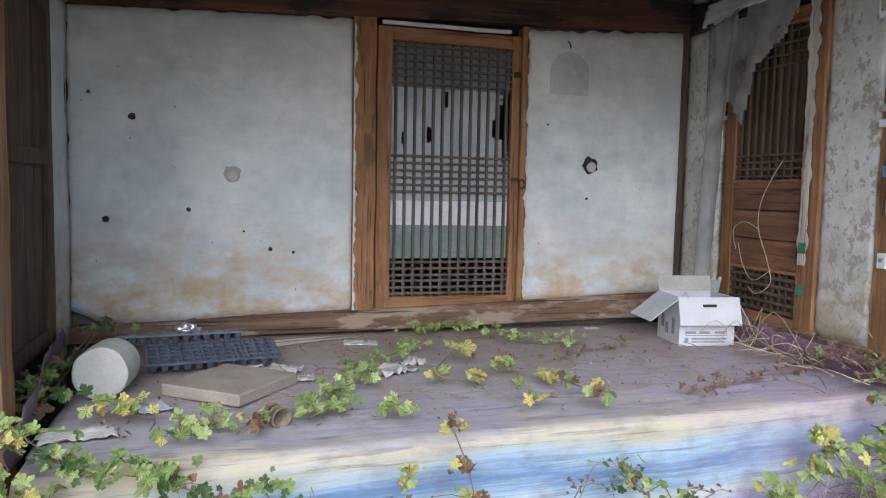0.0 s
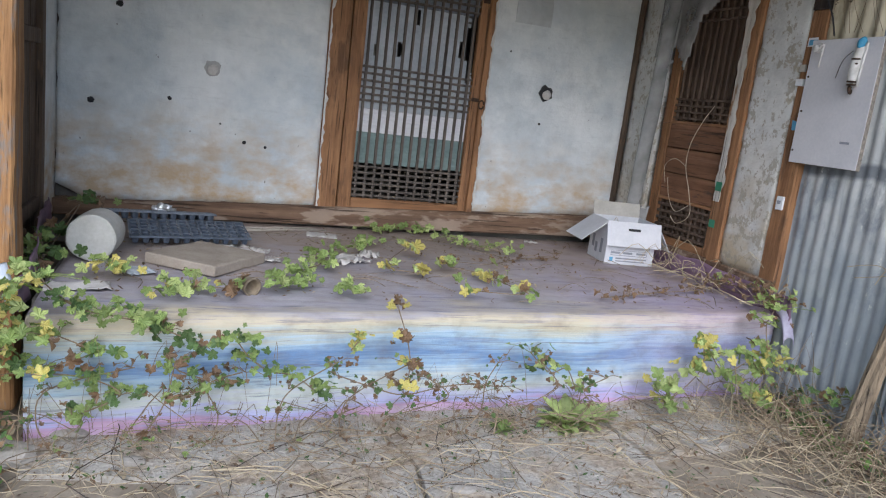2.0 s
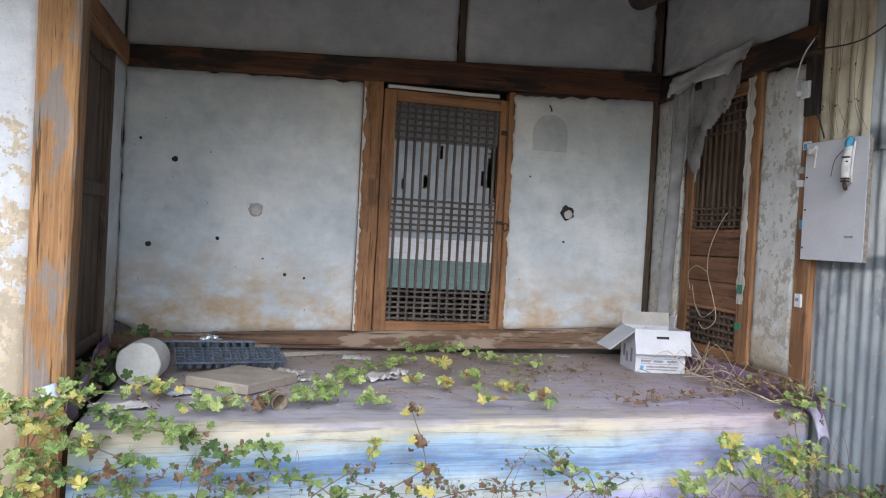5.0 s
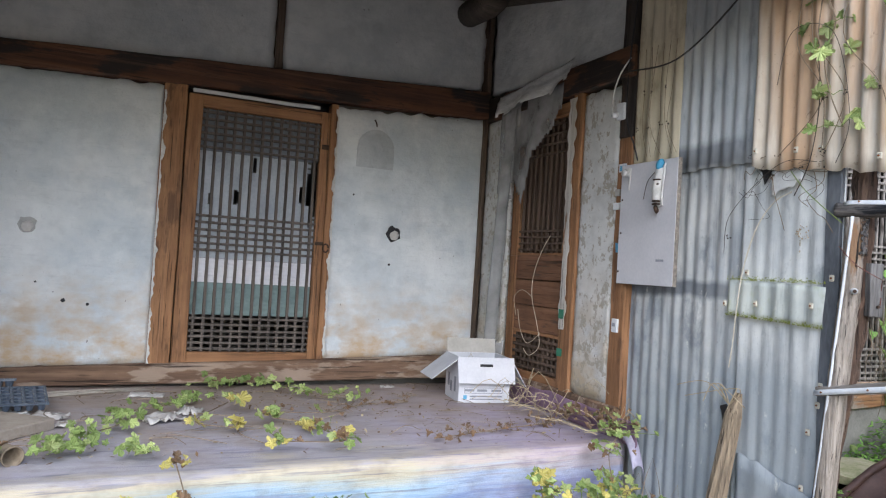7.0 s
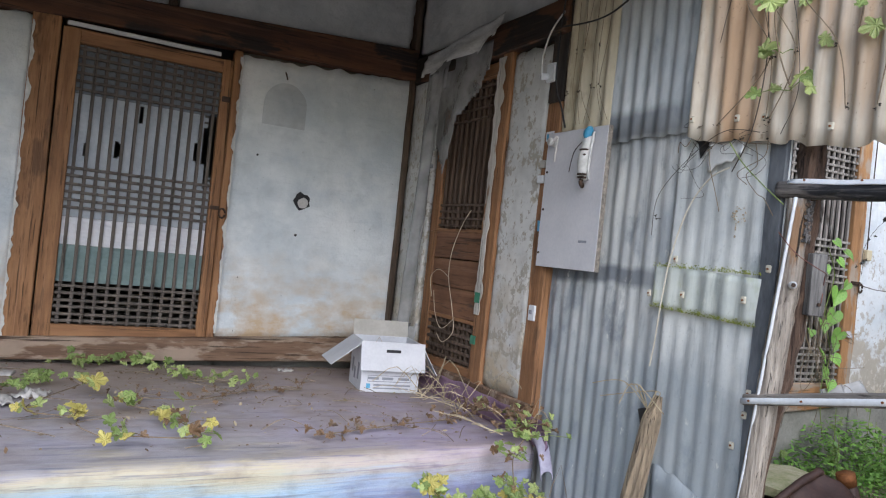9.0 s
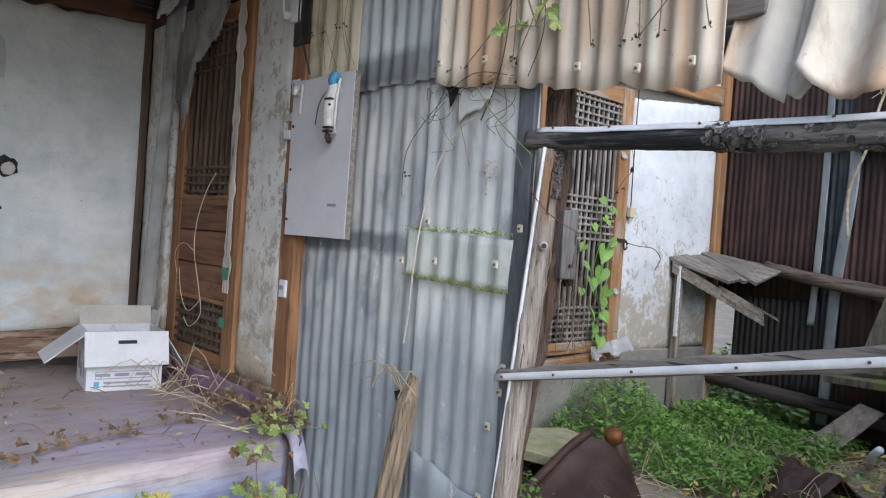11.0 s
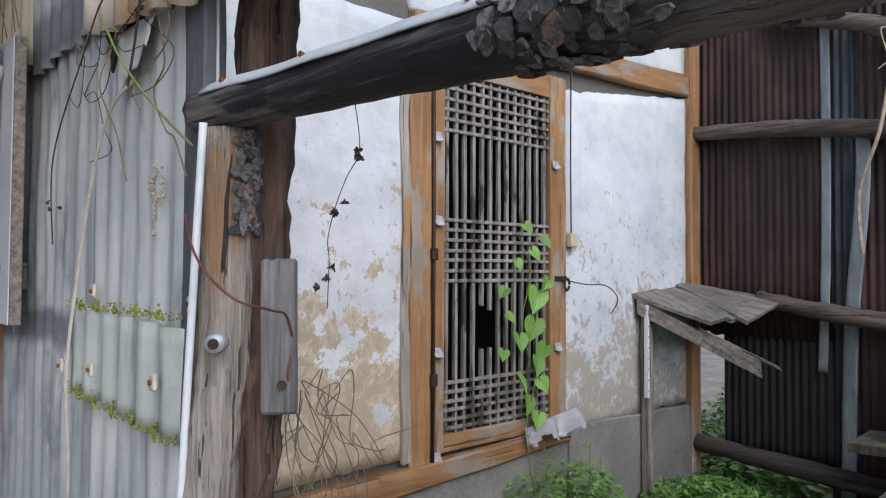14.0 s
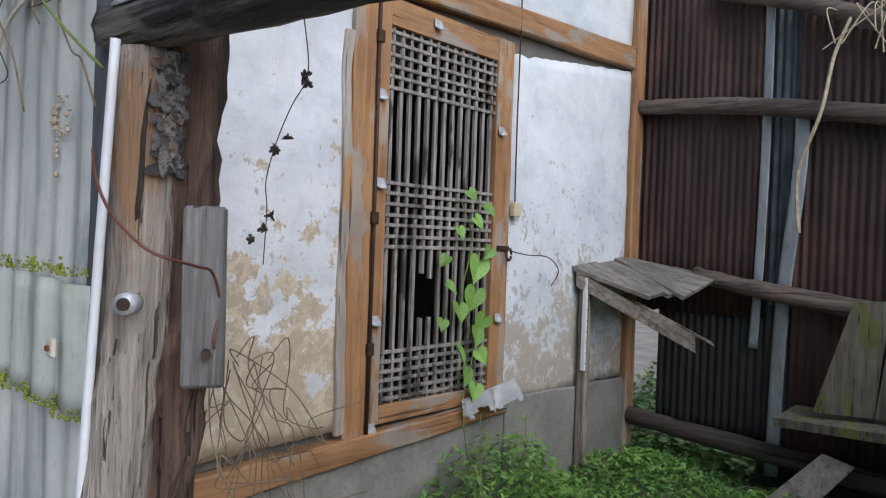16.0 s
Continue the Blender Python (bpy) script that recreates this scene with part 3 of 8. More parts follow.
def porch_cover():
    def fn(u, v):
        x = -0.745 + 3.79 * u
        yf = porch_front(x)
        wob = noise.noise(Vector((x * 2.3, v * 6, 1.0)))
        if v < 0.36:
            t = v / 0.36
            z = -0.03 + 0.47 * t
            y = yf + 0.08 + 0.018 * wob + 0.03 * (1 - t) * noise.noise(Vector((x * 4.5, 0, 7)))
            if u < 0.12:
                y += 0.0
        elif v < 0.46:
            a = (v - 0.36) / 0.10 * math.pi / 2
            y = yf + 0.08 + 0.06 * (1 - math.cos(a)) + 0.012 * wob
            z = 0.44 + 0.06 * math.sin(a)
        else:
            t = (v - 0.46) / 0.54
            y = yf + 0.14 + (4.755 - yf - 0.14) * t
            z = 0.50 + 0.012 * noise.noise(Vector((x * 2.6, y * 3.2, 2))) * (1 - t) + 0.012 * t
        return (x, y, z), (0, -0.7, 0.7)
    return structure("porch_cover", sheet(fn, 110, 60, 0.004), M_VINYL, "rainbow-printed vinyl sheet over the porch floor, dusty", True)


porch_cover()
structure("porch_base", box(-0.78, 3.04, 2.95, 4.74, 0.0, 0.48, 0.01), M_CONCRETE, "low masonry base under the porch floor")


def raised_edge(name, pts, label):
    def fn(u, v):
        p = bend(pts, 6)
        k = u * (len(p) - 1)
        i = min(int(k), len(p) - 2)
        q = p[i].lerp(p[i + 1], k - i)
        h = (0.135 + 0.03 * noise.noise(q * 5)) * v
        return (q.x + 0.02 * noise.noise(Vector((q.y * 7, v * 3, 1))), q.y, q.z + h), (1, 0, 0)
    return structure(name, sheet(fn, 40, 6, 0.006), M_VINYL_EDGE, label, True)


raised_edge("vinyl_upstand", [(3.04, 2.78, 0.49), (3.045, 3.2, 0.49), (3.05, 3.8, 0.50), (3.05, 4.72, 0.50)], "purple vinyl turned up against the side sill")
raised_edge("vinyl_upstand_left", [(-0.79, 2.75, 0.48), (-0.81, 3.2, 0.49), (-0.93, 4.0, 0.50), (-0.96, 4.5, 0.50)], "purple vinyl turned up against the end wall")


def vinyl_roll():
    def fn(u, v):
        a = u * 4.4 - 0.4
        r = 0.034 - 0.010 * u
        return (3.035 + r * math.cos(a), 2.84 - 0.10 * v + 0.02 * u, 0.535 - 0.16 * v * v + r * math.sin(a)), (math.cos(a), 0, math.sin(a))
    t = thing("vinyl_curl", (3.0, 2.75, 0.3), "purple and white curled corner of printed vinyl sheet", "plastic sheet")
    part("curl", sheet(fn, 20, 10, 0.003), plain("pale_purple_vinyl", (0.30, 0.28, 0.38), (0.46, 0.44, 0.55), 9.0, 0.45), t, "", True)


vinyl_roll()


# ---- doors ----
M_PAPER = plain("grey_door_paper", (0.30, 0.33, 0.38), (0.46, 0.49, 0.53), 5.0, 0.9, 0, 0.2)
M_PAPER_DARK = plain("dark_door_paper", (0.10, 0.11, 0.135), (0.20, 0.22, 0.26), 5.0, 0.9, 0, 0.2)
M_PAPER_WHITE = plain("white_door_paper", (0.60, 0.60, 0.64), (0.74, 0.74, 0.76), 5.0, 0.9, 0, 0.2)
M_CLOTH_GREEN = plain("grey_green_cloth", (0.14, 0.20, 0.20), (0.22, 0.29, 0.28), 8.0, 0.9, 0, 0.3)
M_IRON = plain("rusted_iron", (0.035, 0.025, 0.02), (0.10, 0.06, 0.04), 30.0, 0.7, 0.6, 0.6)


class Panel:
    """Boxes on an upright plane: a runs along the wall, d goes into it."""
    def __init__(self, axis, plane):
        self.axis, self.plane = axis, plane

    def box(self, a0, a1, d0, d1, z0, z1, bevel=0.002, wob=0.0, cuts=0):
        a0, a1 = min(a0, a1), max(a0, a1)
        if self.axis == "x":
            return box(a0, a1, self.plane + d0, self.plane + d1, z0, z1, bevel, None, wob, cuts)
        return box(self.plane + d0, self.plane + d1, a0, a1, z0, z1, bevel, None, wob, cuts)

    def at(self, a, d, z):
        return (a, self.plane + d, z) if self.axis == "x" else (self.plane + d, a, z)


def lattice_door(name, label, pan, a0, a1, z0, z1, stile_a, stile_b, rail_top, rail_low, groups, uprights, bar, m_frame, m_frame_h, m_bar, depth=0.03, gaps=()):
    d = thing(name, pan.at((a0 + a1) / 2, 0.03, z0 - rail_low), label, "door", kind="structure")
    part("stile", pan.box(a0 - stile_a, a0, 0, 0.045, z0 - rail_low, z1 + rail_top, 0.003, 0.003, 10), m_frame, d)
    part("stile", pan.box(a1, a1 + stile_b, 0, 0.045, z0 - rail_low, z1 + rail_top, 0.003, 0.003, 10), m_frame, d)
    part("top_rail", pan.box(a0 + 0.001, a1 - 0.001, 0.002, 0.043, z1, z1 + rail_top - 0.001, 0.003, 0.002, 6), m_frame_h, d)
    part("bottom_rail", pan.box(a0 + 0.001, a1 - 0.001, 0.002, 0.043, z0 - rail_low + 0.001, z0, 0.003, 0.002, 6), m_frame_h, d)
    rng = random.Random(name)
    for k in range(uprights):
        a = a0 + (a1 - a0) * (k + 0.5) / uprights + rng.uniform(-0.002, 0.002)
        spans = [(z0, z1)]
        for ga, gb, lo, hi in gaps:
            if ga < a < gb:
                spans = [(z0, lo + rng.uniform(-0.05, 0.03)), (hi + rng.uniform(-0.03, 0.05), z1)]
        for lo, hi in spans:
            part("slat", pan.box(a - bar / 2, a + bar / 2, 0.014, 0.014 + depth * 0.6, lo, hi, 0.002, 0.0025, 8), m_bar, d)
    for lo, hi, n in groups:
        for k in range(n):
            z = lo + (hi - lo) * (k + 0.5) / n + rng.uniform(-0.002, 0.002)
            part("cross_bar", pan.box(a0 + 0.001, a1 - 0.001, 0.009, 0.009 + depth * 0.7, z - bar * 0.42, z + bar * 0.42, 0.002, 0.002, 6), m_bar, d)
    return d


pan1 = Panel("x", 4.785)
door_1 = lattice_door("door_1", "closed lattice door with torn paper, orange timber frame", pan1, 0.905, 1.725, 0.735, 2.385, 0.095, 0.062, 0.085, 0.085,
                      [(2.10, 2.385, 6), (1.40, 1.68, 6), (0.735, 0.98, 6)], 13, 0.019, M_POST, M_BEAM_X, M_LATTICE)


def torn_sheet(pan, a0, a1, z0, z1, d, seed, holes=()):
    bm = bmesh.new()
    n, k = 34, 56
    vs = [[bm.verts.new(pan.at(a0 + (a1 - a0) * i / n, d + 0.003 * noise.noise(Vector((i * 0.3, j * 0.2, seed))), z0 + (z1 - z0) * j / k)) for j in range(k + 1)] for i in range(n + 1)]
    for i in range(n):
        for j in range(k):
            a, z = a0 + (a1 - a0) * (i + 0.5) / n, z0 + (z1 - z0) * (j + 0.5) / k
            if any(((a - ha) / ra) ** 2 + ((z - hz) / rz) ** 2 < 1 + 0.5 * noise.noise(Vector((a * 40, z * 40, seed))) for ha, hz, ra, rz in holes):
                continue
            bm.faces.new((vs[i][j], vs[i + 1][j], vs[i + 1][j + 1], vs[i][j + 1]))
    loose = [v for v in bm.verts if not v.link_faces]
    bmesh.ops.delete(bm, geom=loose, context="VERTS")
    bmesh.ops.solidify(bm, geom=bm.faces[:], thickness=0.001)
    return bm


part("door_paper", torn_sheet(pan1, 0.907, 1.723, 2.10, 2.383, 0.036, 1.0), M_PAPER_DARK, door_1, "dark stained door paper")
part("door_paper", torn_sheet(pan1, 0.907, 1.723, 1.37, 2.098, 0.036, 2.0, [(1.17, 1.80, 0.022, 0.06), (1.28, 2.03, 0.012, 0.05), (1.69, 1.9, 0.03, 0.26), (1.62, 1.86, 0.014, 0.07), (0.99, 1.77, 0.012, 0.04)]), M_PAPER, door_1, "torn grey door paper")
part("door_paper", torn_sheet(pan1, 0.907, 1.723, 1.205, 1.368, 0.036, 3.0), M_PAPER_WHITE, door_1, "white door paper")
part("door_cloth", torn_sheet(pan1, 0.907, 1.723, 0.985, 1.203, 0.038, 4.0), M_CLOTH_GREEN, door_1, "grey-green cloth strip behind the lattice")


def hasp(parent, pan, a, z):
    bm = pan.box(a - 0.04, a + 0.05, -0.012, 0.0, z - 0.012, z + 0.012, 0.002)
    h = part("hasp", bm, M_IRON, parent, "rusted iron hasp")
    ring = [pan.at(a + 0.035 + 0.02 * math.cos(t), -0.022, z - 0.03 + 0.03 * math.sin(t)) for t in [i * 0.6 for i in range(11)]]
    part("padlock", tube(ring, 0.006, 6), M_IRON, h, "", True)
    return h


hasp(door_1, pan1, 1.77, 1.52)
part("hinge", pan1.box(1.735, 1.785, -0.008, 0.0, 2.20, 2.235), M_IRON, door_1, "rusted hinge")
structure("door_head_gap", box(0.83, 1.70, 4.748, 4.77, 2.475, 2.50, 0.004, None, 0.006, 12), M_PLASTER2, "line of old white filler over the door head")

M_BAR_BROWN = wood("dark_brown_lattice", (0.07, 0.045, 0.03), (0.15, 0.10, 0.07), 2)
M_FLAKE = wood("flaking_white_jamb", (0.50, 0.46, 0.40), (0.66, 0.63, 0.58), 2, (0.24, 0.12, 0.05), 0.54)
pan2 = Panel("y", 3.095)
door_2 = lattice_door("door_2", "brown side door with lattice above and boards below", pan2, 3.665, 4.255, 1.545, 2.46, 0.06, 0.10, 0.09, 0.02,
                      [(2.2, 2.46, 4), (1.545, 1.72, 4)], 9, 0.017, M_POST, M_BEAM_Y, M_BAR_BROWN)
for k in range(3):
    part("panel_board", pan2.box(3.667, 4.253, 0.004, 0.03, 1.0 + 0.178 * k, 1.173 + 0.178 * k, 0.004, 0.004, 6), M_PANEL, door_2)
for k in range(5):
    part("cross_bar", pan2.box(3.667, 4.253, 0.006, 0.026, 0.73 + 0.05 * k, 0.75 + 0.05 * k, 0.002), M_BAR_BROWN, door_2)
for k in range(10):
    a = 3.667 + 0.586 * (k + 0.5) / 10
    part("slat", pan2.box(a - 0.009, a + 0.009, 0.018, 0.034, 0.715, 0.985, 0.002), M_BAR_BROWN, door_2)
for z0, z1 in ((0.655, 0.715), (0.975, 0.998)):
    part("rail", pan2.box(3.667, 4.253, 0.002, 0.04, z0, z1, 0.003), M_BEAM_Y, door_2)
for a0, a1 in ((3.605, 3.664), (4.256, 4.355)):
    part("stile", pan2.box(a0, a1, 0, 0.045, 0.655, 1.523, 0.003, 0.003, 8), M_POST, door_2)
# Dark sheet added to give the lattice its unlit gaps.
part("backing", pan2.box(3.61, 4.35, 0.05, 0.054, 0.66, 2.5), M_PLANK_DARK, door_2, "dark sheet standing in for the unlit gap behind the lattice")
flake = bmesh.new()


def flake_fn(u, v):
    z = 1.05 + 1.5 * u
    w = 0.062 * (0.5 + 0.9 * abs(noise.noise(Vector((z * 8, 1, 0)))))
    return (3.066 + 0.003 * noise.noise(Vector((z * 20, v * 3, 0))), 3.60 - w + w * 1.6 * v, z), (-1, 0, 0)


structure("jamb_paint", sheet(flake_fn, 90, 4, 0.004, flake), M_FLAKE, "strip of flaking white paint on the side door jamb")
M_GREEN_TAPE = plain("green_tape", (0.02, 0.16, 0.09), (0.03, 0.22, 0.12), 20, 0.4)
for z0, z1 in ((1.12, 1.18), (0.88, 0.93)):
    tp = thing("tape_patch", (3.05, 3.57, z0), "small green tape patch on the door jamb", "tape", "tape patches on the jamb")
    part("tape", box(3.046, 3.05, 3.545, 3.60, z0, z1, 0.001), M_GREEN_TAPE, tp)

# dark boarded door at the porch's end
door_3 = thing("door_3", (-1.0, 3.8, 0.5), "dark weathered boarded door in the end wall", "door", kind="structure")
for k in range(6):
    y0 = 3.05 + 0.222 * k
    part("board", box(-1.035, -1.012 + 0.004 * (k % 2), y0, y0 + 0.216, 0.46, 2.44, 0.004, None, 0.003, 8), M_PLANK_DARK, door_3)
for z in (0.60, 1.52, 2.3):
    part("rail", box(-1.012, -0.985, 3.04, 4.385, z, z + 0.08, 0.004, None, 0.003, 8), M_PLANK_DARK, door_3)
for y0 in (3.04, 4.30):
    part("stile", box(-1.012, -0.975, y0, y0 + 0.09, 0.46, 2.44, 0.004, None, 0.003, 8), M_PLANK_DARK, door_3)

pan4 = Panel("x", 2.955)
door_4 = lattice_door("door_4", "grey weathered lattice door in an orange timber frame", pan4, 4.785, 5.505, 0.80, 2.375, 0.075, 0.125, 0.115, 0.075,
                      [(2.10, 2.375, 6), (1.44, 1.75, 7), (0.80, 1.04, 6)], 13, 0.0185, M_POST2, M_BEAM2, M_LATTICE2, 0.03, [(5.03, 5.12, 1.13, 1.33)])
part("hinge_bar", tube([(4.705, 2.94, 0.66), (4.705, 2.938, 1.6), (4.703, 2.94, 2.5)], 0.008, 6), M_IRON, door_4, "", True)
for z in (1.02, 1.55, 2.28):
    part("hinge", box(4.688, 4.722, 2.925, 2.945, z, z + 0.05, 0.003), M_IRON, door_4)
hasp(door_4, pan4, 5.575, 1.47)
M_TAG = plain("clear_plastic_tag", (0.26, 0.245, 0.24), (0.46, 0.45, 0.465), 20.0, 0.2)
for a, z in ((4.73, 0.72), (4.735, 1.16), (4.74, 1.72), (4.73, 2.08), (5.05, 2.44), (5.53, 2.04), (5.55, 1.13)):
    tg = thing("plastic_tag", (a, 2.95, z - 0.04), "crumpled clear plastic scrap nailed to the door frame", "plastic scrap", "plastic scraps on the door frame")
    part("scrap", sheet(lambda u, v, a=a, z=z: ((a - 0.02 + 0.042 * u, 2.946 - 0.02 * v * u - 0.006 * noise.noise(Vector((u * 3 + a * 9, v * 3, z))), z + 0.02 - (0.035 + 0.035 * u - 0.03 * u * u) * v), (0, -1, 0)), 6, 6, 0.001), M_TAG, tg, "", True)
latch = thing("latch_box", (5.66, 2.95, 1.64), "small cream plastic latch box", "latch")
part("cover", box(5.635, 5.69, 2.925, 2.958, 1.63, 1.70, 0.004), plain("cream_plastic", (0.50, 0.43, 0.28), (0.58, 0.50, 0.34), 10, 0.5), latch)
part("cable", tube(bend([(5.66, 2.945, 1.70), (5.655, 2.945, 2.1), (5.655, 2.943, 2.55), (5.65, 2.94, 3.1)]), 0.004, 5), M_IRON, latch)
wire_h = thing("hasp_wire", (5.62, 2.93, 1.4), "thin bent rusty wire on the hasp", "wire")
part("strand", tube(bend([(5.60, 2.93, 1.46), (5.72, 2.90, 1.44), (5.88, 2.88, 1.43), (5.98, 2.88, 1.36), (5.93, 2.89, 1.28)]), 0.003, 5), M_IRON, wire_h)
structure("post_wing_strip", box(4.545, 4.588, 2.950, 2.97, 0.72, 2.3, 0.003, None, 0.014, 30), wood("bare_pale_clay_strip", (0.30, 0.26, 0.22), (0.46, 0.40, 0.34), 2, (0.40, 0.22, 0.09), 0.60), "bare grey clay strip where paint fell off the door post")


# ---- corrugated sheets along x = 3.08 ----
def sheet_mat(name, c1, c2, dirt, rail_shades=(), moss=None, rough=0.5):
    m, nt, b = blank(name, rough)
    st = noise_tex(nt, 26.0, (1, 1, 0.06), 8.0)
    big = noise_tex(nt, 2.2, shift=3.0)
    col = ramp(nt, math_node(nt, "ADD", math_node(nt, "MULTIPLY", st, 0.5), math_node(nt, "MULTIPLY", big, 0.5)), [(0.38, c1), (0.62, c2)])
    d = fac(nt, noise_tex(nt, 16.0, (1, 1, 0.35), 8.0, 6.0), 0.53, 0.68)
    col = mix(nt, math_node(nt, "MULTIPLY", d, 0.55), col, dirt)
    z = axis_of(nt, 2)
    # Dark bands paint in the timber showing through the translucent sheet.
    for zc, w in rail_shades:
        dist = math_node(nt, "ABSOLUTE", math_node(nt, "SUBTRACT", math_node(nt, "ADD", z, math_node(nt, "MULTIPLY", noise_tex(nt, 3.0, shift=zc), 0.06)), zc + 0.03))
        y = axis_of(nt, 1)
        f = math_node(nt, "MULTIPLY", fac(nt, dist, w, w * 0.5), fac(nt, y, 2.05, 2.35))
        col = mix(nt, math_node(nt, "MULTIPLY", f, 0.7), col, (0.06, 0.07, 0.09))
    if moss:
        col = mix(nt, math_node(nt, "MULTIPLY", fac(nt, noise_tex(nt, 9.0, shift=4.0), 0.48, 0.66), 0.7), col, moss)
    nt.links.new(col, b.inputs["Base Color"])
    bump(nt, b, noise_tex(nt, 60.0), 0.25)
    return m


def old_plastic(name, pale, cool, dark, band=None, dark_at=0.54):
    """Weathered corrugated plastic: chalky patches, cool stains, dark runs, white scratches, and the rail behind
    painted as a dark band.
    """
    m, nt, b = blank(name, 0.55)
    cloud = noise_tex(nt, 2.6, (1, 1, 0.8), 7.0, 3.0, 0.62)
    col = ramp(nt, cloud, [(0.36, cool), (0.60, pale)])
    runs = noise_tex(nt, 15.0, (1, 1, 0.09), 8.0, 8.0, 0.65)
    col = mix(nt, math_node(nt, "MULTIPLY", fac(nt, runs, 0.52, 0.66), 0.6), col, tuple(x * 0.50 for x in cool))
    col = mix(nt, math_node(nt, "MULTIPLY", fac(nt, runs, 0.46, 0.36), 0.35), col, tuple(min(1.0, x * 1.22) for x in pale))
    blotch = fac(nt, noise_tex(nt, 5.5, (1, 1, 0.6), 8.0, 12.0, 0.66), dark_at, dark_at + 0.10)
    col = mix(nt, math_node(nt, "MULTIPLY", blotch, 0.6), col, dark)
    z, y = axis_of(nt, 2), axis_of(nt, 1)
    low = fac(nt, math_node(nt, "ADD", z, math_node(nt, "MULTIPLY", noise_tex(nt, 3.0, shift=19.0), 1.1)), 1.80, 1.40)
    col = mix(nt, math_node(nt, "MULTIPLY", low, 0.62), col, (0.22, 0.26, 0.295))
    # The timber's dim show-through is put into the sheet's colour here.
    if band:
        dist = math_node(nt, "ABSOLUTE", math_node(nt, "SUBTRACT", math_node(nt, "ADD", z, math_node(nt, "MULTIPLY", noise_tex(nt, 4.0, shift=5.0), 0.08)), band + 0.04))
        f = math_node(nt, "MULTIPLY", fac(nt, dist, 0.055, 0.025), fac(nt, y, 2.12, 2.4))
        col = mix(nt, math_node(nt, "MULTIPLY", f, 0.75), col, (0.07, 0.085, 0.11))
    lime = fac(nt, noise_tex(nt, 24.0, (1, 1, 0.45), 8.0, 29.0, 0.72), 0.625, 0.67)
    col = mix(nt, math_node(nt, "MULTIPLY", lime, 0.6), col, (0.66, 0.66, 0.60))
    grit = fac(nt, noise_tex(nt, 85.0, (1, 1, 0.6), 6.0, 41.0, 0.7), 0.60, 0.72)
    col = mix(nt, math_node(nt, "MULTIPLY", grit, 0.45), col, tuple(x * 0.35 for x in cool))
    nt.links.new(col, b.inputs["Base Color"])
    bump(nt, b, math_node(nt, "ADD", noise_tex(nt, 60.0), math_node(nt, "MULTIPLY", cloud, 2.0)), 0.3)
    return m


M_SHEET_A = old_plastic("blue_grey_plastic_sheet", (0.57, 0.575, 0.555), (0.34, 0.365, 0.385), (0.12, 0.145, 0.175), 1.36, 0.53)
M_SHEET_A2 = old_plastic("pale_grey_plastic_sheet", (0.74, 0.745, 0.715), (0.49, 0.515, 0.515), (0.19, 0.22, 0.24), None, 0.58)
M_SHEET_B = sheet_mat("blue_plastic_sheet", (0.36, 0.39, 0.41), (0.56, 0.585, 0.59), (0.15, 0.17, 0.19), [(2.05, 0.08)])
M_SHEET_CREAM = sheet_mat("cream_cement_sheet", (0.42, 0.37, 0.26), (0.66, 0.60, 0.46), (0.20, 0.15, 0.09), (), None, 0.8)
def rust_sheet():
    """Chalky cement sheet with broad orange rust runs and grey drip marks."""
    m, nt, b = blank("rust_streaked_cement_sheet", 0.8)
    col = ramp(nt, noise_tex(nt, 4.0, (1, 1, 0.5), 7.0, 2.0), [(0.35, (0.48, 0.41, 0.32)), (0.62, (0.68, 0.62, 0.52))])
    broad = fac(nt, noise_tex(nt, 3.4, (1, 1, 0.14), 5.0, 33.0, 0.6), 0.45, 0.58)
    col = mix(nt, math_node(nt, "MULTIPLY", broad, 0.8), col, (0.50, 0.31, 0.17))
    thin = fac(nt, noise_tex(nt, 16.0, (1, 1, 0.07), 7.0, 7.0, 0.65), 0.54, 0.66)
    col = mix(nt, math_node(nt, "MULTIPLY", thin, 0.5), col, (0.34, 0.25, 0.18))
    spot = fac(nt, noise_tex(nt, 30.0, (1, 1, 0.7), 6.0, 15.0, 0.7), 0.62, 0.68)
    col = mix(nt, math_node(nt, "MULTIPLY", spot, 0.6), col, (0.20, 0.13, 0.08))
    nt.links.new(col, b.inputs["Base Color"])
    bump(nt, b, noise_tex(nt, 50.0), 0.4)
    return m


M_SHEET_C = rust_sheet()
M_MOSS_SHEET = old_plastic("mossy_plastic_sheet", (0.56, 0.585, 0.54), (0.40, 0.44, 0.42), (0.36, 0.40, 0.22), None, 0.55)
M_MOSS = plain("yellow_green_moss", (0.16, 0.19, 0.03), (0.30, 0.33, 0.06), 30.0, 0.95, 0, 0.9)
M_WASHER = plain("pale_washer", (0.50, 0.46, 0.36), (0.66, 0.62, 0.52), 30.0, 0.6)
M_NAIL = plain("rusty_nail", (0.16, 0.06, 0.02), (0.30, 0.12, 0.04), 60.0, 0.7, 0.5)


def cladding(name, label, bm, mat, at, group="corrugated sheets"):
    t = thing(name, at, label, "corrugated sheet", group)
    part("corrugation", bm, mat, t, "", True)
    return t


def washer(parent, y, z, x):
    bm = box(x - 0.008, x, y - 0.012, y + 0.012, z - 0.014, z + 0.014, 0.004)
    w = part("washer", bm, M_WASHER, parent, "pale square washer")
    part("nail", tube([(x - 0.012, y, z), (x - 0.004, y, z)], 0.004, 6), M_NAIL, w)


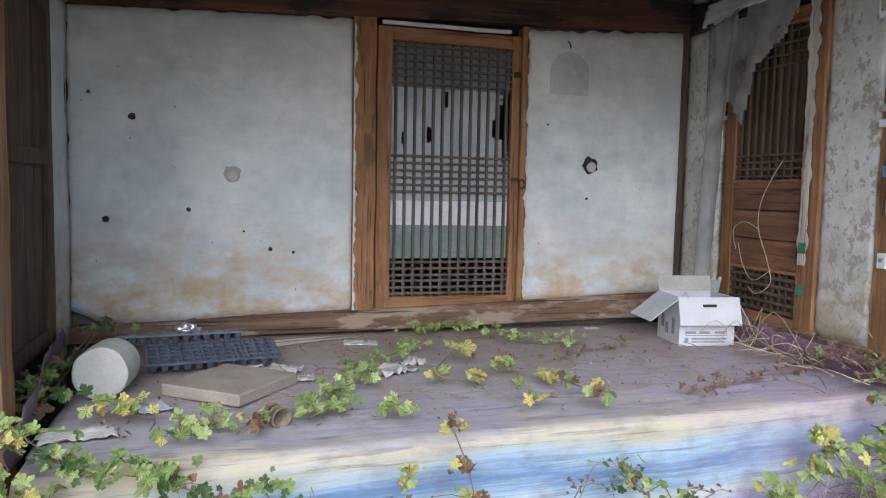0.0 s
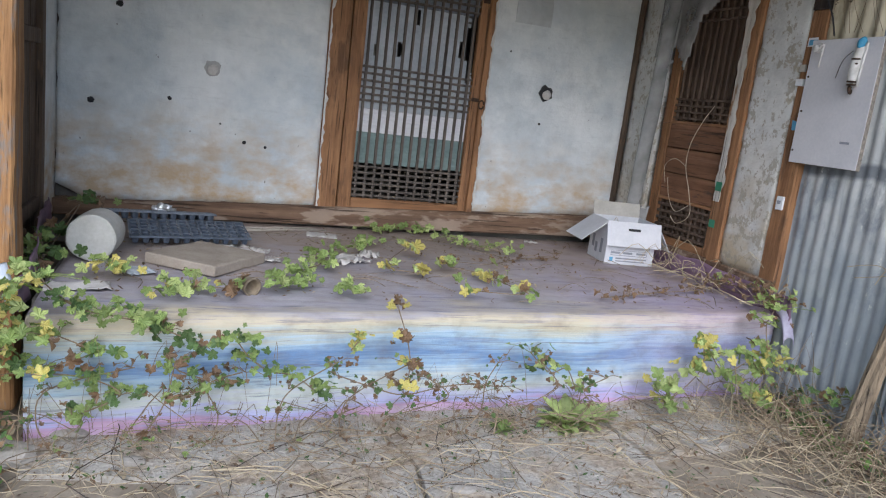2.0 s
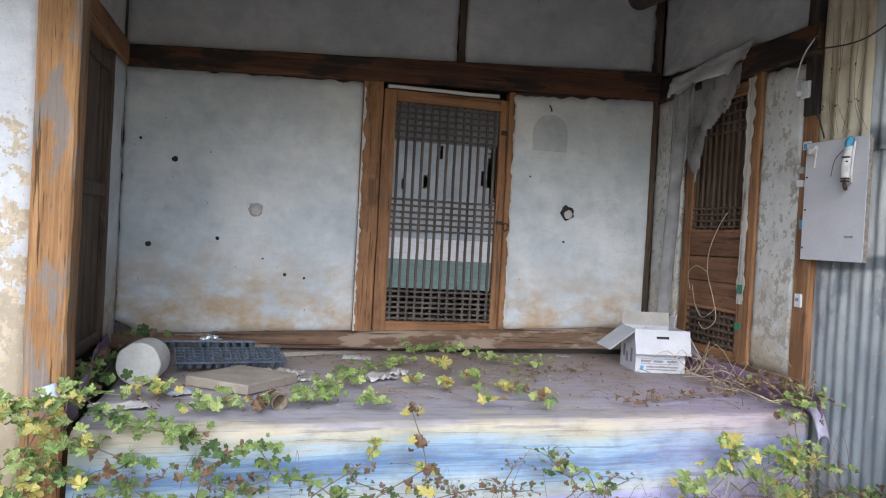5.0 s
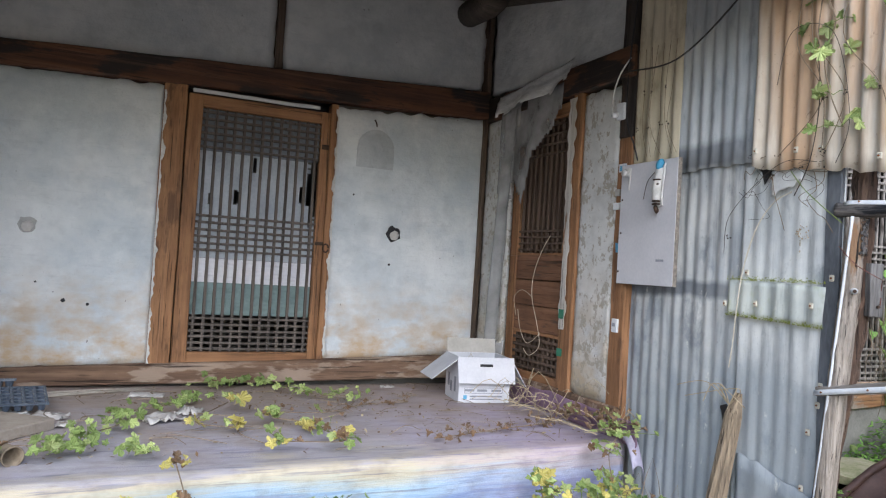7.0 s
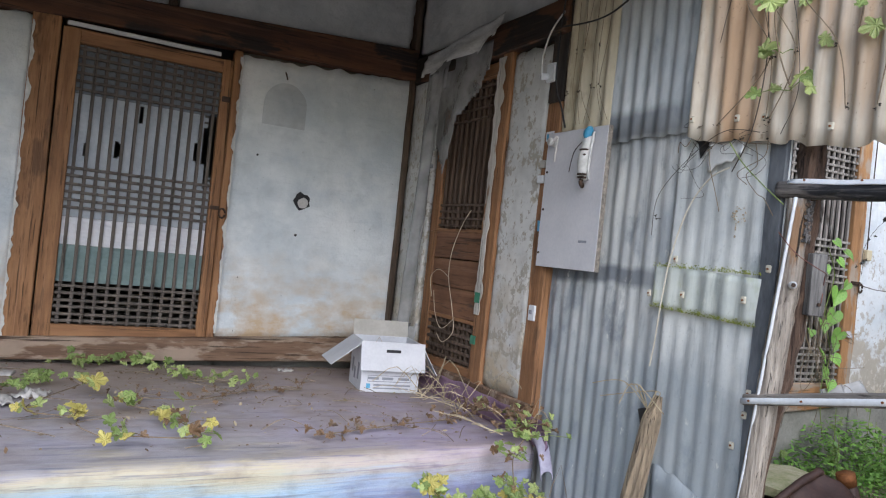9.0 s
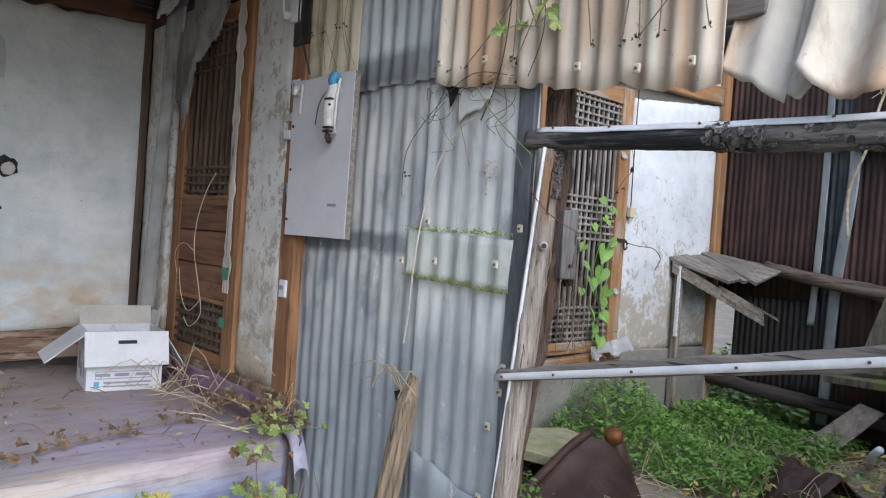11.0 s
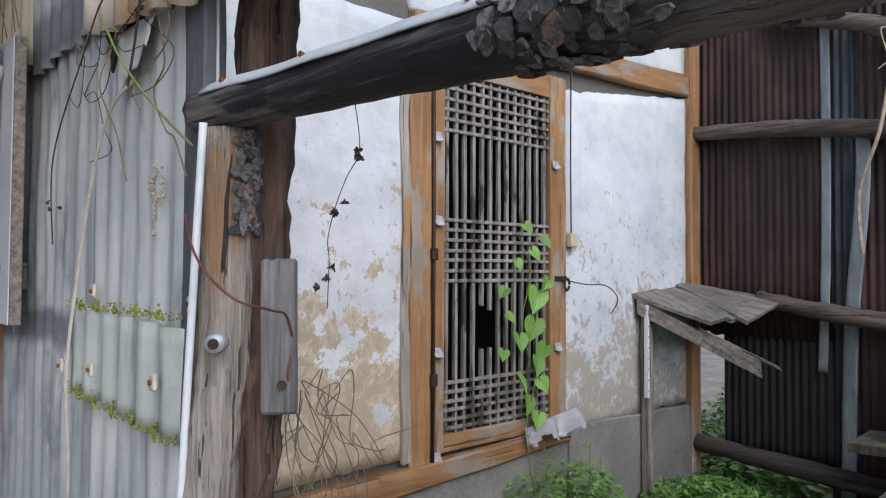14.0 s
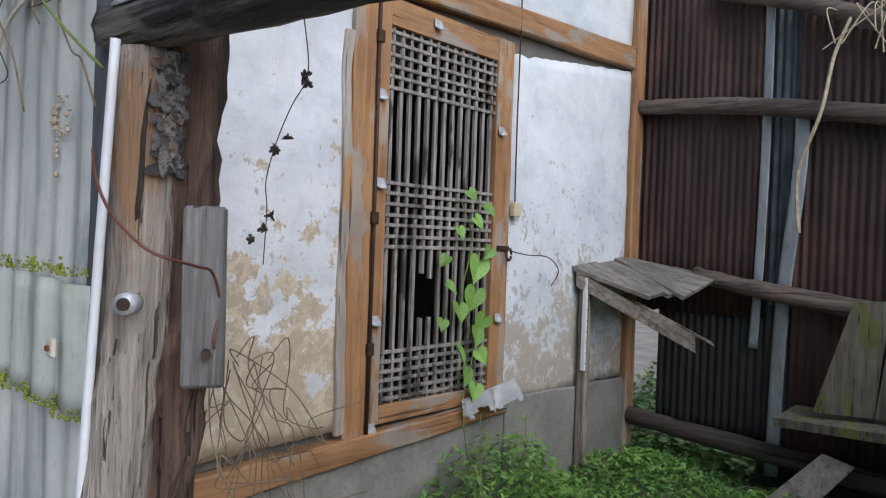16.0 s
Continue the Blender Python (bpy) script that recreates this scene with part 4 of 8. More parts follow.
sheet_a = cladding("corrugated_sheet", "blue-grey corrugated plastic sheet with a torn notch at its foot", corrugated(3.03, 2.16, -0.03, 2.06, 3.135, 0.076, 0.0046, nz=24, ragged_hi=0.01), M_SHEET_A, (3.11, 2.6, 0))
sheet_a2 = cladding("corrugated_sheet", "pale grey corrugated plastic sheet with white streaks", corrugated(2.20, 1.68, -0.03, 1.96, 3.125, 0.076, 0.0028, nz=24, ragged_hi=0.02), M_SHEET_A2, (3.1, 1.95, 0))
sheet_b = cladding("corrugated_sheet", "bluish upper corrugated sheet with the rail behind painted as a dark band", corrugated(2.66, 2.08, 1.98, 3.1, 3.118, 0.076, 0.008, nz=10, ragged_lo=0.012), M_SHEET_B, (3.1, 2.4, 2.0))
sheet_e = cladding("corrugated_sheet", "cream corrugated cement sheet beside the post", corrugated(3.06, 2.64, 2.0, 3.3, 3.105, 0.10, 0.016, nz=10, ragged_lo=0.02), M_SHEET_CREAM, (3.1, 2.85, 2.0))
sheet_c = cladding("corrugated_sheet", "rust-streaked pale corrugated sheet with a broken lower edge", corrugated(2.14, 1.07, 1.95, 2.85, 3.085, 0.076, 0.012, nz=12, ragged_lo=0.03, slope_lo=-0.13), M_SHEET_C, (3.06, 1.6, 1.9))
sheet_d = cladding("corrugated_sheet", "short moss-edged corrugated patch", corrugated(2.25, 1.735, 1.255, 1.432, 3.104, 0.095, 0.006, slope_lo=-0.015, slope_hi=-0.02, nz=6, ragged_lo=0.008), M_MOSS_SHEET, (3.07, 1.95, 1.25))


def moss_line(parent, y0, y1, z, x, pitch, amp):
    bm = bmesh.new()
    rng = random.Random(int(z * 100))
    for k in range(420):
        y = y0 + (y1 - y0) * rng.random()
        r = rng.uniform(0.0008, 0.0028)
        one = bmesh.ops.create_icosphere(bm, subdivisions=1, radius=r)
        bmesh.ops.translate(bm, verts=one["verts"], vec=(x + amp * math.sin(6.283 * y / pitch) - 0.002, y, z + abs(rng.gauss(0, 0.008)) - 0.02 * (y0 - y) / (y0 - y1) * (1 if z < 1.3 else 0)))
    tagged(part("moss", bm, M_MOSS, parent, "yellow-green moss along the edge"), kind="stuff")


moss_line(sheet_d, 2.25, 1.735, 1.425, 3.098, 0.095, 0.009)
moss_line(sheet_d, 2.25, 1.735, 1.257, 3.096, 0.095, 0.009)
for y, z in ((2.12, 1.46), (2.04, 1.32), (1.75, 1.33), (2.22, 1.31), (1.72, 0.92), (1.76, 0.80), (1.78, 0.56), (1.71, 1.00), (1.68, 1.45)):
    washer(sheet_a2, y + 0.03, z, 3.112 if z < 1.25 or z > 1.44 else 3.085)
for y, z in ((2.10, 2.02), (1.88, 2.0), (1.76, 1.99), (1.5, 1.93), (1.3, 1.90), (1.14, 1.9)):
    washer(sheet_c, y, z, 3.072)
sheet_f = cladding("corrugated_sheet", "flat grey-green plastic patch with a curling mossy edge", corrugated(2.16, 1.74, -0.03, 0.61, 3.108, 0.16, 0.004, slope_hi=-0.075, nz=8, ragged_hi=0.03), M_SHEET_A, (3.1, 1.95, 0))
nest = thing("mud_stain", (3.11, 1.87, 1.6), "pale crusty mud of an old insect nest", "stain")
nest_rng = random.Random(12)
nest_bm = bmesh.new()
for k in range(46):
    a, rr = nest_rng.uniform(0, 6.28), nest_rng.uniform(0.014, 0.036)
    one = bmesh.ops.create_icosphere(nest_bm, subdivisions=1, radius=nest_rng.uniform(0.0015, 0.0045))
    drop = nest_rng.choice((0, 0, 0, 1))
    bmesh.ops.translate(nest_bm, verts=one["verts"], vec=(3.114, 1.863 + (0.012 if drop else rr * math.cos(a)), 1.645 + (nest_rng.uniform(-0.095, -0.02) if drop else rr * math.sin(a))))
part("crust", nest_bm, plain("pale_mud_crust", (0.34, 0.27, 0.18), (0.58, 0.50, 0.38), 60.0, 0.95, 0, 0.8), nest)
tear = thing("torn_hole", (3.1, 2.0, 1.87), "torn black gap in the plastic with a white film flap", "tear")
# A black plate on the sheet stands in for the hole's darkness.
tb = bmesh.new()
tear_pts = [(2.135, 1.965), (2.09, 1.925), (2.075, 1.868), (2.05, 1.905), (2.0, 1.93), (1.95, 1.935), (1.90, 1.925), (1.93, 1.965)]
front = [tb.verts.new((3.108, y, z)) for y, z in tear_pts]
back = [tb.verts.new((3.113, y, z)) for y, z in tear_pts]
tb.faces.new(front)
tb.faces.new(back[::-1])
for k in range(len(front)):
    tb.faces.new((front[k], back[k], back[(k + 1) % len(back)], front[(k + 1) % len(front)]))
part("gap", tb, plain("black_gap", (0.012, 0.012, 0.012), (0.03, 0.027, 0.025), 20.0, 0.9), tear)
part("film_flap", sheet(lambda u, v: ((3.103 - 0.012 * u * v + 0.004 * noise.noise(Vector((u * 4, v * 4, 2))), 2.03 - 0.17 * u, 1.925 - (0.11 - 0.05 * u + 0.03 * noise.noise(Vector((u * 5, 0, 3)))) * v), (-1, 0, 0)), 14, 8, 0.0015), plain("white_film", (0.58, 0.58, 0.56), (0.76, 0.76, 0.74), 12.0, 0.5), tear, "white plastic flap", True)
foot_hole = thing("torn_hole", (3.11, 2.26, 0.76), "jagged black tear in the lower plastic sheet", "tear")
# Again a black plate in front of the sheet, not an opening.
fh = bmesh.new()
fh_pts = [(2.285, 0.815), (2.245, 0.83), (2.225, 0.79), (2.235, 0.735), (2.262, 0.745), (2.27, 0.78)]
front = [fh.verts.new((3.118, y, z)) for y, z in fh_pts]
back = [fh.verts.new((3.124, y, z)) for y, z in fh_pts]
fh.faces.new(front)
fh.faces.new(back[::-1])
for k in range(len(front)):
    fh.faces.new((front[k], back[k], back[(k + 1) % len(back)], front[(k + 1) % len(front)]))
part("gap", fh, bpy.data.materials["black_gap"], foot_hole)
structure("dark_flashing", box(3.11, 3.145, 1.685, 1.755, -0.02, 1.96, 0.004, None, 0.007, 16), plain("dark_rubber_strip", (0.055, 0.06, 0.068), (0.16, 0.17, 0.185), 8, 0.7, 0, 0.3, 60.0, (1, 1, 0.3)), "dark rubber strip between sheets and gate post")
structure("sheet_rail", box(3.16, 3.21, 1.72, 3.0, 1.33, 1.41, 0.004), M_GREY_Y, "timber rail behind the corrugated sheets")
structure("sheet_rail_top", box(3.16, 3.21, 1.0, 3.0, 2.02, 2.10, 0.004), M_GREY_Y, "upper timber rail behind the corrugated sheets")

# pale concretion marks and a dead stalk on the sheets
stalk = thing("dead_stalk", (3.085, 2.22, 1.0), "thin whitish dead vine stem on the sheets", "dead vine")
part("stem", tube(bend([(3.09, 1.91, 1.82), (3.08, 1.99, 1.78), (3.08, 2.08, 1.67), (3.075, 2.14, 1.49), (3.065, 2.16, 1.3), (3.08, 2.19, 1.12), (3.085, 2.21, 1.01)]), 0.0032, 5), plain("bleached_stem", (0.42, 0.38, 0.30), (0.60, 0.56, 0.46), 30), stalk)

# ---- gate post, rails and far post ----
def bark_mat():
    """Flaked pine bark: black furrows round uneven grey plates, with a few rusty scars."""
    m, nt, b = blank("pine_bark", 0.95)
    tc = nt.nodes.new("ShaderNodeTexCoord")
    warp = nt.nodes.new("ShaderNodeTexNoise")
    warp.inputs["Scale"].default_value = 16.0
    warp.inputs["Detail"].default_value = 5.0
    nt.links.new(tc.outputs["Object"], warp.inputs["Vector"])
    push = nt.nodes.new("ShaderNodeVectorMath")
    push.operation = "MULTIPLY_ADD"
    push.inputs[1].default_value = (0.09, 0.09, 0.09)
    nt.links.new(warp.outputs["Color"], push.inputs[0])
    nt.links.new(tc.outputs["Object"], push.inputs[2])
    cells = nt.nodes.new("ShaderNodeTexVoronoi")
    cells.feature = "DISTANCE_TO_EDGE"
    cells.inputs["Scale"].default_value = 34.0
    nt.links.new(push.outputs[0], cells.inputs["Vector"])
    plate = fac(nt, math_node(nt, "ADD", cells.outputs["Distance"], math_node(nt, "MULTIPLY", noise_tex(nt, 60.0, (1, 1, 1), 6.0, 17.0, 0.7), 0.5)), 0.14, 0.40)
    fine = noise_tex(nt, 110.0, (1, 1, 1), 8.0, 5.0, 0.7)
    mid = noise_tex(nt, 14.0, (1, 1, 1), 5.0, 8.0)
    tone = ramp(nt, fine, [(0.36, (0.06, 0.055, 0.053)), (0.50, (0.20, 0.185, 0.175)), (0.64, (0.46, 0.42, 0.38))])
    tone = mix(nt, math_node(nt, "MULTIPLY", fac(nt, mid, 0.54, 0.64), 0.6), tone, (0.15, 0.085, 0.05))
    tone = mix(nt, math_node(nt, "MULTIPLY", fac(nt, mid, 0.48, 0.38), 0.5), tone, (0.36, 0.36, 0.37))
    tone = mix(nt, math_node(nt, "MULTIPLY", math_node(nt, "SUBTRACT", 1.0, plate), 0.8), tone, (0.025, 0.022, 0.02))
    nt.links.new(tone, b.inputs["Base Color"])
    bump(nt, b, math_node(nt, "ADD", math_node(nt, "MULTIPLY", plate, 1.2), math_node(nt, "MULTIPLY", fine, 0.6)), 0.8, 0.01)
    return m


M_BARK = bark_mat()
M_WHITE_STRIP = plain("white_plastic_strip", (0.60, 0.62, 0.64), (0.78, 0.80, 0.82), 9.0, 0.4)


def log_part(name, parent, pts, radii, mat, sides=14, rough=0.14, label="", seed=0.0):
    p = bend(pts, 10)
    n = len(p)
    rr = [radii[0] + (radii[-1] - radii[0]) * i / (n - 1) for i in range(n)]
    return part(name, tube(p, rr, sides, None, rough, seed), mat, parent, label, True)


M_BLACK_SPLIT = plain("dark_split", (0.02, 0.016, 0.013), (0.05, 0.04, 0.03), 40.0, 0.95)
gate_post = thing("gate_post", (3.13, 1.7, 0), "grey split timber post with a bark strip and a bolt", "post")
M_GREY_POST = wood("split_grey_post", (0.20, 0.165, 0.135), (0.50, 0.44, 0.375), 2, (0.30, 0.18, 0.10), 0.60, 0.9, 1.2, 60.0)
M_BARK_POST = wood("red_brown_bark_wood", (0.05, 0.03, 0.022), (0.20, 0.125, 0.085), 2, (0.27, 0.20, 0.15), 0.60, 0.95, 1.3, 48.0)
log_part("trunk", gate_post, [(3.10, 1.745, -0.05), (3.105, 1.69, 0.65), (3.111, 1.648, 1.19), (3.124, 1.636, 1.43), (3.126, 1.630, 1.70)], (0.040, 0.036), M_GREY_POST, 28, 0.20, "", 2.0)
log_part("back_trunk", gate_post, [(3.15, 1.79, -0.05), (3.155, 1.72, 0.7), (3.166, 1.652, 1.18), (3.172, 1.642, 1.43), (3.186, 1.642, 1.69), (3.196, 1.646, 1.98)], (0.040, 0.045), M_BARK_POST, 28, 0.34, "dark red-brown barked trunk", 5.0)
for k, (z0, z1, off) in enumerate(((0.95, 1.18, 0.012), (1.20, 1.36, -0.006), (1.47, 1.66, 0.004), (0.5, 0.9, -0.004))):
    zs = [z0 + (z1 - z0) * i / 6 for i in range(7)]
    part("split", tube([(3.098 + (zz - 1.4) * 0.03 + off, 1.615 - (zz - 1.4) * 0.085 + 0.003 * math.sin(zz * 40), zz) for zz in zs], [0.001, 0.003, 0.0035, 0.003, 0.0035, 0.002, 0.001], 5), M_BLACK_SPLIT, gate_post, "dark drying split")
bolt = part("bolt", tube([(3.11, 1.615, 1.402), (3.086, 1.590, 1.402)], 0.0125, 18), plain("galvanised_bolt", (0.45, 0.46, 0.47), (0.66, 0.67, 0.68), 30, 0.45, 0.4), gate_post, "galvanised bolt end", True)
part("bolt_core", tube([(3.0862, 1.5903, 1.402), (3.0845, 1.5885, 1.402)], 0.0075, 14), M_IRON, bolt)
part("edge_strip", tube(bend([(3.072, 1.775, -0.02), (3.072, 1.712, 0.6), (3.072, 1.652, 1.2), (3.074, 1.605, 1.70)]), 0.006, 6), M_WHITE_STRIP, gate_post, "white plastic cable strip", True)

nailed = thing("nailed_board", (3.19, 1.60, 1.31), "short charred grey board nailed behind the post", "board")
nb = box(-0.024, 0.026, -0.02, 0.045, 1.305, 1.517, 0.004, None, 0.003, 10)
bmesh.ops.transform(nb, matrix=pose(3.172, 1.568, 0, 0, 0, -30), verts=nb.verts)
part("board", nb, wood("charred_board", (0.04, 0.038, 0.038), (0.30, 0.285, 0.27), 2, (0.016, 0.015, 0.015), 0.60, 0.9, 1.0, 40.0), nailed)
part("nail", tube([(3.168, 1.552, 1.345), (3.16, 1.538, 1.345)], 0.006, 8), M_IRON, nailed)

upper_rail = thing("gate_rail", (3.13, 1.1, 1.68), "thick dark pine rail with peeling bark and white strip", "rail", "gate rails")
M_CHAR_RAIL = wood("charred_rail", (0.03, 0.03, 0.034), (0.25, 0.225, 0.205), 1, (0.018, 0.019, 0.023), 0.52, 0.6, 1.2, 55.0)
rail_line = bend([(3.115, 1.70, 1.734), (3.12, 1.45, 1.724), (3.12, 1.1, 1.710), (3.12, 0.8, 1.698), (3.12, 0.46, 1.699)], 10)
part("log", tube(rail_line, [0.030 + 0.009 * i / len(rail_line) for i in range(len(rail_line))], 20, None, 0.16, 1.0), M_CHAR_RAIL, upper_rail, "", True)


def flake_mat():
    m, nt, b = blank("pine_bark_flakes", 0.9)
    g = nt.nodes.new("ShaderNodeNewGeometry")
    col = ramp(nt, g.outputs["Random Per Island"], [(0.0, (0.045, 0.042, 0.042)), (0.45, (0.13, 0.122, 0.12)), (0.85, (0.29, 0.275, 0.26)), (1.0, (0.18, 0.105, 0.065))])
    col = mix(nt, fac(nt, noise_tex(nt, 120.0, detail=8.0), 0.48, 0.62), col, (0.05, 0.045, 0.042))
    nt.links.new(col, b.inputs["Base Color"])
    bump(nt, b, noise_tex(nt, 90.0, detail=8.0), 0.8, 0.006)
    return m


M_BARK_FLAKES = flake_mat()


def bark_flakes(parent, line, radius, n, seed, size=(0.010, 0.022), arc=(0.0, 6.283), label="flaking bark scales"):
    """Loose bark scales of uneven outline over a stretch of a round log."""
    rng = random.Random(seed)
    bm = bmesh.new()
    pts = [Vector(p) for p in line]
    for k in range(n):
        t = rng.random() * (len(pts) - 1)
        i = min(int(t), len(pts) - 2)
        c = pts[i].lerp(pts[i + 1], t - i)
        axis = (pts[i + 1] - pts[i]).normalized()
        side = axis.cross(Vector((1, 0, 0))).normalized()
        up = side.cross(axis)
        th = rng.uniform(*arc)
        w, h = rng.uniform(*size) * 1.2, rng.uniform(*size)
        lift, tilt = rng.uniform(0.0, 0.004), rng.uniform(-0.12, 0.30)
        ring = []
        m = 7
        for j in range(m):
            a = 6.283 * j / m
            e = rng.uniform(0.7, 1.15)
            du, dv = w * e * math.cos(a), h * e * math.sin(a)
            ang = th + dv / radius
            r = radius + lift + max(-0.002, tilt * du)
            d = up * math.cos(ang) + side * math.sin(ang)
            ring.append((c + axis * du + d * r, d))
        top = [bm.verts.new(p + d * 0.002) for p, d in ring]
        low = [bm.verts.new(p - d * 0.002) for p, d in ring]
        bm.faces.new(top)
        bm.faces.new(low[::-1])
        for j in range(m):
            bm.faces.new((top[j], low[j], low[(j + 1) % m], top[(j + 1) % m]))
    tagged(part("bark", bm, M_BARK_FLAKES, parent, label), kind="stuff")


bark_flakes(gate_post, [(3.128, 1.630, 1.555), (3.129, 1.628, 1.62), (3.130, 1.627, 1.69)], 0.040, 90, 6, (0.005, 0.012), (4.4, 5.3), "strip of flaky grey bark")
bark_flakes(upper_rail, [(3.12, 1.10, 1.710), (3.12, 0.95, 1.704)], 0.035, 170, 3, (0.005, 0.014))
bark_flakes(upper_rail, [(3.12, 0.97, 1.705), (3.12, 0.80, 1.698), (3.12, 0.50, 1.699)], 0.036, 130, 4, (0.004, 0.012))
part("edge_strip", sheet(lambda u, v: ((3.112 - 0.024 * v + 0.003 * noise.noise(Vector((u * 6, 1, 0))), 1.655 - 1.19 * u, 1.768 - 0.060 * u + 0.034 * u * u - 0.018 * v * v + 0.003 * noise.noise(Vector((u * 9, 0, 0)))), (-0.6, 0, 0.8)), 40, 4, 0.003), M_WHITE_STRIP, upper_rail, "white plastic strip nailed along the top", True)
for u in (0.05, 0.22, 0.45, 0.72, 0.93):
    part("nail", tube([(3.10, 1.655 - 1.19 * u, 1.762 - 0.060 * u + 0.034 * u * u), (3.092, 1.655 - 1.19 * u, 1.764 - 0.060 * u + 0.034 * u * u)], 0.004, 6), M_NAIL, upper_rail)
lower_rail = thing("gate_rail", (3.07, 1.1, 1.05), "split grey rail with a white plastic strip nailed along it", "rail", "gate rails")


def rail_box():
    bm = box(3.065, 3.115, 0.52, 1.735, -0.03, 0.026, 0.006, None, 0.0, 24)
    for v in bm.verts:
        u = (1.735 - v.co.y) / 1.215
        v.co.z = v.co.z * (0.70 + 0.30 * u) + 0.983 + 0.265 * u + 0.006 * noise.noise(v.co * 7)
        v.co.x += 0.006 * noise.noise(v.co * 6 + Vector((3, 0, 0)))
    return bm


part("timber", rail_box(), M_GREY_Y, lower_rail)
part("edge_strip", sheet(lambda u, v: ((3.058, 1.73 - 1.17 * u, 0.966 + 0.255 * u + 0.022 * v), (-1, 0, 0)), 24, 2, 0.004), M_WHITE_STRIP, lower_rail, "white plastic strip along the rail", True)
for u in (0.03, 0.2, 0.42, 0.66, 0.9):
    part("nail", tube([(3.057, 1.73 - 1.17 * u, 0.977 + 0.255 * u), (3.052, 1.73 - 1.17 * u, 0.977 + 0.255 * u)], 0.004, 6), M_NAIL, lower_rail)

end_post = thing("end_post", (3.1, 0.52, 0), "round pine post with scaly grey bark", "post")
log_part("trunk", end_post, [(3.11, 0.64, -0.05), (3.115, 0.605, 0.7), (3.112, 0.585, 1.1), (3.11, 0.566, 1.4), (3.11, 0.553, 1.655)], (0.054, 0.046), M_BARK, 18, 0.22, "", 7.0)
bark_flakes(end_post, [(3.112, 0.60, 0.75), (3.112, 0.585, 1.1), (3.11, 0.566, 1.4), (3.11, 0.553, 1.65)], 0.050, 520, 9, (0.008, 0.020))
gate_leaf = thing("gate_stile", (3.1, 0.40, 0), "dark weathered gate stile with a rusted hinge", "gate")
log_part("stile", gate_leaf, [(3.09, 0.46, 0.0), (3.09, 0.46, 0.8), (3.09, 0.45, 1.60)], (0.034, 0.032), M_CHAR_Y, 12, 0.1)
hinge_p = part("hinge_plate", box(3.050, 3.057, 0.462, 0.53, 1.25, 1.385, 0.003), plain("worn_white_steel", (0.42, 0.44, 0.44), (0.60, 0.62, 0.62), 12, 0.5, 0.3), gate_leaf, "white-painted steel hinge plate")
part("rust_patch", box(3.046, 3.050, 0.468, 0.515, 1.275, 1.36, 0.002, None, 0.003, 3), M_NAIL, hinge_p)


# ---- things on the porch ----
M_CARD = plain("grey_white_cardboard", (0.55, 0.56, 0.60), (0.68, 0.69, 0.73), 5.0, 0.8, 0, 0.15)
M_CARD_IN = plain("brownish_cardboard_inside", (0.40, 0.38, 0.34), (0.52, 0.50, 0.46), 7.0, 0.9, 0, 0.15)
M_INK = plain("grey_print", (0.22, 0.23, 0.27), (0.30, 0.31, 0.35), 20.0, 0.8)
M_INK_BLUE = plain("blue_print", (0.10, 0.34, 0.55), (0.14, 0.40, 0.62), 20.0, 0.7)
# Near-black colour stands in for the dark inside holes; cables share it.
M_BLACK = plain("black_opening", (0.012, 0.012, 0.014), (0.03, 0.03, 0.032), 20.0, 0.8)


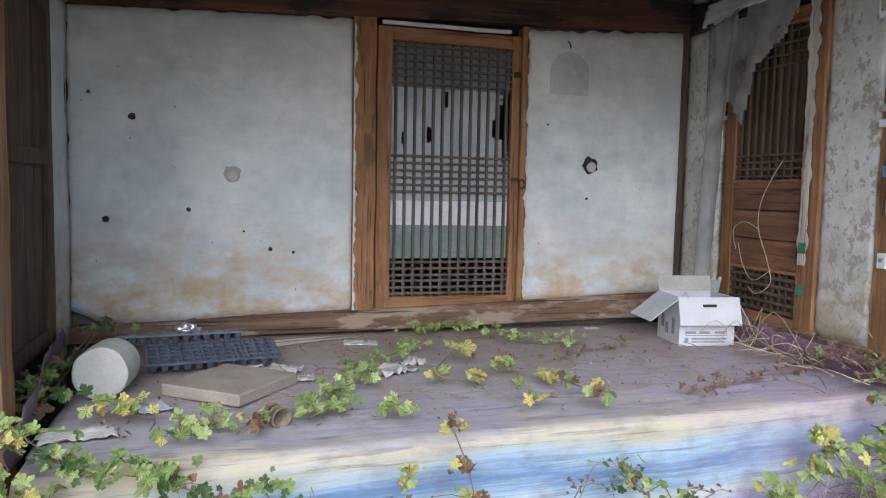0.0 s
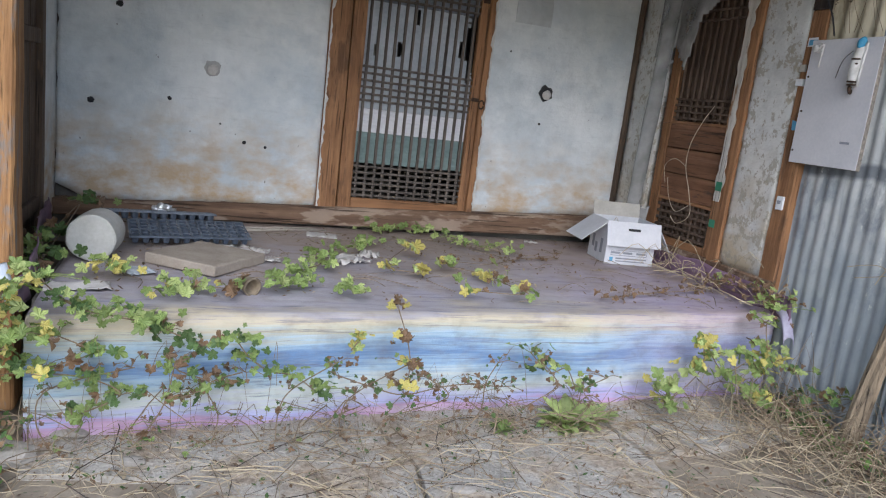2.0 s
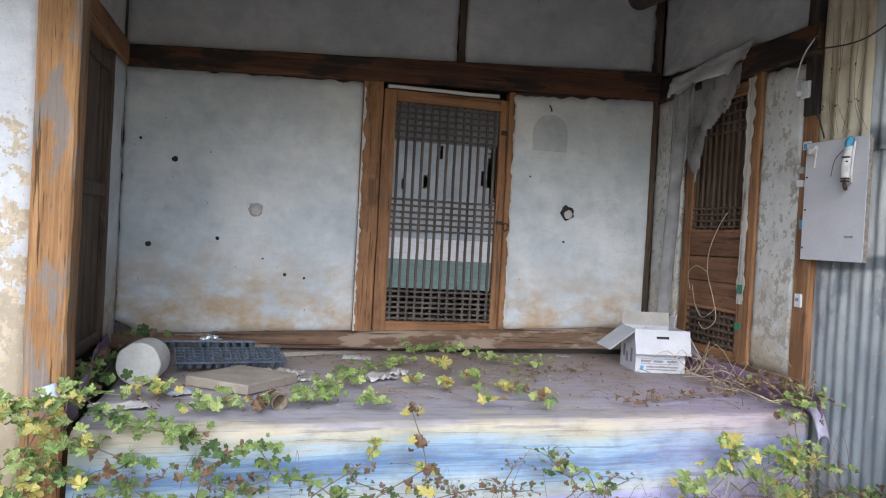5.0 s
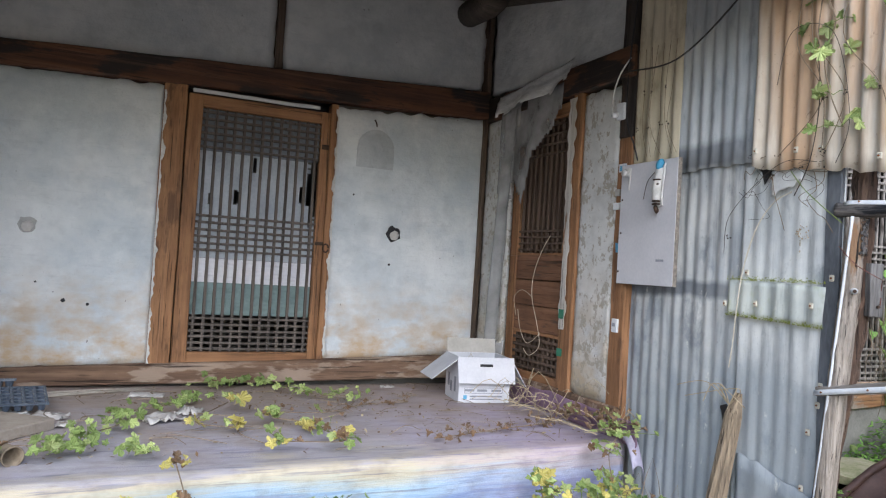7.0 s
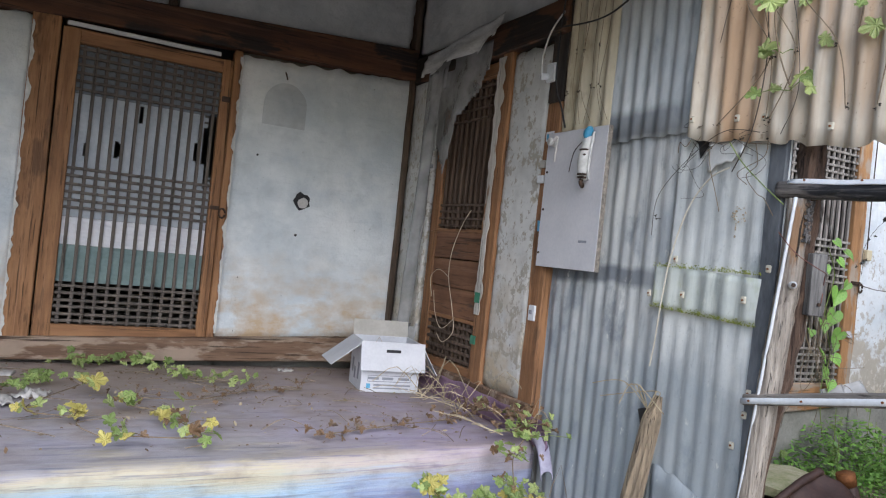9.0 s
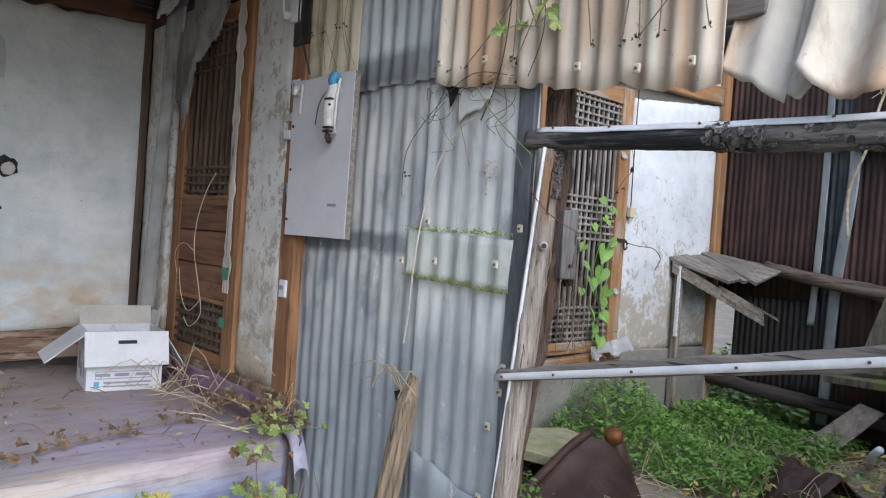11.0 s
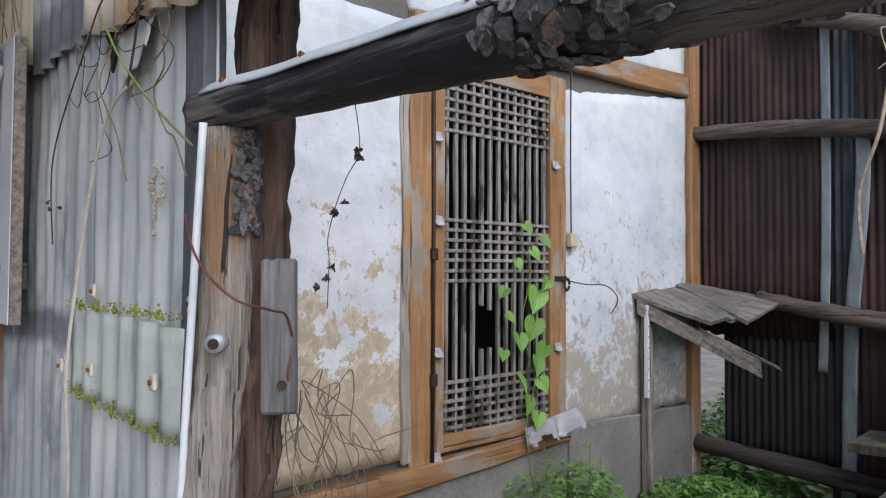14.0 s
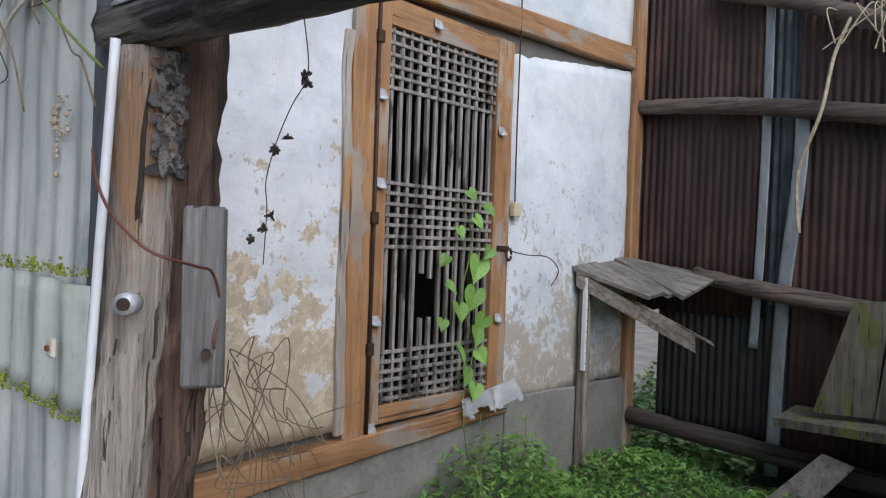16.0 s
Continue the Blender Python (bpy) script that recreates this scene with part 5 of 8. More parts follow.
def carton():
    base = pose(2.765, 4.13, 0.512, 0, 0, -9)
    t = thing("cardboard_box", base.translation, "open grey-white cardboard box with its flaps folded out", "box")
    w, d, h = 0.36, 0.32, 0.30

    def put(name, bm, mat, parent=t, label=""):
        bmesh.ops.transform(bm, matrix=base, verts=bm.verts)
        return part(name, bm, mat, parent, label)

    walls = put("wall_panel", box(-w / 2, w / 2, -d / 2, -d / 2 + 0.005, 0, h, 0.001), M_CARD)
    put("wall_panel", box(-w / 2, w / 2, d / 2 - 0.005, d / 2, 0, h, 0.001), M_CARD)
    side = put("wall_panel", box(-w / 2, -w / 2 + 0.005, -d / 2 + 0.005, d / 2 - 0.005, 0, h, 0.001), M_CARD)
    put("wall_panel", box(w / 2 - 0.005, w / 2, -d / 2 + 0.005, d / 2 - 0.005, 0, h, 0.001), M_CARD)
    put("bottom_panel", box(-w / 2 + 0.005, w / 2 - 0.005, -d / 2 + 0.005, d / 2 - 0.005, 0, 0.006, 0.001), M_CARD)

    f = bmesh.new()
    f = box(-w / 2 - 0.02, w / 2 + 0.02, -0.0025, 0.0025, -0.175, 0, 0.001)
    bmesh.ops.transform(f, matrix=Matrix.Translation((0, -d / 2 - 0.003, h + 0.003)) @ Matrix.Rotation(radians(-17), 4, "X"), verts=f.verts)
    front = put("front_flap", f, M_CARD, t, "front flap folded down with a hand hole")
    g = box(-0.05, 0.05, -0.0035, 0.0035, -0.068, -0.04, 0.006)
    bmesh.ops.transform(g, matrix=Matrix.Translation((0, -d / 2 - 0.003, h + 0.003)) @ Matrix.Rotation(radians(-17), 4, "X"), verts=g.verts)
    put("hand_hole", g, M_BLACK, front, "dark oval hand hole")
    for sgn, ang in ((-1, 42), (1, -68)):
        b2 = box(0, 0.22, -d / 2, d / 2, -0.0025, 0.0025, 0.001) if sgn > 0 else box(-0.24, 0, -d / 2, d / 2, -0.0025, 0.0025, 0.001)
        rot = Matrix.Rotation(radians(58 if sgn > 0 else -38), 4, "Y")
        bmesh.ops.transform(b2, matrix=Matrix.Translation((sgn * w / 2, 0, h)) @ rot, verts=b2.verts)
        put("side_flap", b2, M_CARD)
    b3 = box(-w / 2, w / 2, -0.0025, 0.0025, 0, 0.10, 0.001)
    bmesh.ops.transform(b3, matrix=Matrix.Translation((0, d / 2, h)) @ Matrix.Rotation(radians(-14), 4, "X"), verts=b3.verts)
    put("back_flap", b3, M_CARD_IN)
    for x0, x1, z0, z1, mat in ((-0.14, 0.13, 0.062, 0.066, M_INK), (-0.14, 0.13, 0.098, 0.101, M_INK), (-0.14, -0.137, 0.066, 0.098, M_INK), (0.127, 0.13, 0.066, 0.098, M_INK),
                                (-0.14, -0.07, 0.075, 0.09, M_INK), (-0.05, 0.02, 0.075, 0.09, M_INK), (0.05, 0.12, 0.075, 0.09, M_INK),
                                (-0.145, -0.12, 0.022, 0.05, M_INK_BLUE), (-0.10, 0.13, 0.038, 0.048, M_INK), (-0.10, 0.12, 0.020, 0.028, M_INK)):
        put("print", box(x0, x1, -d / 2 - 0.0012, -d / 2, z0, z1, 0), mat, walls)
    for y0, z0, z1 in ((-0.09, 0.06, 0.16), (0.0, 0.05, 0.12), (0.06, 0.08, 0.17)):
        put("print", box(-w / 2 - 0.0012, -w / 2, y0, y0 + 0.04, z0, z1, 0), M_INK, side)
    return t


carton()
M_BAG = bpy.data.materials.new("clear_polythene")
M_BAG.use_nodes = True
_bn = M_BAG.node_tree
_p = _bn.nodes["Principled BSDF"]
_p.inputs["Base Color"].default_value = (0.62, 0.62, 0.62, 1)
_p.inputs["Roughness"].default_value = 0.25
_p.inputs["Alpha"].default_value = 0.5
_r = ramp(_bn, noise_tex(_bn, 5.0), [(0.3, (0.42, 0.42, 0.42)), (0.7, (0.82, 0.82, 0.82))])
_bn.links.new(_r, _p.inputs["Alpha"])
_bc = ramp(_bn, noise_tex(_bn, 3.0, shift=2.0), [(0.3, (0.34, 0.34, 0.335)), (0.7, (0.56, 0.56, 0.56))])
_bn.links.new(_bc, _p.inputs["Base Color"])
bump(_bn, _p, noise_tex(_bn, 18.0, (1, 1, 0.4)), 0.8, 0.01)


def drape(name, label, corner, across, down, n=26, k=40, depth=0.03, seed=0.0, cut=None, mat=M_BAG):
    """A torn film that hangs in folds from an upper edge; cut(u, v) says where it is torn away."""
    bm = bmesh.new()
    c, a, d = Vector(corner), Vector(across), Vector(down)
    nrm = a.cross(d).normalized()
    if nrm.x > 0:
        nrm = -nrm
    vs = {}
    for i in range(n + 1):
        for j in range(k + 1):
            u, v = i / n, j / k
            f = depth * (0.5 + 0.5 * math.sin(u * 11 + seed + v * 1.5)) * (0.4 + v) + 0.012 * noise.noise(Vector((u * 5, v * 6, seed)))
            vs[i, j] = bm.verts.new(c + a * u + d * v + nrm * f)
    for i in range(n):
        for j in range(k):
            if cut and cut((i + 0.5) / n, (j + 0.5) / k):
                continue
            bm.faces.new((vs[i, j], vs[i + 1, j], vs[i + 1, j + 1], vs[i, j + 1]))
    bmesh.ops.delete(bm, geom=[v for v in bm.verts if not v.link_faces], context="VERTS")
    bmesh.ops.solidify(bm, geom=bm.faces[:], thickness=0.0008)
    t = thing(name, c, label, "plastic sheet")
    part("film", bm, mat, t, "", True)
    return t


drape("polythene_sheet", "torn cloudy polythene hanging over the side door", (3.06, 4.42, 2.66), (0, -0.72, 0.02), (0, 0.02, -0.78), 30, 34, 0.03, 1.0,
      lambda u, v: v > (0.62 + 0.84 * u if u < 0.45 else 1.0 - 4.0 * (u - 0.45) if u < 0.56 else 0.56 - 0.75 * (u - 0.56)) + 0.05 * noise.noise(Vector((u * 9, v * 9, 0))))
drape("polythene_strip", "long crumpled polythene strip hanging beside the side door", (3.055, 4.52, 2.60), (0, -0.30, 0), (-0.03, 0.0, -1.75), 12, 60, 0.04, 4.0,
      lambda u, v: u > 1.0 - 0.45 * v + 0.14 * noise.noise(Vector((v * 12, 3, 0))) or u < 0.12 * v)
drape("fabric_rag", "pale checked rag tucked over the door head", (3.04, 4.52, 2.72), (0, -0.97, 0.08), (-0.04, 0, -0.21), 30, 12, 0.035, 2.0,
      lambda u, v: v > 0.75 + 0.25 * noise.noise(Vector((u * 7, 0, 1))), plain("pale_checked_cloth", (0.48, 0.48, 0.47), (0.76, 0.76, 0.74), 7.0, 0.9, 0, 0.4, 40.0, (1, 1, 4)))
drape("polythene_scrap", "crumpled polythene scrap behind the box", (3.03, 4.55, 0.86), (-0.02, -0.34, 0.05), (-0.06, 0.02, -0.34), 14, 16, 0.06, 6.0, lambda u, v: noise.noise(Vector((u * 4, v * 4, 2))) > 0.35)

M_ROPE = plain("bleached_twine", (0.44, 0.36, 0.25), (0.60, 0.52, 0.40), 30.0, 0.9)
twine = thing("twine", (3.04, 3.9, 0.9), "loose straw-coloured twine hanging on the side door", "twine")
part("strand", tube(bend([(3.07, 3.78, 1.66), (3.05, 3.84, 1.56), (3.05, 3.93, 1.40), (3.05, 3.94, 1.24), (3.04, 3.84, 1.06), (3.04, 3.80, 0.92), (3.04, 3.92, 0.84), (3.04, 4.0, 0.88)]), 0.0024, 5), M_ROPE, twine)
part("strand", tube(bend([(3.05, 3.94, 1.24), (3.04, 4.06, 1.28), (3.04, 4.16, 1.22), (3.05, 4.14, 1.1)]), 0.002, 5), M_ROPE, twine)
part("strand", tube(bend([(3.05, 4.12, 1.14), (3.04, 4.05, 1.0), (3.04, 3.95, 0.92), (3.04, 3.8, 1.0)]), 0.002, 5), M_ROPE, twine)


def foam_roll():
    t = thing("foam_cylinder", (-0.62, 3.62, 0.5), "dirty white round foam block lying on its side", "foam block")
    bm = bmesh.new()
    a, b = Vector((-0.625, 3.50, 0.622)), Vector((-0.60, 3.73, 0.622))
    tube([a, a + (b - a) * 0.02, a + (b - a) * 0.5, a + (b - a) * 0.98, b], [0.106, 0.114, 0.117, 0.114, 0.107], 32, bm, 0.04)
    part("block", bm, plain("dirty_foam", (0.42, 0.42, 0.38), (0.58, 0.58, 0.55), 6.0, 0.95, 0, 0.5), t)


foam_roll()
M_TRAY = plain("black_blue_plastic", (0.03, 0.042, 0.065), (0.10, 0.125, 0.17), 12.0, 0.4, 0, 0.2)


# Paler copy of the tray plastic: the rim's highlight is in the colour.
M_TRAY_LIT = plain("lit_tray_rim", (0.05, 0.065, 0.09), (0.13, 0.16, 0.205), 14.0, 0.45, 0, 0.3)


def seed_tray(m, cols=12, rows=5):
    t = thing("seedling_tray", m.translation, "dark blue-black plastic seedling tray with rows of cells", "tray", "seedling trays")
    cw, L, W = 0.053, 0.053 * cols, 0.053 * rows
    rim = bmesh.new()
    for i in range(cols + 1):
        box(i * cw - 0.005, i * cw + 0.005, 0, W, 0, 0.004, 0, rim)
    for j in range(rows + 1):
        box(0, L, j * cw - 0.005, j * cw + 0.005, 0.0005, 0.0045, 0, rim)
    for z0, y0, y1 in ((-0.006, -0.008, -0.004), (-0.006, W + 0.004, W + 0.008)):
        box(-0.006, L + 0.006, y0, y1, z0, 0.004, 0, rim)
    bmesh.ops.transform(rim, matrix=m, verts=rim.verts)
    part("grid", rim, M_TRAY_LIT, t, "grey-blue tray rim, its highlight painted in")
    cell = bmesh.new()
    n = 8
    up = [cell.verts.new((0.023 * math.cos(k * 6.283 / n), 0.023 * math.sin(k * 6.283 / n), 0)) for k in range(n)]
    dn = [cell.verts.new((0.015 * math.cos(k * 6.283 / n), 0.015 * math.sin(k * 6.283 / n), -0.042)) for k in range(n)]
    for k in range(n):
        cell.faces.new((up[k], up[(k + 1) % n], dn[(k + 1) % n], dn[k]))
    cell.faces.new(dn[::-1])
    me = mesh_of("cell", cell, M_TRAY)
    for i in range(cols):
        for j in range(rows):
            c = part("cell", me, None, t)
            c.matrix_basis = m @ Matrix.Translation(((i + 0.5) * cw, (j + 0.5) * cw, 0))


seed_tray(Matrix.Translation((-0.47, 3.84, 0.572)) @ Matrix.Rotation(radians(8), 4, "Z") @ Matrix.Rotation(radians(9), 4, "X"))
seed_tray(Matrix.Translation((-0.66, 4.20, 0.640)) @ Matrix.Rotation(radians(5), 4, "Z") @ Matrix.Rotation(radians(-8), 4, "X"), 12, 5)


def paver():
    t = thing("stone_slab", (-0.1, 3.5, 0.5), "flat beige-grey stone paving slab on the porch", "slab")
    bm = box(-0.22, 0.22, -0.20, 0.20, 0, 0.055, 0.006, None, 0.004, 6)
    bmesh.ops.transform(bm, matrix=pose(-0.085, 3.565, 0.508, 0, 0, 52) @ Matrix.Diagonal((1.0, 1.05, 1, 1)), verts=bm.verts)
    part("slab", bm, plain("beige_paver", (0.26, 0.22, 0.18), (0.40, 0.35, 0.29), 7.0, 0.95, 0, 0.6, 90.0), t)


paver()


def peat_pot():
    t = thing("plant_pot", (0.14, 3.02, 0.5), "small brown fibre plant pot on its side", "pot")
    m = pose(0.06, 3.07, 0.548, 0, 0, -62) @ Matrix.Rotation(radians(95), 4, "Y")
    bm = bmesh.new()
    outer, inner = [], []
    prof = [(0.030, 0.0), (0.034, 0.03), (0.039, 0.07), (0.044, 0.095), (0.039, 0.095), (0.034, 0.06), (0.027, 0.006)]
    rings = []
    for r, z in prof:
        rings.append([bm.verts.new(m @ Vector((r * math.cos(k * 0.3927) * (1 + 0.03 * math.sin(k * 2)), r * math.sin(k * 0.3927), z))) for k in range(16)])
    for r0, r1 in zip(rings, rings[1:]):
        for k in range(16):
            bm.faces.new((r0[k], r0[(k + 1) % 16], r1[(k + 1) % 16], r1[k]))
    bm.faces.new(rings[0][::-1])
    bm.faces.new(rings[-1])
    part("cup", bm, plain("brown_fibre", (0.17, 0.13, 0.09), (0.30, 0.25, 0.18), 20.0, 0.95, 0, 0.8), t, "", True)


peat_pot()
M_RAG = plain("dirty_paper", (0.44, 0.42, 0.40), (0.62, 0.60, 0.58), 12.0, 0.9, 0, 0.5)
M_RAG_BLUE = plain("bluish_paper", (0.45, 0.50, 0.56), (0.58, 0.62, 0.68), 12.0, 0.9, 0, 0.5)


def scrap(x, y, sx, sy, turn, seed, mat, label, name="paper_scrap", h=0.03, z=0.512):
    t = thing(name, (x, y, z), label, "litter", "litter on the porch")
    m = pose(x, y, z, 0, 0, turn)

    def fn(u, v):
        e = 1 + 0.25 * noise.noise(Vector((u * 4, v * 4, seed)))
        q = Vector(((u - 0.5) * sx * e, (v - 0.5) * sy * e, h * abs(noise.noise(Vector((u * 5, v * 5, seed + 3)))) + 0.002))
        return m @ q, (0, 0, 1)
    part("sheet", sheet(fn, 12, 10, 0.0015), mat, t, "", True)


scrap(-0.62, 3.02, 0.26, 0.13, 10, 1.0, M_RAG, "crumpled pinkish-white paper scrap")
scrap(-0.40, 3.32, 0.13, 0.14, 30, 2.0, M_RAG_BLUE, "torn bluish-white paper scrap")
scrap(0.70, 3.74, 0.20, 0.20, 20, 3.0, M_RAG, "crumpled dirty white cloth scrap", h=0.05)
scrap(0.86, 3.90, 0.16, 0.12, 70, 4.0, M_RAG, "crumpled dirty white cloth scrap", h=0.05)
scrap(0.66, 4.42, 0.20, 0.12, -10, 5.0, M_RAG, "flat beige paper scrap")
scrap(0.00, 3.98, 0.16, 0.10, 0, 6.0, M_RAG, "torn white paper scrap")
scrap(0.17, 3.86, 0.18, 0.10, -30, 7.0, M_RAG, "torn white paper scrap", h=0.04)
scrap(0.26, 3.66, 0.09, 0.09, 0, 8.0, M_RAG, "small grey paper scrap")
scrap(2.28, 4.60, 0.10, 0.05, 0, 9.0, M_RAG, "small pale paper scrap")
foil = thing("foil_scrap", (-0.33, 4.70, 0.60), "crumpled silver foil and netting", "litter")
fb = bmesh.new()
bmesh.ops.create_icosphere(fb, subdivisions=3, radius=0.055)
for v in fb.verts:
    v.co = Vector((v.co.x * 1.2, v.co.y * 0.6, v.co.z * 0.8)) * (1 + 0.6 * noise.noise(v.co * 45)) + Vector((-0.33, 4.66, 0.575))
part("ball", fb, plain("silver_foil", (0.45, 0.47, 0.5), (0.75, 0.78, 0.8), 30, 0.3, 0.8, 0.8), foil)
for k, (x0, y0, x1, y1) in enumerate(((0.08, 4.40, 0.72, 4.62), (0.02, 4.50, 0.66, 4.66), (0.10, 4.46, 0.58, 4.57))):
    rd = thing("thin_rod", (x0, y0, 0.51), "thin pale rod lying on the porch", "rod", "rods on the porch")
    part("shaft", tube([(x0, y0, 0.518), ((x0 + x1) / 2, (y0 + y1) / 2, 0.522), (x1, y1, 0.518)], 0.006, 6), plain("pale_rod", (0.34, 0.30, 0.25), (0.48, 0.44, 0.38), 12) if k == 0 else bpy.data.materials["pale_rod"], rd, "", True)
cone = thing("paper_cone", (-0.80, 2.63, 0.44), "rolled pale blue paper cone caught in leaves", "paper")
part("cone", tube([(-0.83, 2.60, 0.70), (-0.80, 2.60, 0.62), (-0.775, 2.6, 0.52)], [0.035, 0.028, 0.003], 12), M_RAG_BLUE, cone, "", True)

# marks on the porch wall
M_SOOT = plaster_mat("sooty_whitewash", (0.44, 0.47, 0.49), (0.56, 0.59, 0.61), None, 0, 0)
M_CLAY = plain("bare_clay", (0.20, 0.17, 0.14), (0.36, 0.31, 0.26), 24.0, 0.95, 0, 1.0)


def lamp_mark():
    t = thing("lamp_mark", (2.14, 4.8, 2.1), "arched grey smudge of a former wall lamp", "wall mark")
    bm = bmesh.new()
    pts = [(2.005, 2.11)] + [(2.15 - 0.145 * math.cos(a), 2.25 + 0.15 * math.sin(a)) for a in [i * math.pi / 14 for i in range(15)]] + [(2.295, 2.11)]
    vs = [bm.verts.new((x + 0.006 * noise.noise(Vector((x * 20, z * 20, 0))), 4.7935, z)) for x, z in pts]
    f = bm.faces.new(vs)
    r = bmesh.ops.extrude_face_region(bm, geom=[f])
    bmesh.ops.translate(bm, verts=[v for v in r["geom"] if isinstance(v, bmesh.types.BMVert)], vec=(0, 0.012, 0))
    part("patch", bm, M_SOOT, t)
    part("hook", tube([(2.13, 4.80, 2.47), (2.13, 4.77, 2.45), (2.135, 4.765, 2.43), (2.14, 4.775, 2.42)], 0.005, 6), M_IRON, t, "rusted hook")


lamp_mark()


def chip(x, z, r, label, dark=M_CLAY, core=True):
    t = thing("wall_chip", (x, 4.8, z - r), label, "wall damage", "chips in the whitewash")
    bm = bmesh.new()
    c = bm.verts.new((x, 4.7895, z))
    ring = [bm.verts.new((x + r * (1 + 0.35 * noise.noise(Vector((k, x * 7, z * 5)))) * math.cos(k * 0.4488), 4.797, z + r * (1 + 0.35 * noise.noise(Vector((k, x * 7, z * 5)))) * math.sin(k * 0.4488))) for k in range(14)]
    back = [bm.verts.new((v.co.x, 4.81, v.co.z)) for v in ring]
    for k in range(14):
        bm.faces.new((c, ring[k], ring[(k + 1) % 14]))
        bm.faces.new((ring[k], back[k], back[(k + 1) % 14], ring[(k + 1) % 14]))
    bm.faces.new(back[::-1])
    h = part("rim", bm, dark, t)
    if core:
        b2 = bmesh.new()
        bmesh.ops.create_icosphere(b2, subdivisions=2, radius=r * 0.62)
        for v in b2.verts:
            v.co = Vector((v.co.x, v.co.y * 0.35, v.co.z)) * (1 + 0.25 * noise.noise(v.co * 60)) + Vector((x + r * 0.1, 4.790, z - r * 0.15))
        part("plug", b2, M_RAG, t, "pale paper plug")


chip(-0.08, 1.51, 0.055, "grey chipped hole plugged with paper in the whitewash", plain("grey_clay", (0.34, 0.34, 0.33), (0.46, 0.46, 0.45), 20))
chip(2.33, 1.63, 0.06, "dark chipped hole plugged with paper in the whitewash", M_BLACK)
for x, z, r in ((-0.64, 1.83, 0.02), (-0.79, 1.23, 0.02), (-0.33, 1.29, 0.013), (-0.87, 1.96, 0.01), (0.15, 1.05, 0.013), (0.29, 1.03, 0.010), (2.31, 1.40, 0.009), (-0.01, 1.16, 0.007), (2.0, 1.9, 0.007)):
    chip(x, z, r, "small dark chip in the whitewash", M_BLACK, False)

# ---- meter board and fittings on the corner post ----
M_BOARD = plain("white_laminate", (0.52, 0.52, 0.55), (0.64, 0.63, 0.65), 3.0, 0.5, 0, 0.1)
M_CHIPBOARD = plain("chipboard_edge", (0.10, 0.09, 0.08), (0.34, 0.30, 0.25), 60.0, 0.95, 0, 0.8, 120.0)
mb = thing("meter_board", (3.03, 2.8, 1.35), "pale laminate chipboard panel with cut wires, nailed to a post", "board")
bd = box(3.005, 3.03, 2.585, 3.045, 1.37, 2.05, 0.002)
part("panel", bd, M_CHIPBOARD, mb, "raw chipboard core")
part("laminate", box(3.001, 3.004, 2.586, 3.044, 1.371, 2.049, 0.001), M_BOARD, mb)
part("stain", box(2.9995, 3.001, 2.66, 2.72, 1.50, 1.512, 0.0), M_INK, mb, "small printed mark")
M_WIRE_WHITE = plain("white_taped_wire", (0.52, 0.52, 0.50), (0.70, 0.70, 0.68), 25, 0.5)
M_PORCELAIN = plain("dirty_white_porcelain", (0.46, 0.45, 0.43), (0.68, 0.67, 0.65), 30.0, 0.4)
fuse = part("fuse_holder", tube(bend([(2.985, 2.690, 2.00), (2.972, 2.693, 1.955), (2.968, 2.697, 1.90), (2.972, 2.702, 1.835), (2.985, 2.706, 1.795)], 4), [0.018, 0.024, 0.026, 0.026, 0.025, 0.023, 0.024, 0.027, 0.029, 0.030, 0.029, 0.027, 0.026, 0.025, 0.023, 0.020, 0.014], 12, None, 0.12), M_PORCELAIN, mb, "dirty white porcelain fuse holder", True)
for z in (1.93, 1.905, 1.815, 1.80):
    part("clamp", box(2.945, 2.972, 2.672, 2.712, z, z + 0.009, 0.002), M_IRON, fuse)
part("wire_tape", tube(bend([(2.985, 2.690, 2.045), (2.97, 2.690, 2.015), (2.972, 2.692, 1.985)], 3), [0.010, 0.016, 0.019, 0.020, 0.018, 0.015, 0.010], 10, None, 0.3), plain("blue_tape", (0.03, 0.20, 0.38), (0.08, 0.34, 0.52), 30, 0.5), mb, "blue tape on the wires", True)
part("wire_end", tube(bend([(2.976, 2.705, 1.80), (2.962, 2.700, 1.785), (2.975, 2.702, 1.765), (2.985, 2.715, 1.78)], 4), 0.010, 8), M_IRON, mb, "burnt wire ends", True)
part("wire", tube(bend([(2.985, 2.665, 2.02), (2.972, 2.660, 1.93), (2.974, 2.668, 1.84), (2.99, 2.68, 1.80)]), 0.006, 7), M_WIRE_WHITE, mb, "white wire", True)
part("spool", tube([(3.0, 2.985, 2.0), (2.992, 2.985, 2.0), (2.988, 2.985, 2.0), (2.980, 2.985, 2.0), (2.976, 2.985, 2.0), (2.965, 2.985, 2.0)], [0.022, 0.022, 0.014, 0.014, 0.022, 0.020], 14), M_PORCELAIN, mb, "white porcelain insulator", True)
part("loose_wire", tube(bend([(2.98, 2.74, 1.98), (2.975, 2.79, 1.93), (2.98, 2.82, 1.84)]), 0.002, 5), M_IRON, mb)
part("loop", tube(bend([(3.0, 2.98, 2.03), (2.975, 2.965, 2.0), (2.98, 2.94, 2.02), (2.985, 2.95, 1.96), (2.99, 2.96, 1.90)]), 0.005, 6), M_RAG, mb, "frayed string")
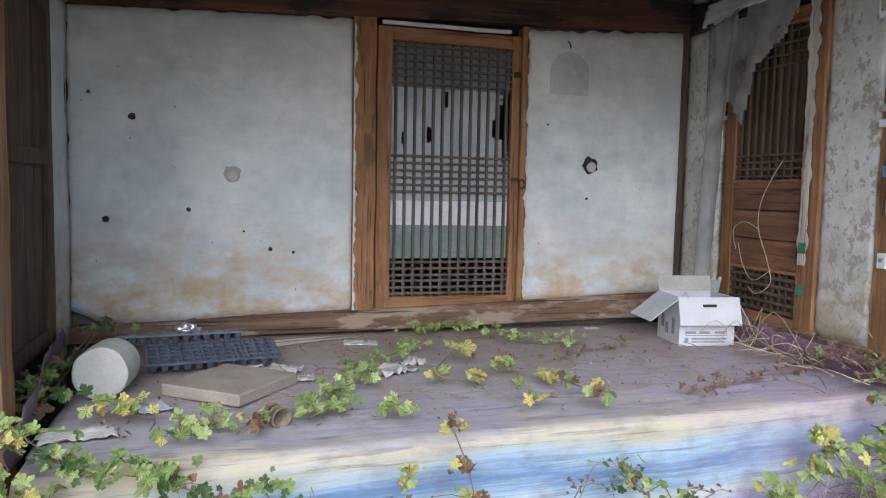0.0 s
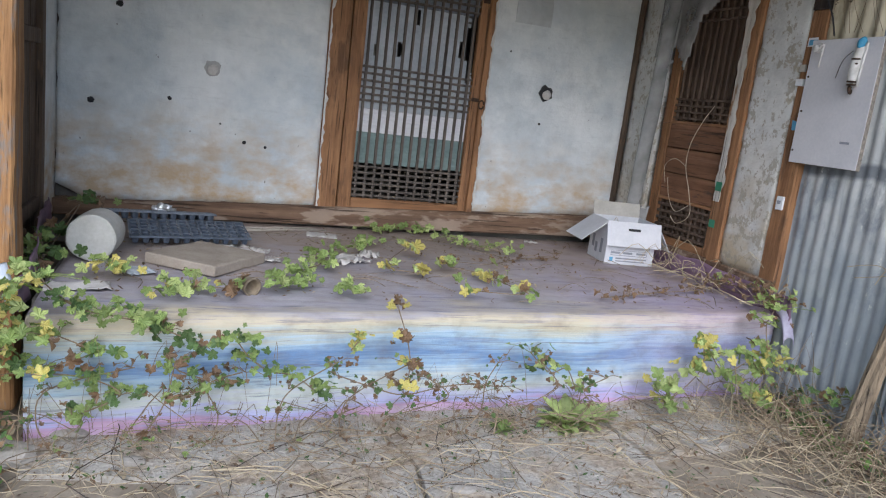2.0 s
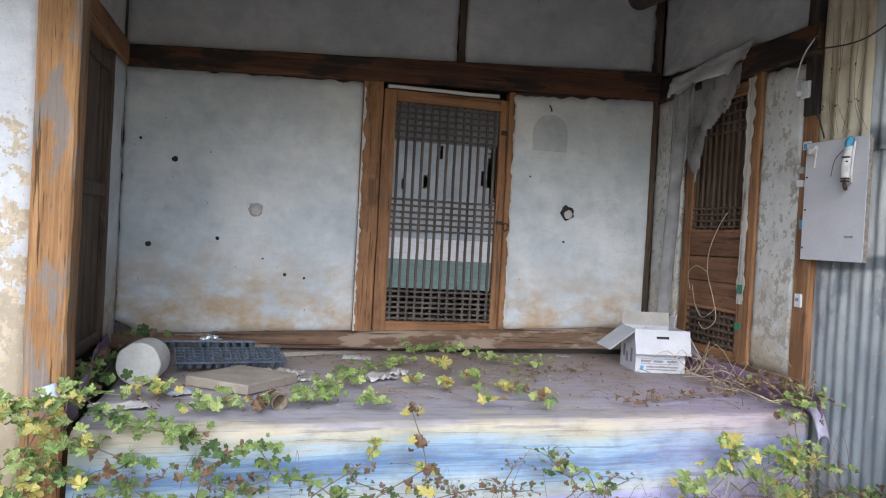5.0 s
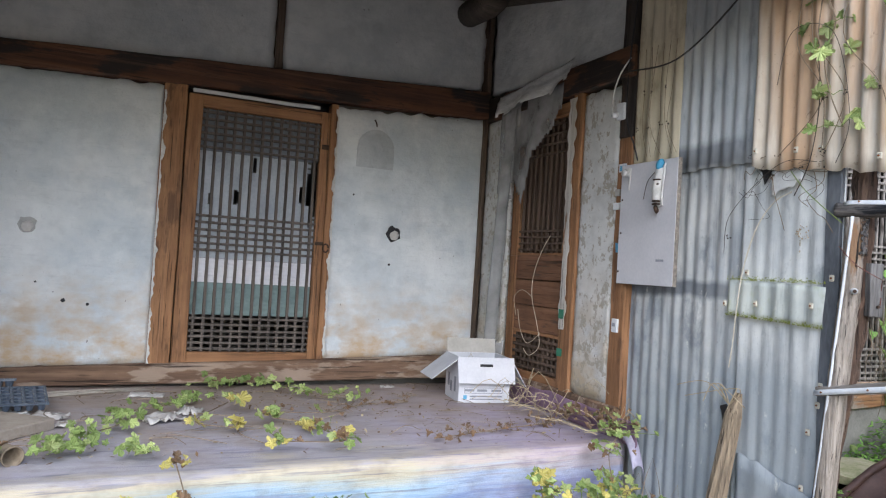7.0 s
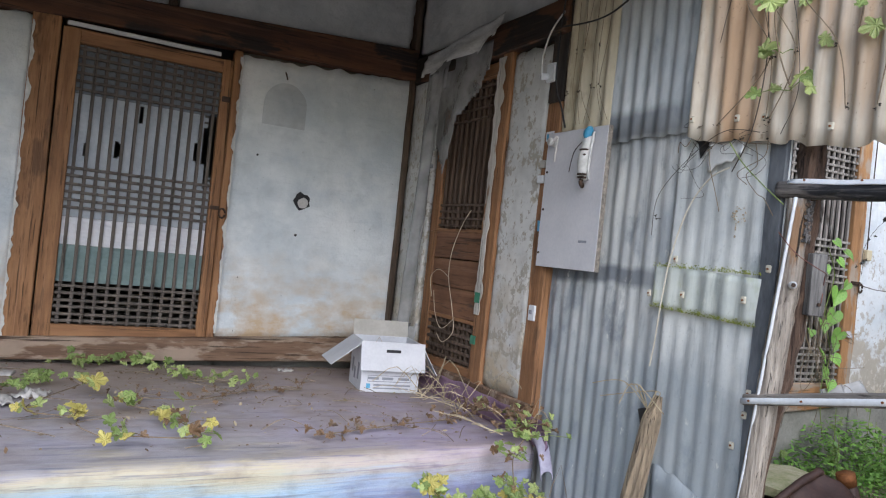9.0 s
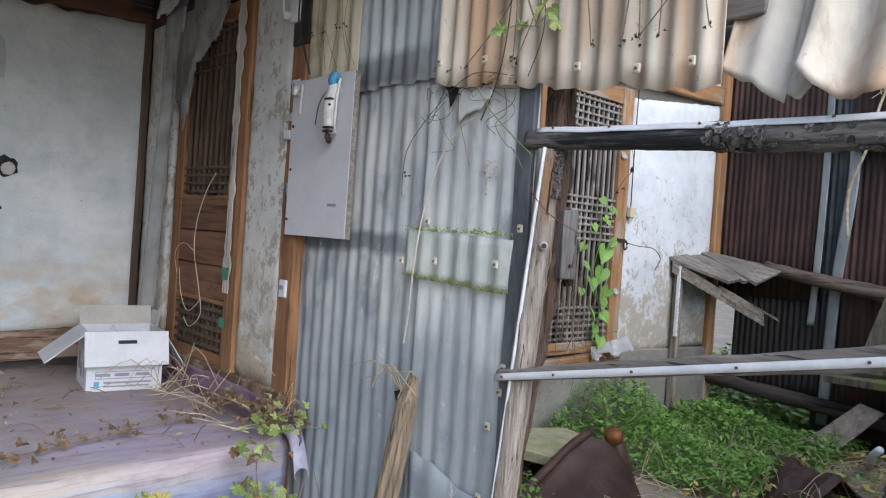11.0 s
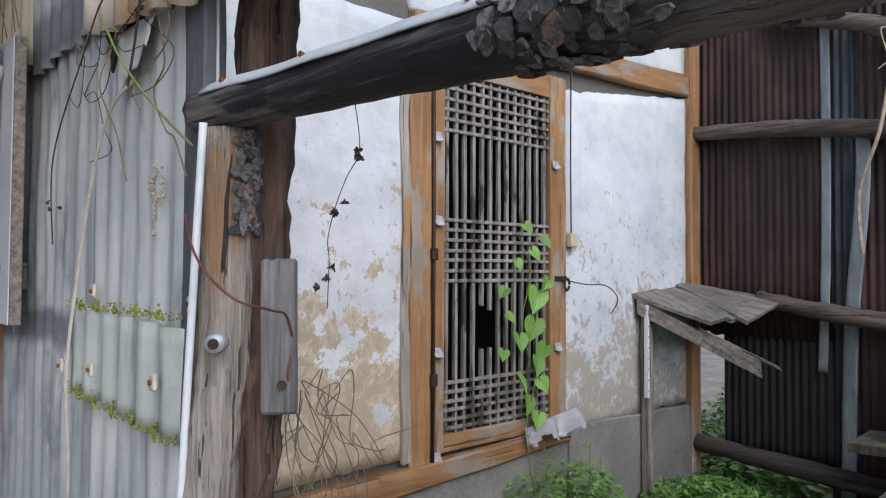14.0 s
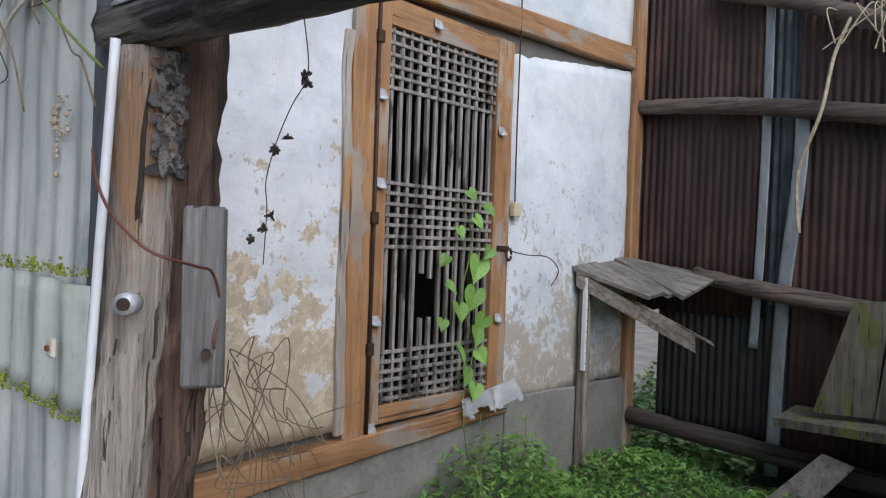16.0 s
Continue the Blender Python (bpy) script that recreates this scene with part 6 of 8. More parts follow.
for y, z in ((3.025, 1.85), (3.025, 1.66), (3.03, 1.44)):
    part("screw", tube([(3.001, y, z), (2.997, y, z)], 0.006, 8), M_IRON, mb)
part("cleat", box(3.031, 3.074, 2.72, 3.0, 1.45, 1.52, 0.003), M_GREY_Y, mb, "wooden cleat behind the board")
sw = thing("wall_switch", (3.05, 3.06, 1.10), "white plastic switch on the timber post", "switch")
part("plate", box(3.035, 3.05, 3.04, 3.095, 1.085, 1.165, 0.004), M_WHITE_STRIP, sw)
part("rocker", box(3.029, 3.035, 3.055, 3.08, 1.12, 1.14, 0.002), M_INK, sw)
outlet = thing("wall_outlet", (3.05, 3.10, 2.36), "white plastic outlet box with a cable plugged in", "outlet")
part("plate", box(3.025, 3.05, 3.07, 3.14, 2.33, 2.43, 0.005), M_WHITE_STRIP, outlet)
part("plug", tube([(3.025, 3.125, 2.36), (2.99, 3.13, 2.355)], 0.018, 10), M_WHITE_STRIP, outlet, "white plug", True)
part("cable", tube(bend([(2.99, 3.13, 2.36), (2.98, 3.12, 2.45), (2.99, 3.08, 2.58), (3.02, 3.02, 2.68)]), 0.005, 6), M_WIRE_WHITE, outlet, "white cable", True)
for y0, z0, z1, mat, lab in ((3.065, 1.53, 1.66, M_INK_BLUE, "blue and white paper notice on the post"), (3.06, 2.02, 2.07, M_INK_BLUE, "small blue label on the post")):
    st = thing("paper_notice", (3.045, y0, z0), lab, "notice")
    part("leaf", box(3.0455, 3.0485, y0 - 0.02, y0 + 0.05, z0, z1, 0), M_PAPER_WHITE, st)
    part("print", box(3.0435, 3.0455, y0 - 0.015, y0 + 0.04, z0 + (z1 - z0) * 0.15, z0 + (z1 - z0) * 0.75, 0), mat, st)
br = thing("breaker_block", (3.045, 3.09, 1.86), "small beige wall bracket on the post", "bracket")
part("block", box(3.025, 3.048, 3.07, 3.125, 1.80, 1.84, 0.003), M_WHITE_STRIP, br)
part("block", box(3.03, 3.048, 3.08, 3.12, 1.88, 1.92, 0.003), M_CARD_IN, br)
cables = thing("overhead_cable", (3.0, 3.0, 2.62), "black sagging cables tied to the corner post", "cable")
for pts in (((3.02, 3.04, 2.60), (2.98, 2.95, 2.9), (2.94, 2.85, 3.2)), ((3.02, 3.03, 2.60), (2.98, 2.6, 2.56), (2.95, 2.2, 2.72), (2.93, 1.9, 2.95), (2.9, 1.5, 3.3)), ((3.02, 3.04, 2.58), (2.98, 2.98, 2.3), (2.97, 2.9, 2.16), (2.99, 2.88, 2.06))):
    part("cable", tube(bend(pts), 0.0045, 6), M_BLACK, cables, "", True)
bracket_log = thing("rafter_end", (2.78, 4.35, 3.2), "dark round rafter end under the eaves", "rafter")
part("log", tube([(2.86, 4.82, 3.42), (2.80, 4.4, 3.36), (2.77, 4.2, 3.34)], [0.10, 0.11, 0.10], 16, None, 0.06), M_CEIL, bracket_log, "", True)
for x in (-0.7, 0.2, 1.1, 1.95):
    rf = thing("rafter", (x, 3.4, 3.0), "soot-dark round rafter under the eaves", "rafter", "porch rafters")
    part("log", tube([(x, 4.82, 3.47), (x + 0.02, 3.4, 3.11), (x + 0.03, 1.9, 2.735)], 0.055, 12, None, 0.08), M_CEIL, rf, "", True)

for fitting in (mb, sw, outlet, br, cables, *[o for o in bpy.data.objects if o.name.startswith("paper_notice")]):
    fitting.location.x += 0.04 if fitting is not mb else 0.055

# ---- wing yard: brown wall, logs, shelf, boards ----
def brown_mat():
    m, nt, b = blank("rust_brown_sheet", 0.62, 0.0)
    b.inputs["Specular IOR Level"].default_value = 0.35
    st = noise_tex(nt, 7.0, (1, 1, 0.12), 7.0)
    big = noise_tex(nt, 1.8, shift=2.0)
    col = ramp(nt, math_node(nt, "ADD", math_node(nt, "MULTIPLY", st, 0.5), math_node(nt, "MULTIPLY", big, 0.5)), [(0.34, (0.010, 0.0055, 0.005)), (0.50, (0.036, 0.017, 0.014)), (0.68, (0.105, 0.053, 0.040))])
    nt.links.new(col, b.inputs["Base Color"])
    bump(nt, b, noise_tex(nt, 50.0), 0.3)
    return m


M_BROWN = brown_mat()
# Shade over the yard's low end is put into this near-black colour.
M_SHADED_SHEET = plain("shaded_black_sheet", (0.006, 0.0055, 0.0055), (0.022, 0.018, 0.017), 6.0, 0.6, 0, 0.2)
M_GALV_DARK = plain("dark_galvanised_sheet", (0.03, 0.036, 0.04), (0.10, 0.115, 0.12), 7.0, 0.6, 0.2, 0.2, 40, (1, 1, 0.3))
M_GALV = plain("galvanised_strip", (0.17, 0.19, 0.195), (0.36, 0.38, 0.38), 7.0, 0.55, 0.3, 0.2, 40, (1, 1, 0.3))
for y0, y1, z0, z1, x, lab in ((2.99, 2.16, 1.12, 3.7, 7.0, "rust-brown corrugated iron sheet, upper"), (2.80, 2.10, 0.40, 1.20, 7.02, "brown corrugated iron sheet, lower, yard shade painted in as soot black"),
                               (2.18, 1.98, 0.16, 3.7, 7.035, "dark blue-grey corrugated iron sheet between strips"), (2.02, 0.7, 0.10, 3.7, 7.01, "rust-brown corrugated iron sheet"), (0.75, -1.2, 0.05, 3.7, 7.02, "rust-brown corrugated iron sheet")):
    cladding("iron_sheet", lab, corrugated(y0, y1, z0, z1, x, 0.045, 0.006, nz=8, thick=0.002, ragged_lo=0.03), M_GALV_DARK if "blue" in lab else M_SHADED_SHEET if "soot" in lab else M_BROWN, (x, (y0 + y1) / 2, z0), "brown iron sheets")
for pts, w, lab in (([(2.185, 3.2), (2.18, 2.3), (2.19, 1.5), (2.21, 0.95)], 0.05, "thin galvanised flashing strip"), ([(1.99, 2.30), (2.0, 1.9), (2.06, 1.2), (2.085, 0.25)], 0.075, "bent galvanised flashing strip")):
    fl = thing("flashing_strip", (6.98, pts[-1][0], pts[-1][1]), lab, "metal strip", "galvanised strips")
    cv = bend([(6.985, a, b) for a, b in pts], 8)
    part("strip", sheet(lambda u, v, cv=cv, w=w: ((6.985 + 0.006 * noise.noise(Vector((u * 8, v, 1))), cv[min(int(u * (len(cv) - 1)), len(cv) - 1)].y + w * (v - 0.5), cv[min(int(u * (len(cv) - 1)), len(cv) - 1)].z), (-1, 0, 0)), len(cv) - 1, 4, 0.003), M_GALV, fl, "", True)
M_LOG = wood("barked_pole", (0.065, 0.048, 0.038), (0.19, 0.145, 0.115), 1, None, 0.6, 0.95, 1.0)
M_LOG_DARK = wood("dark_pole", (0.03, 0.022, 0.018), (0.085, 0.065, 0.053), 1, None, 0.6, 0.95, 1.0)
for pts, r, lab, mt in (([(6.94, 2.97, 2.385), (6.92, 2.5, 2.35), (6.93, 2.1, 2.30), (6.93, 1.2, 2.16), (6.93, 0.0, 2.05)], (0.045, 0.055), "brown barked pole across the iron wall", M_LOG),
                        ([(6.94, 2.55, 1.355), (6.92, 2.2, 1.295), (6.93, 1.88, 1.25), (6.93, 1.3, 1.17)], (0.045, 0.055), "weathered pole across the iron wall", M_LOG),
                        ([(6.93, 3.0, 0.455), (6.92, 2.5, 0.42), (6.90, 1.9, 0.385), (6.88, 1.2, 0.33)], (0.055, 0.055), "dark pole near the ground", M_LOG_DARK),
                        ([(6.93, 2.5, 3.02), (6.92, 2.0, 2.86), (6.92, 1.55, 2.66), (6.9, 0.9, 2.45)], (0.045, 0.055), "sloping barked pole under the roof", M_LOG)):
    lg = thing("wall_pole", pts[1], lab, "pole", "poles on the iron wall")
    log_part("pole", lg, pts, r, mt, 12, 0.2)

shelf = thing("plank_shelf", (6.5, 2.75, 1.25), "sagging grey plank shelf on a post, broken at its front", "shelf")


def quad_plank(name, p00, p10, p11, p01, thick, mat, parent, seed=0.0, label=""):
    a, b, c, d = (Vector(p) for p in (p00, p10, p11, p01))
    nrm = (b - a).cross(d - a).normalized()
    if nrm.z < 0:
        nrm = -nrm
    return part(name, sheet(lambda u, v: ((a.lerp(b, u)).lerp(d.lerp(c, u), v) + nrm * 0.006 * noise.noise(Vector((u * 4, v * 4, seed))), nrm), 10, 4, thick), mat, parent, label)


quad_plank("plank", (6.24, 2.965, 1.372), (6.42, 2.58, 1.225), (6.60, 2.57, 1.25), (6.50, 2.965, 1.40), 0.022, M_GREY_Y, shelf, 1.0)
quad_plank("plank", (6.515, 2.965, 1.388), (6.615, 2.56, 1.231), (6.73, 2.48, 1.256), (6.71, 2.965, 1.406), 0.022, M_GREY_Y, shelf, 2.0)
quad_plank("plank", (6.73, 2.965, 1.422), (6.62, 2.47, 1.225), (6.94, 2.40, 1.34), (6.90, 2.965, 1.43), 0.022, M_GREY_Y, shelf, 3.0)
quad_plank("bearer", (6.26, 2.94, 1.355), (6.62, 2.40, 1.02), (6.64, 2.40, 0.93), (6.26, 2.94, 1.27), 0.03, M_GREY_X, shelf, 4.0, "broken sloping bearer board")
quad_plank("splinter", (6.44, 2.66, 1.20), (6.72, 2.34, 0.99), (6.74, 2.33, 0.965), (6.45, 2.66, 1.17), 0.012, M_GREY_X, shelf, 5.0)
part("leg", box(6.295, 6.345, 2.885, 2.94, 0.1, 1.345, 0.006, None, 0.006, 12), M_GREY_UP, shelf, "grey wooden shelf post")
part("metal_strip", box(6.275, 6.294, 2.88, 2.905, 0.80, 1.32, 0.002), M_WHITE_STRIP, shelf, "white perforated metal strip")
for k in range(8):
    part("strip_hole", tube([(6.2845, 2.8802, 0.84 + 0.06 * k), (6.2845, 2.8785, 0.84 + 0.06 * k)], 0.004, 6), M_IRON, shelf)

M_MOSSWOOD = wood("mossy_grey_board", (0.07, 0.062, 0.046), (0.20, 0.175, 0.13), 2, (0.14, 0.15, 0.04), 0.53, 0.95, 0.8)
brd = thing("mossy_board", (6.7, 1.75, 0.78), "broken grey boards with yellow-green moss", "board")
quad_plank("board", (6.70, 1.81, 0.705), (6.70, 1.645, 1.27), (6.76, 1.50, 1.28), (6.76, 1.55, 0.71), 0.025, M_MOSSWOOD, brd, 1.0)
quad_plank("board", (6.75, 1.545, 0.71), (6.75, 1.49, 1.17), (6.80, 1.22, 1.20), (6.80, 1.25, 0.72), 0.025, M_MOSSWOOD, brd, 2.0)
ledge = thing("rotten_plank", (6.7, 1.6, 0.65), "rotten grey plank under the mossy boards", "board")
quad_plank("plank", (6.62, 1.97, 0.635), (6.92, 1.95, 0.66), (6.92, 0.9, 0.69), (6.60, 0.95, 0.665), 0.045, M_MOSSWOOD, ledge, 3.0)
part("prop", box(6.72, 6.79, 1.0, 1.08, 0.1, 0.665, 0.004), M_GREY_UP, ledge, "wooden prop")
plank_l = thing("fallen_plank", (6.6, 1.8, 0.2), "grey plank leaning by the iron wall", "board", "fallen planks")
quad_plank("plank", (6.35, 2.08, 0.13), (6.70, 1.76, 0.50), (6.74, 1.62, 0.455), (6.40, 1.90, 0.08), 0.03, M_GREY_X, plank_l, 4.0)
pipe_w = thing("white_pipe", (6.3, 1.5, 0.2), "short white plastic pipe end", "pipe")
part("tube", tube([(6.1, 1.46, 0.36), (6.2, 1.52, 0.30), (6.42, 1.60, 0.16)], 0.022, 10), M_WHITE_STRIP, pipe_w, "", True)
rust = plain("dark_rusty_tin", (0.028, 0.015, 0.012), (0.08, 0.042, 0.032), 6.0, 0.6, 0.2)


def bent_tin(name, c, sx, sy, turn, h, seed, label):
    t = thing(name, c, label, "scrap metal", "rusty tin pieces")
    m = pose(*c, 0, 0, turn)
    part("sheet", sheet(lambda u, v: (m @ Vector(((u - 0.5) * sx, (v - 0.5) * sy, h * (1 - abs(u - 0.45) * 2) + 0.05 * noise.noise(Vector((u * 4, v * 4, seed))))), (0, 0, 1)), 14, 10, 0.004), rust, t, "", False)


def tin_heap():
    t = thing("rusty_tin", (4.35, 2.1, 0.1), "folded dark rusty tin sheet with a rolled lip", "scrap metal", "rusty tin pieces")
    ridge = bend([(3.86, 2.30, 0.20), (4.08, 2.32, 0.30), (4.28, 2.31, 0.41), (4.43, 2.30, 0.47)], 6)
    foot = bend([(4.02, 1.80, 0.07), (4.24, 1.83, 0.06), (4.45, 1.93, 0.08), (4.66, 2.08, 0.09)], 6)

    def at(p, u):
        k = u * (len(p) - 1)
        i = min(int(k), len(p) - 2)
        return p[i].lerp(p[i + 1], k - i)

    part("sheet", sheet(lambda u, v: (at(foot, u).lerp(at(ridge, u), v) + Vector((0, 0, 0.07 * math.sin(v * 3.14) * (0.4 + u) + 0.03 * noise.noise(Vector((u * 4, v * 3, 1))))), (0, -0.5, 0.85)), 26, 16, 0.004), rust, t, "", True)
    part("rolled_lip", tube([p + Vector((0, 0.005, 0.006)) for p in ridge], 0.022, 10, None, 0.2), rust, t, "", True)
    part("side_fold", sheet(lambda u, v: (ridge[-1].lerp(foot[-1], u) + Vector((0.07 * v * (1 - 0.4 * u), 0.10 * v, -0.20 * v * (1 - u) - 0.03 * u + 0.02 * noise.noise(Vector((u * 5, v * 5, 4))))), (0.7, -0.3, 0.6)), 14, 8, 0.004), rust, t, "", True)


tin_heap()


def mossy_slab():
    t = thing("stone_slab", (4.42, 2.48, 0.33), "flat moss-covered stone slab on added dark stones", "slab")
    pts = [(4.20, 2.78), (4.42, 2.80), (4.70, 2.66), (4.68, 2.44), (4.53, 2.24), (4.36, 2.28), (4.18, 2.36), (4.12, 2.58)]
    bm = bmesh.new()
    c_hi, c_lo = bm.verts.new((4.42, 2.5, 0.402)), bm.verts.new((4.42, 2.5, 0.33))
    hi = [bm.verts.new((x, y, 0.385 + 0.02 * noise.noise(Vector((x * 5, y * 5, 0))))) for x, y in pts]
    lo = [bm.verts.new((x + 0.02 * (4.42 - x), y + 0.02 * (2.5 - y), 0.335)) for x, y in pts]
    for k in range(len(pts)):
        n = (k + 1) % len(pts)
        bm.faces.new((c_hi, hi[k], hi[n]))
        bm.faces.new((c_lo, lo[n], lo[k]))
        bm.faces.new((hi[k], lo[k], lo[n], hi[n]))
    part("slab", bm, plain("mossy_stone", (0.20, 0.22, 0.09), (0.42, 0.38, 0.27), 9.0, 0.95, 0, 0.8), t)
    # Added stones fill the slab's shaded void; their dark colour carries that shade.
    for k, (x, y, r) in enumerate(((4.22, 2.62, 0.12), (4.55, 2.62, 0.12), (4.45, 2.36, 0.11))):
        b2 = bmesh.new()
        bmesh.ops.create_icosphere(b2, subdivisions=2, radius=r)
        for v in b2.verts:
            v.co = v.co * (1 + 0.3 * noise.noise(v.co * 9 + Vector((k, 0, 0)))) + Vector((x, y, 0.22))
        part("prop_stone", b2, plain("void_dark_rubble", (0.05, 0.043, 0.035), (0.13, 0.11, 0.09), 9.0, 0.95, 0, 0.8) if k == 0 else bpy.data.materials["void_dark_rubble"], t)


mossy_slab()
bent_tin("rusty_tin", (5.52, 1.60, 0.12), 0.6, 0.4, -25, 0.20, 2.0, "dark rusty tin sheet on the ground")
pp = thing("rusty_pipe", (5.0, 2.5, 0.1), "rusty clay-brown pipe leaning in the weeds", "pipe")
part("tube", tube([(4.97, 2.36, 0.03), (4.88, 2.38, 0.22), (4.81, 2.40, 0.37)], [0.045, 0.043, 0.043], 14, None, 0.08), rust, pp, "", True)
part("collar", tube([(4.815, 2.398, 0.355), (4.795, 2.403, 0.415)], 0.049, 14), M_NAIL, pp, "", True)
drape("polythene_scrap", "grey torn polythene lying on the wing sill", (5.26, 2.93, 0.76), (0.36, -0.02, 0.06), (-0.04, -0.08, -0.15), 22, 18, 0.09, 3.0, lambda u, v: v > 0.6 + 0.9 * noise.noise(Vector((u * 6, 0, 8))))

# broken roof sheets over the gate
def broken_sheet(y0, y1, edge, x, wave, curl, seed):
    """A piece of roof sheet with broad waves, snapped along edge(u) and curling outward at its foot."""
    def fn(u, v):
        y = y0 + (y1 - y0) * u
        lo = edge(u) + 0.012 * noise.noise(Vector((y * 30, seed, 0)))
        z = lo + (2.20 - lo) * v
        xx = x + wave * math.sin(6.283 * u * abs(y1 - y0) / 0.15 + seed) - curl * (1 - v) ** 3 + 0.10 * v + 0.008 * noise.noise(Vector((y * 8, z * 8, seed)))
        return (xx, y, z), (-1, 0, -0.2)

    t = thing("broken_sheet", (x, y0, edge(0)), "broken pale corrugated sheet curling down from the roof edge", "corrugated sheet", "broken roof sheets")
    part("corrugation", sheet(fn, 36, 16, 0.005), M_SHEET_C, t, "", True)
    return t


broken_sheet(1.085, 0.90, lambda u: 1.885 - 0.11 * u + (0.03 if u > 0.9 else 0), 3.13, 0.012, 0.02, 0.5)
broken_sheet(0.905, 0.845, lambda u: 1.80 - 0.02 * math.sin(u * 3.1), 3.10, 0.010, 0.015, 2.0)
last_big = broken_sheet(0.868, 0.672, lambda u: 1.84 - 0.078 * math.sin(min(1.0, u * 1.5) * 1.57) + 0.03 * max(0, u - 0.6), 3.09, 0.020, 0.05, 4.0)
broken_sheet(0.675, 0.50, lambda u: 1.80 - 0.025 * math.sin(u * 4), 3.11, 0.010, 0.02, 1.0)
washer(last_big, 0.56, 1.825, 3.095)
roof_beam = thing("roof_beam", (3.28, 0.8, 1.92), "dark charred roof beam behind the broken sheets", "beam")
log_part("log", roof_beam, [(3.30, 1.7, 2.06), (3.30, 1.0, 1.98), (3.30, 0.3, 1.90)], (0.06, 0.06), M_CHAR_Y, 12, 0.2)


# ---- cracked concrete apron in front of the porch ----
def apron():
    rng = random.Random(5)
    slabs = [[(-0.75, 2.68), (0.62, 2.78), (0.70, 2.28), (-0.2, 2.25), (-0.7, 2.36)], [(0.63, 2.78), (1.75, 2.86), (1.80, 2.2), (0.72, 2.26)], [(1.77, 2.86), (3.0, 2.93), (2.85, 2.35), (1.82, 2.2)],
             [(-0.2, 2.235), (0.70, 2.26), (0.66, 1.75), (0.0, 1.7)], [(0.715, 2.245), (1.80, 2.185), (1.7, 1.6), (0.68, 1.72)]]
    mat, nt, b = blank("weathered_concrete", 0.95)
    grit = noise_tex(nt, 70.0, detail=8.0)
    con = ramp(nt, math_node(nt, "ADD", math_node(nt, "MULTIPLY", noise_tex(nt, 4.0), 0.5), math_node(nt, "MULTIPLY", grit, 0.5)), [(0.36, (0.27, 0.255, 0.225)), (0.62, (0.60, 0.565, 0.51))])
    soil = ramp(nt, noise_tex(nt, 30.0, shift=3.0), [(0.35, (0.27, 0.215, 0.16)), (0.65, (0.54, 0.46, 0.365))])
    col = mix(nt, fac(nt, noise_tex(nt, 3.2, detail=9.0, shift=6.0), 0.46, 0.58), con, soil)
    nt.links.new(col, b.inputs["Base Color"])
    bump(nt, b, math_node(nt, "ADD", grit, noise_tex(nt, 12.0)), 0.9, 0.012)
    ap = thing("concrete_apron", (1.0, 2.4, 0), "cracked, dusty concrete apron before the porch", kind="structure")
    for k, pts in enumerate(slabs):
        bm = bmesh.new()
        poly = []
        for a, b in zip(pts, pts[1:] + pts[:1]):
            for i in range(8):
                t = i / 8
                x, y = a[0] + (b[0] - a[0]) * t, a[1] + (b[1] - a[1]) * t
                n = noise.noise(Vector((x * 5, y * 5, 0))) * 0.03
                poly.append((x + n, y + n))
        top = [bm.verts.new((x, y, 0.018 + 0.004 * k % 0.009)) for x, y in poly]
        f = bm.faces.new(top)
        ex = bmesh.ops.extrude_face_region(bm, geom=[f])
        bmesh.ops.translate(bm, verts=[v for v in ex["geom"] if isinstance(v, bmesh.types.BMVert)], vec=(0, 0, -0.08))
        part("slab", bm, mat, ap)


apron()
M_STONE = plain("field_stone", (0.22, 0.20, 0.17), (0.42, 0.39, 0.35), 8.0, 0.95, 0, 0.8)


def stone(x, y, z, r, seed):
    t = thing("stone", (x, y, z), "small grey-brown stone half sunk in the soil", "stone", "stones by the porch")
    bm = bmesh.new()
    bmesh.ops.create_icosphere(bm, subdivisions=2, radius=r)
    for v in bm.verts:
        v.co = Vector((v.co.x * 1.3, v.co.y, v.co.z * 0.42)) * (1 + 0.55 * noise.noise(v.co * 9 + Vector((seed, 0, 0)))) + Vector((x, y, z + r * 0.25))
    part("rock", bm, M_STONE, t)


rs = random.Random(21)
for k in range(4):
    stone(rs.uniform(-1.0, 2.9), rs.uniform(1.9, 2.6), 0.015, rs.uniform(0.02, 0.05), k)
for k in range(6):
    stone(rs.uniform(-1.0, -0.6), rs.uniform(2.45, 2.75), 0.01, rs.uniform(0.04, 0.09), k + 40)


# ---- plants ----
def leaf_mat(name, c1, c2, trans=0.25):
    m, nt, b = blank(name, 0.55)
    col = ramp(nt, noise_tex(nt, 22.0), [(0.35, c1), (0.65, c2)])
    col = vary(nt, col, 0.5)
    nt.links.new(col, b.inputs["Base Color"])
    tr = nt.nodes.new("ShaderNodeBsdfTranslucent")
    nt.links.new(col, tr.inputs["Color"])
    mx = nt.nodes.new("ShaderNodeMixShader")
    mx.inputs[0].default_value = trans
    nt.links.new(b.outputs[0], mx.inputs[1])
    nt.links.new(tr.outputs[0], mx.inputs[2])
    nt.links.new(mx.outputs[0], nt.nodes["Material Output"].inputs["Surface"])
    return m


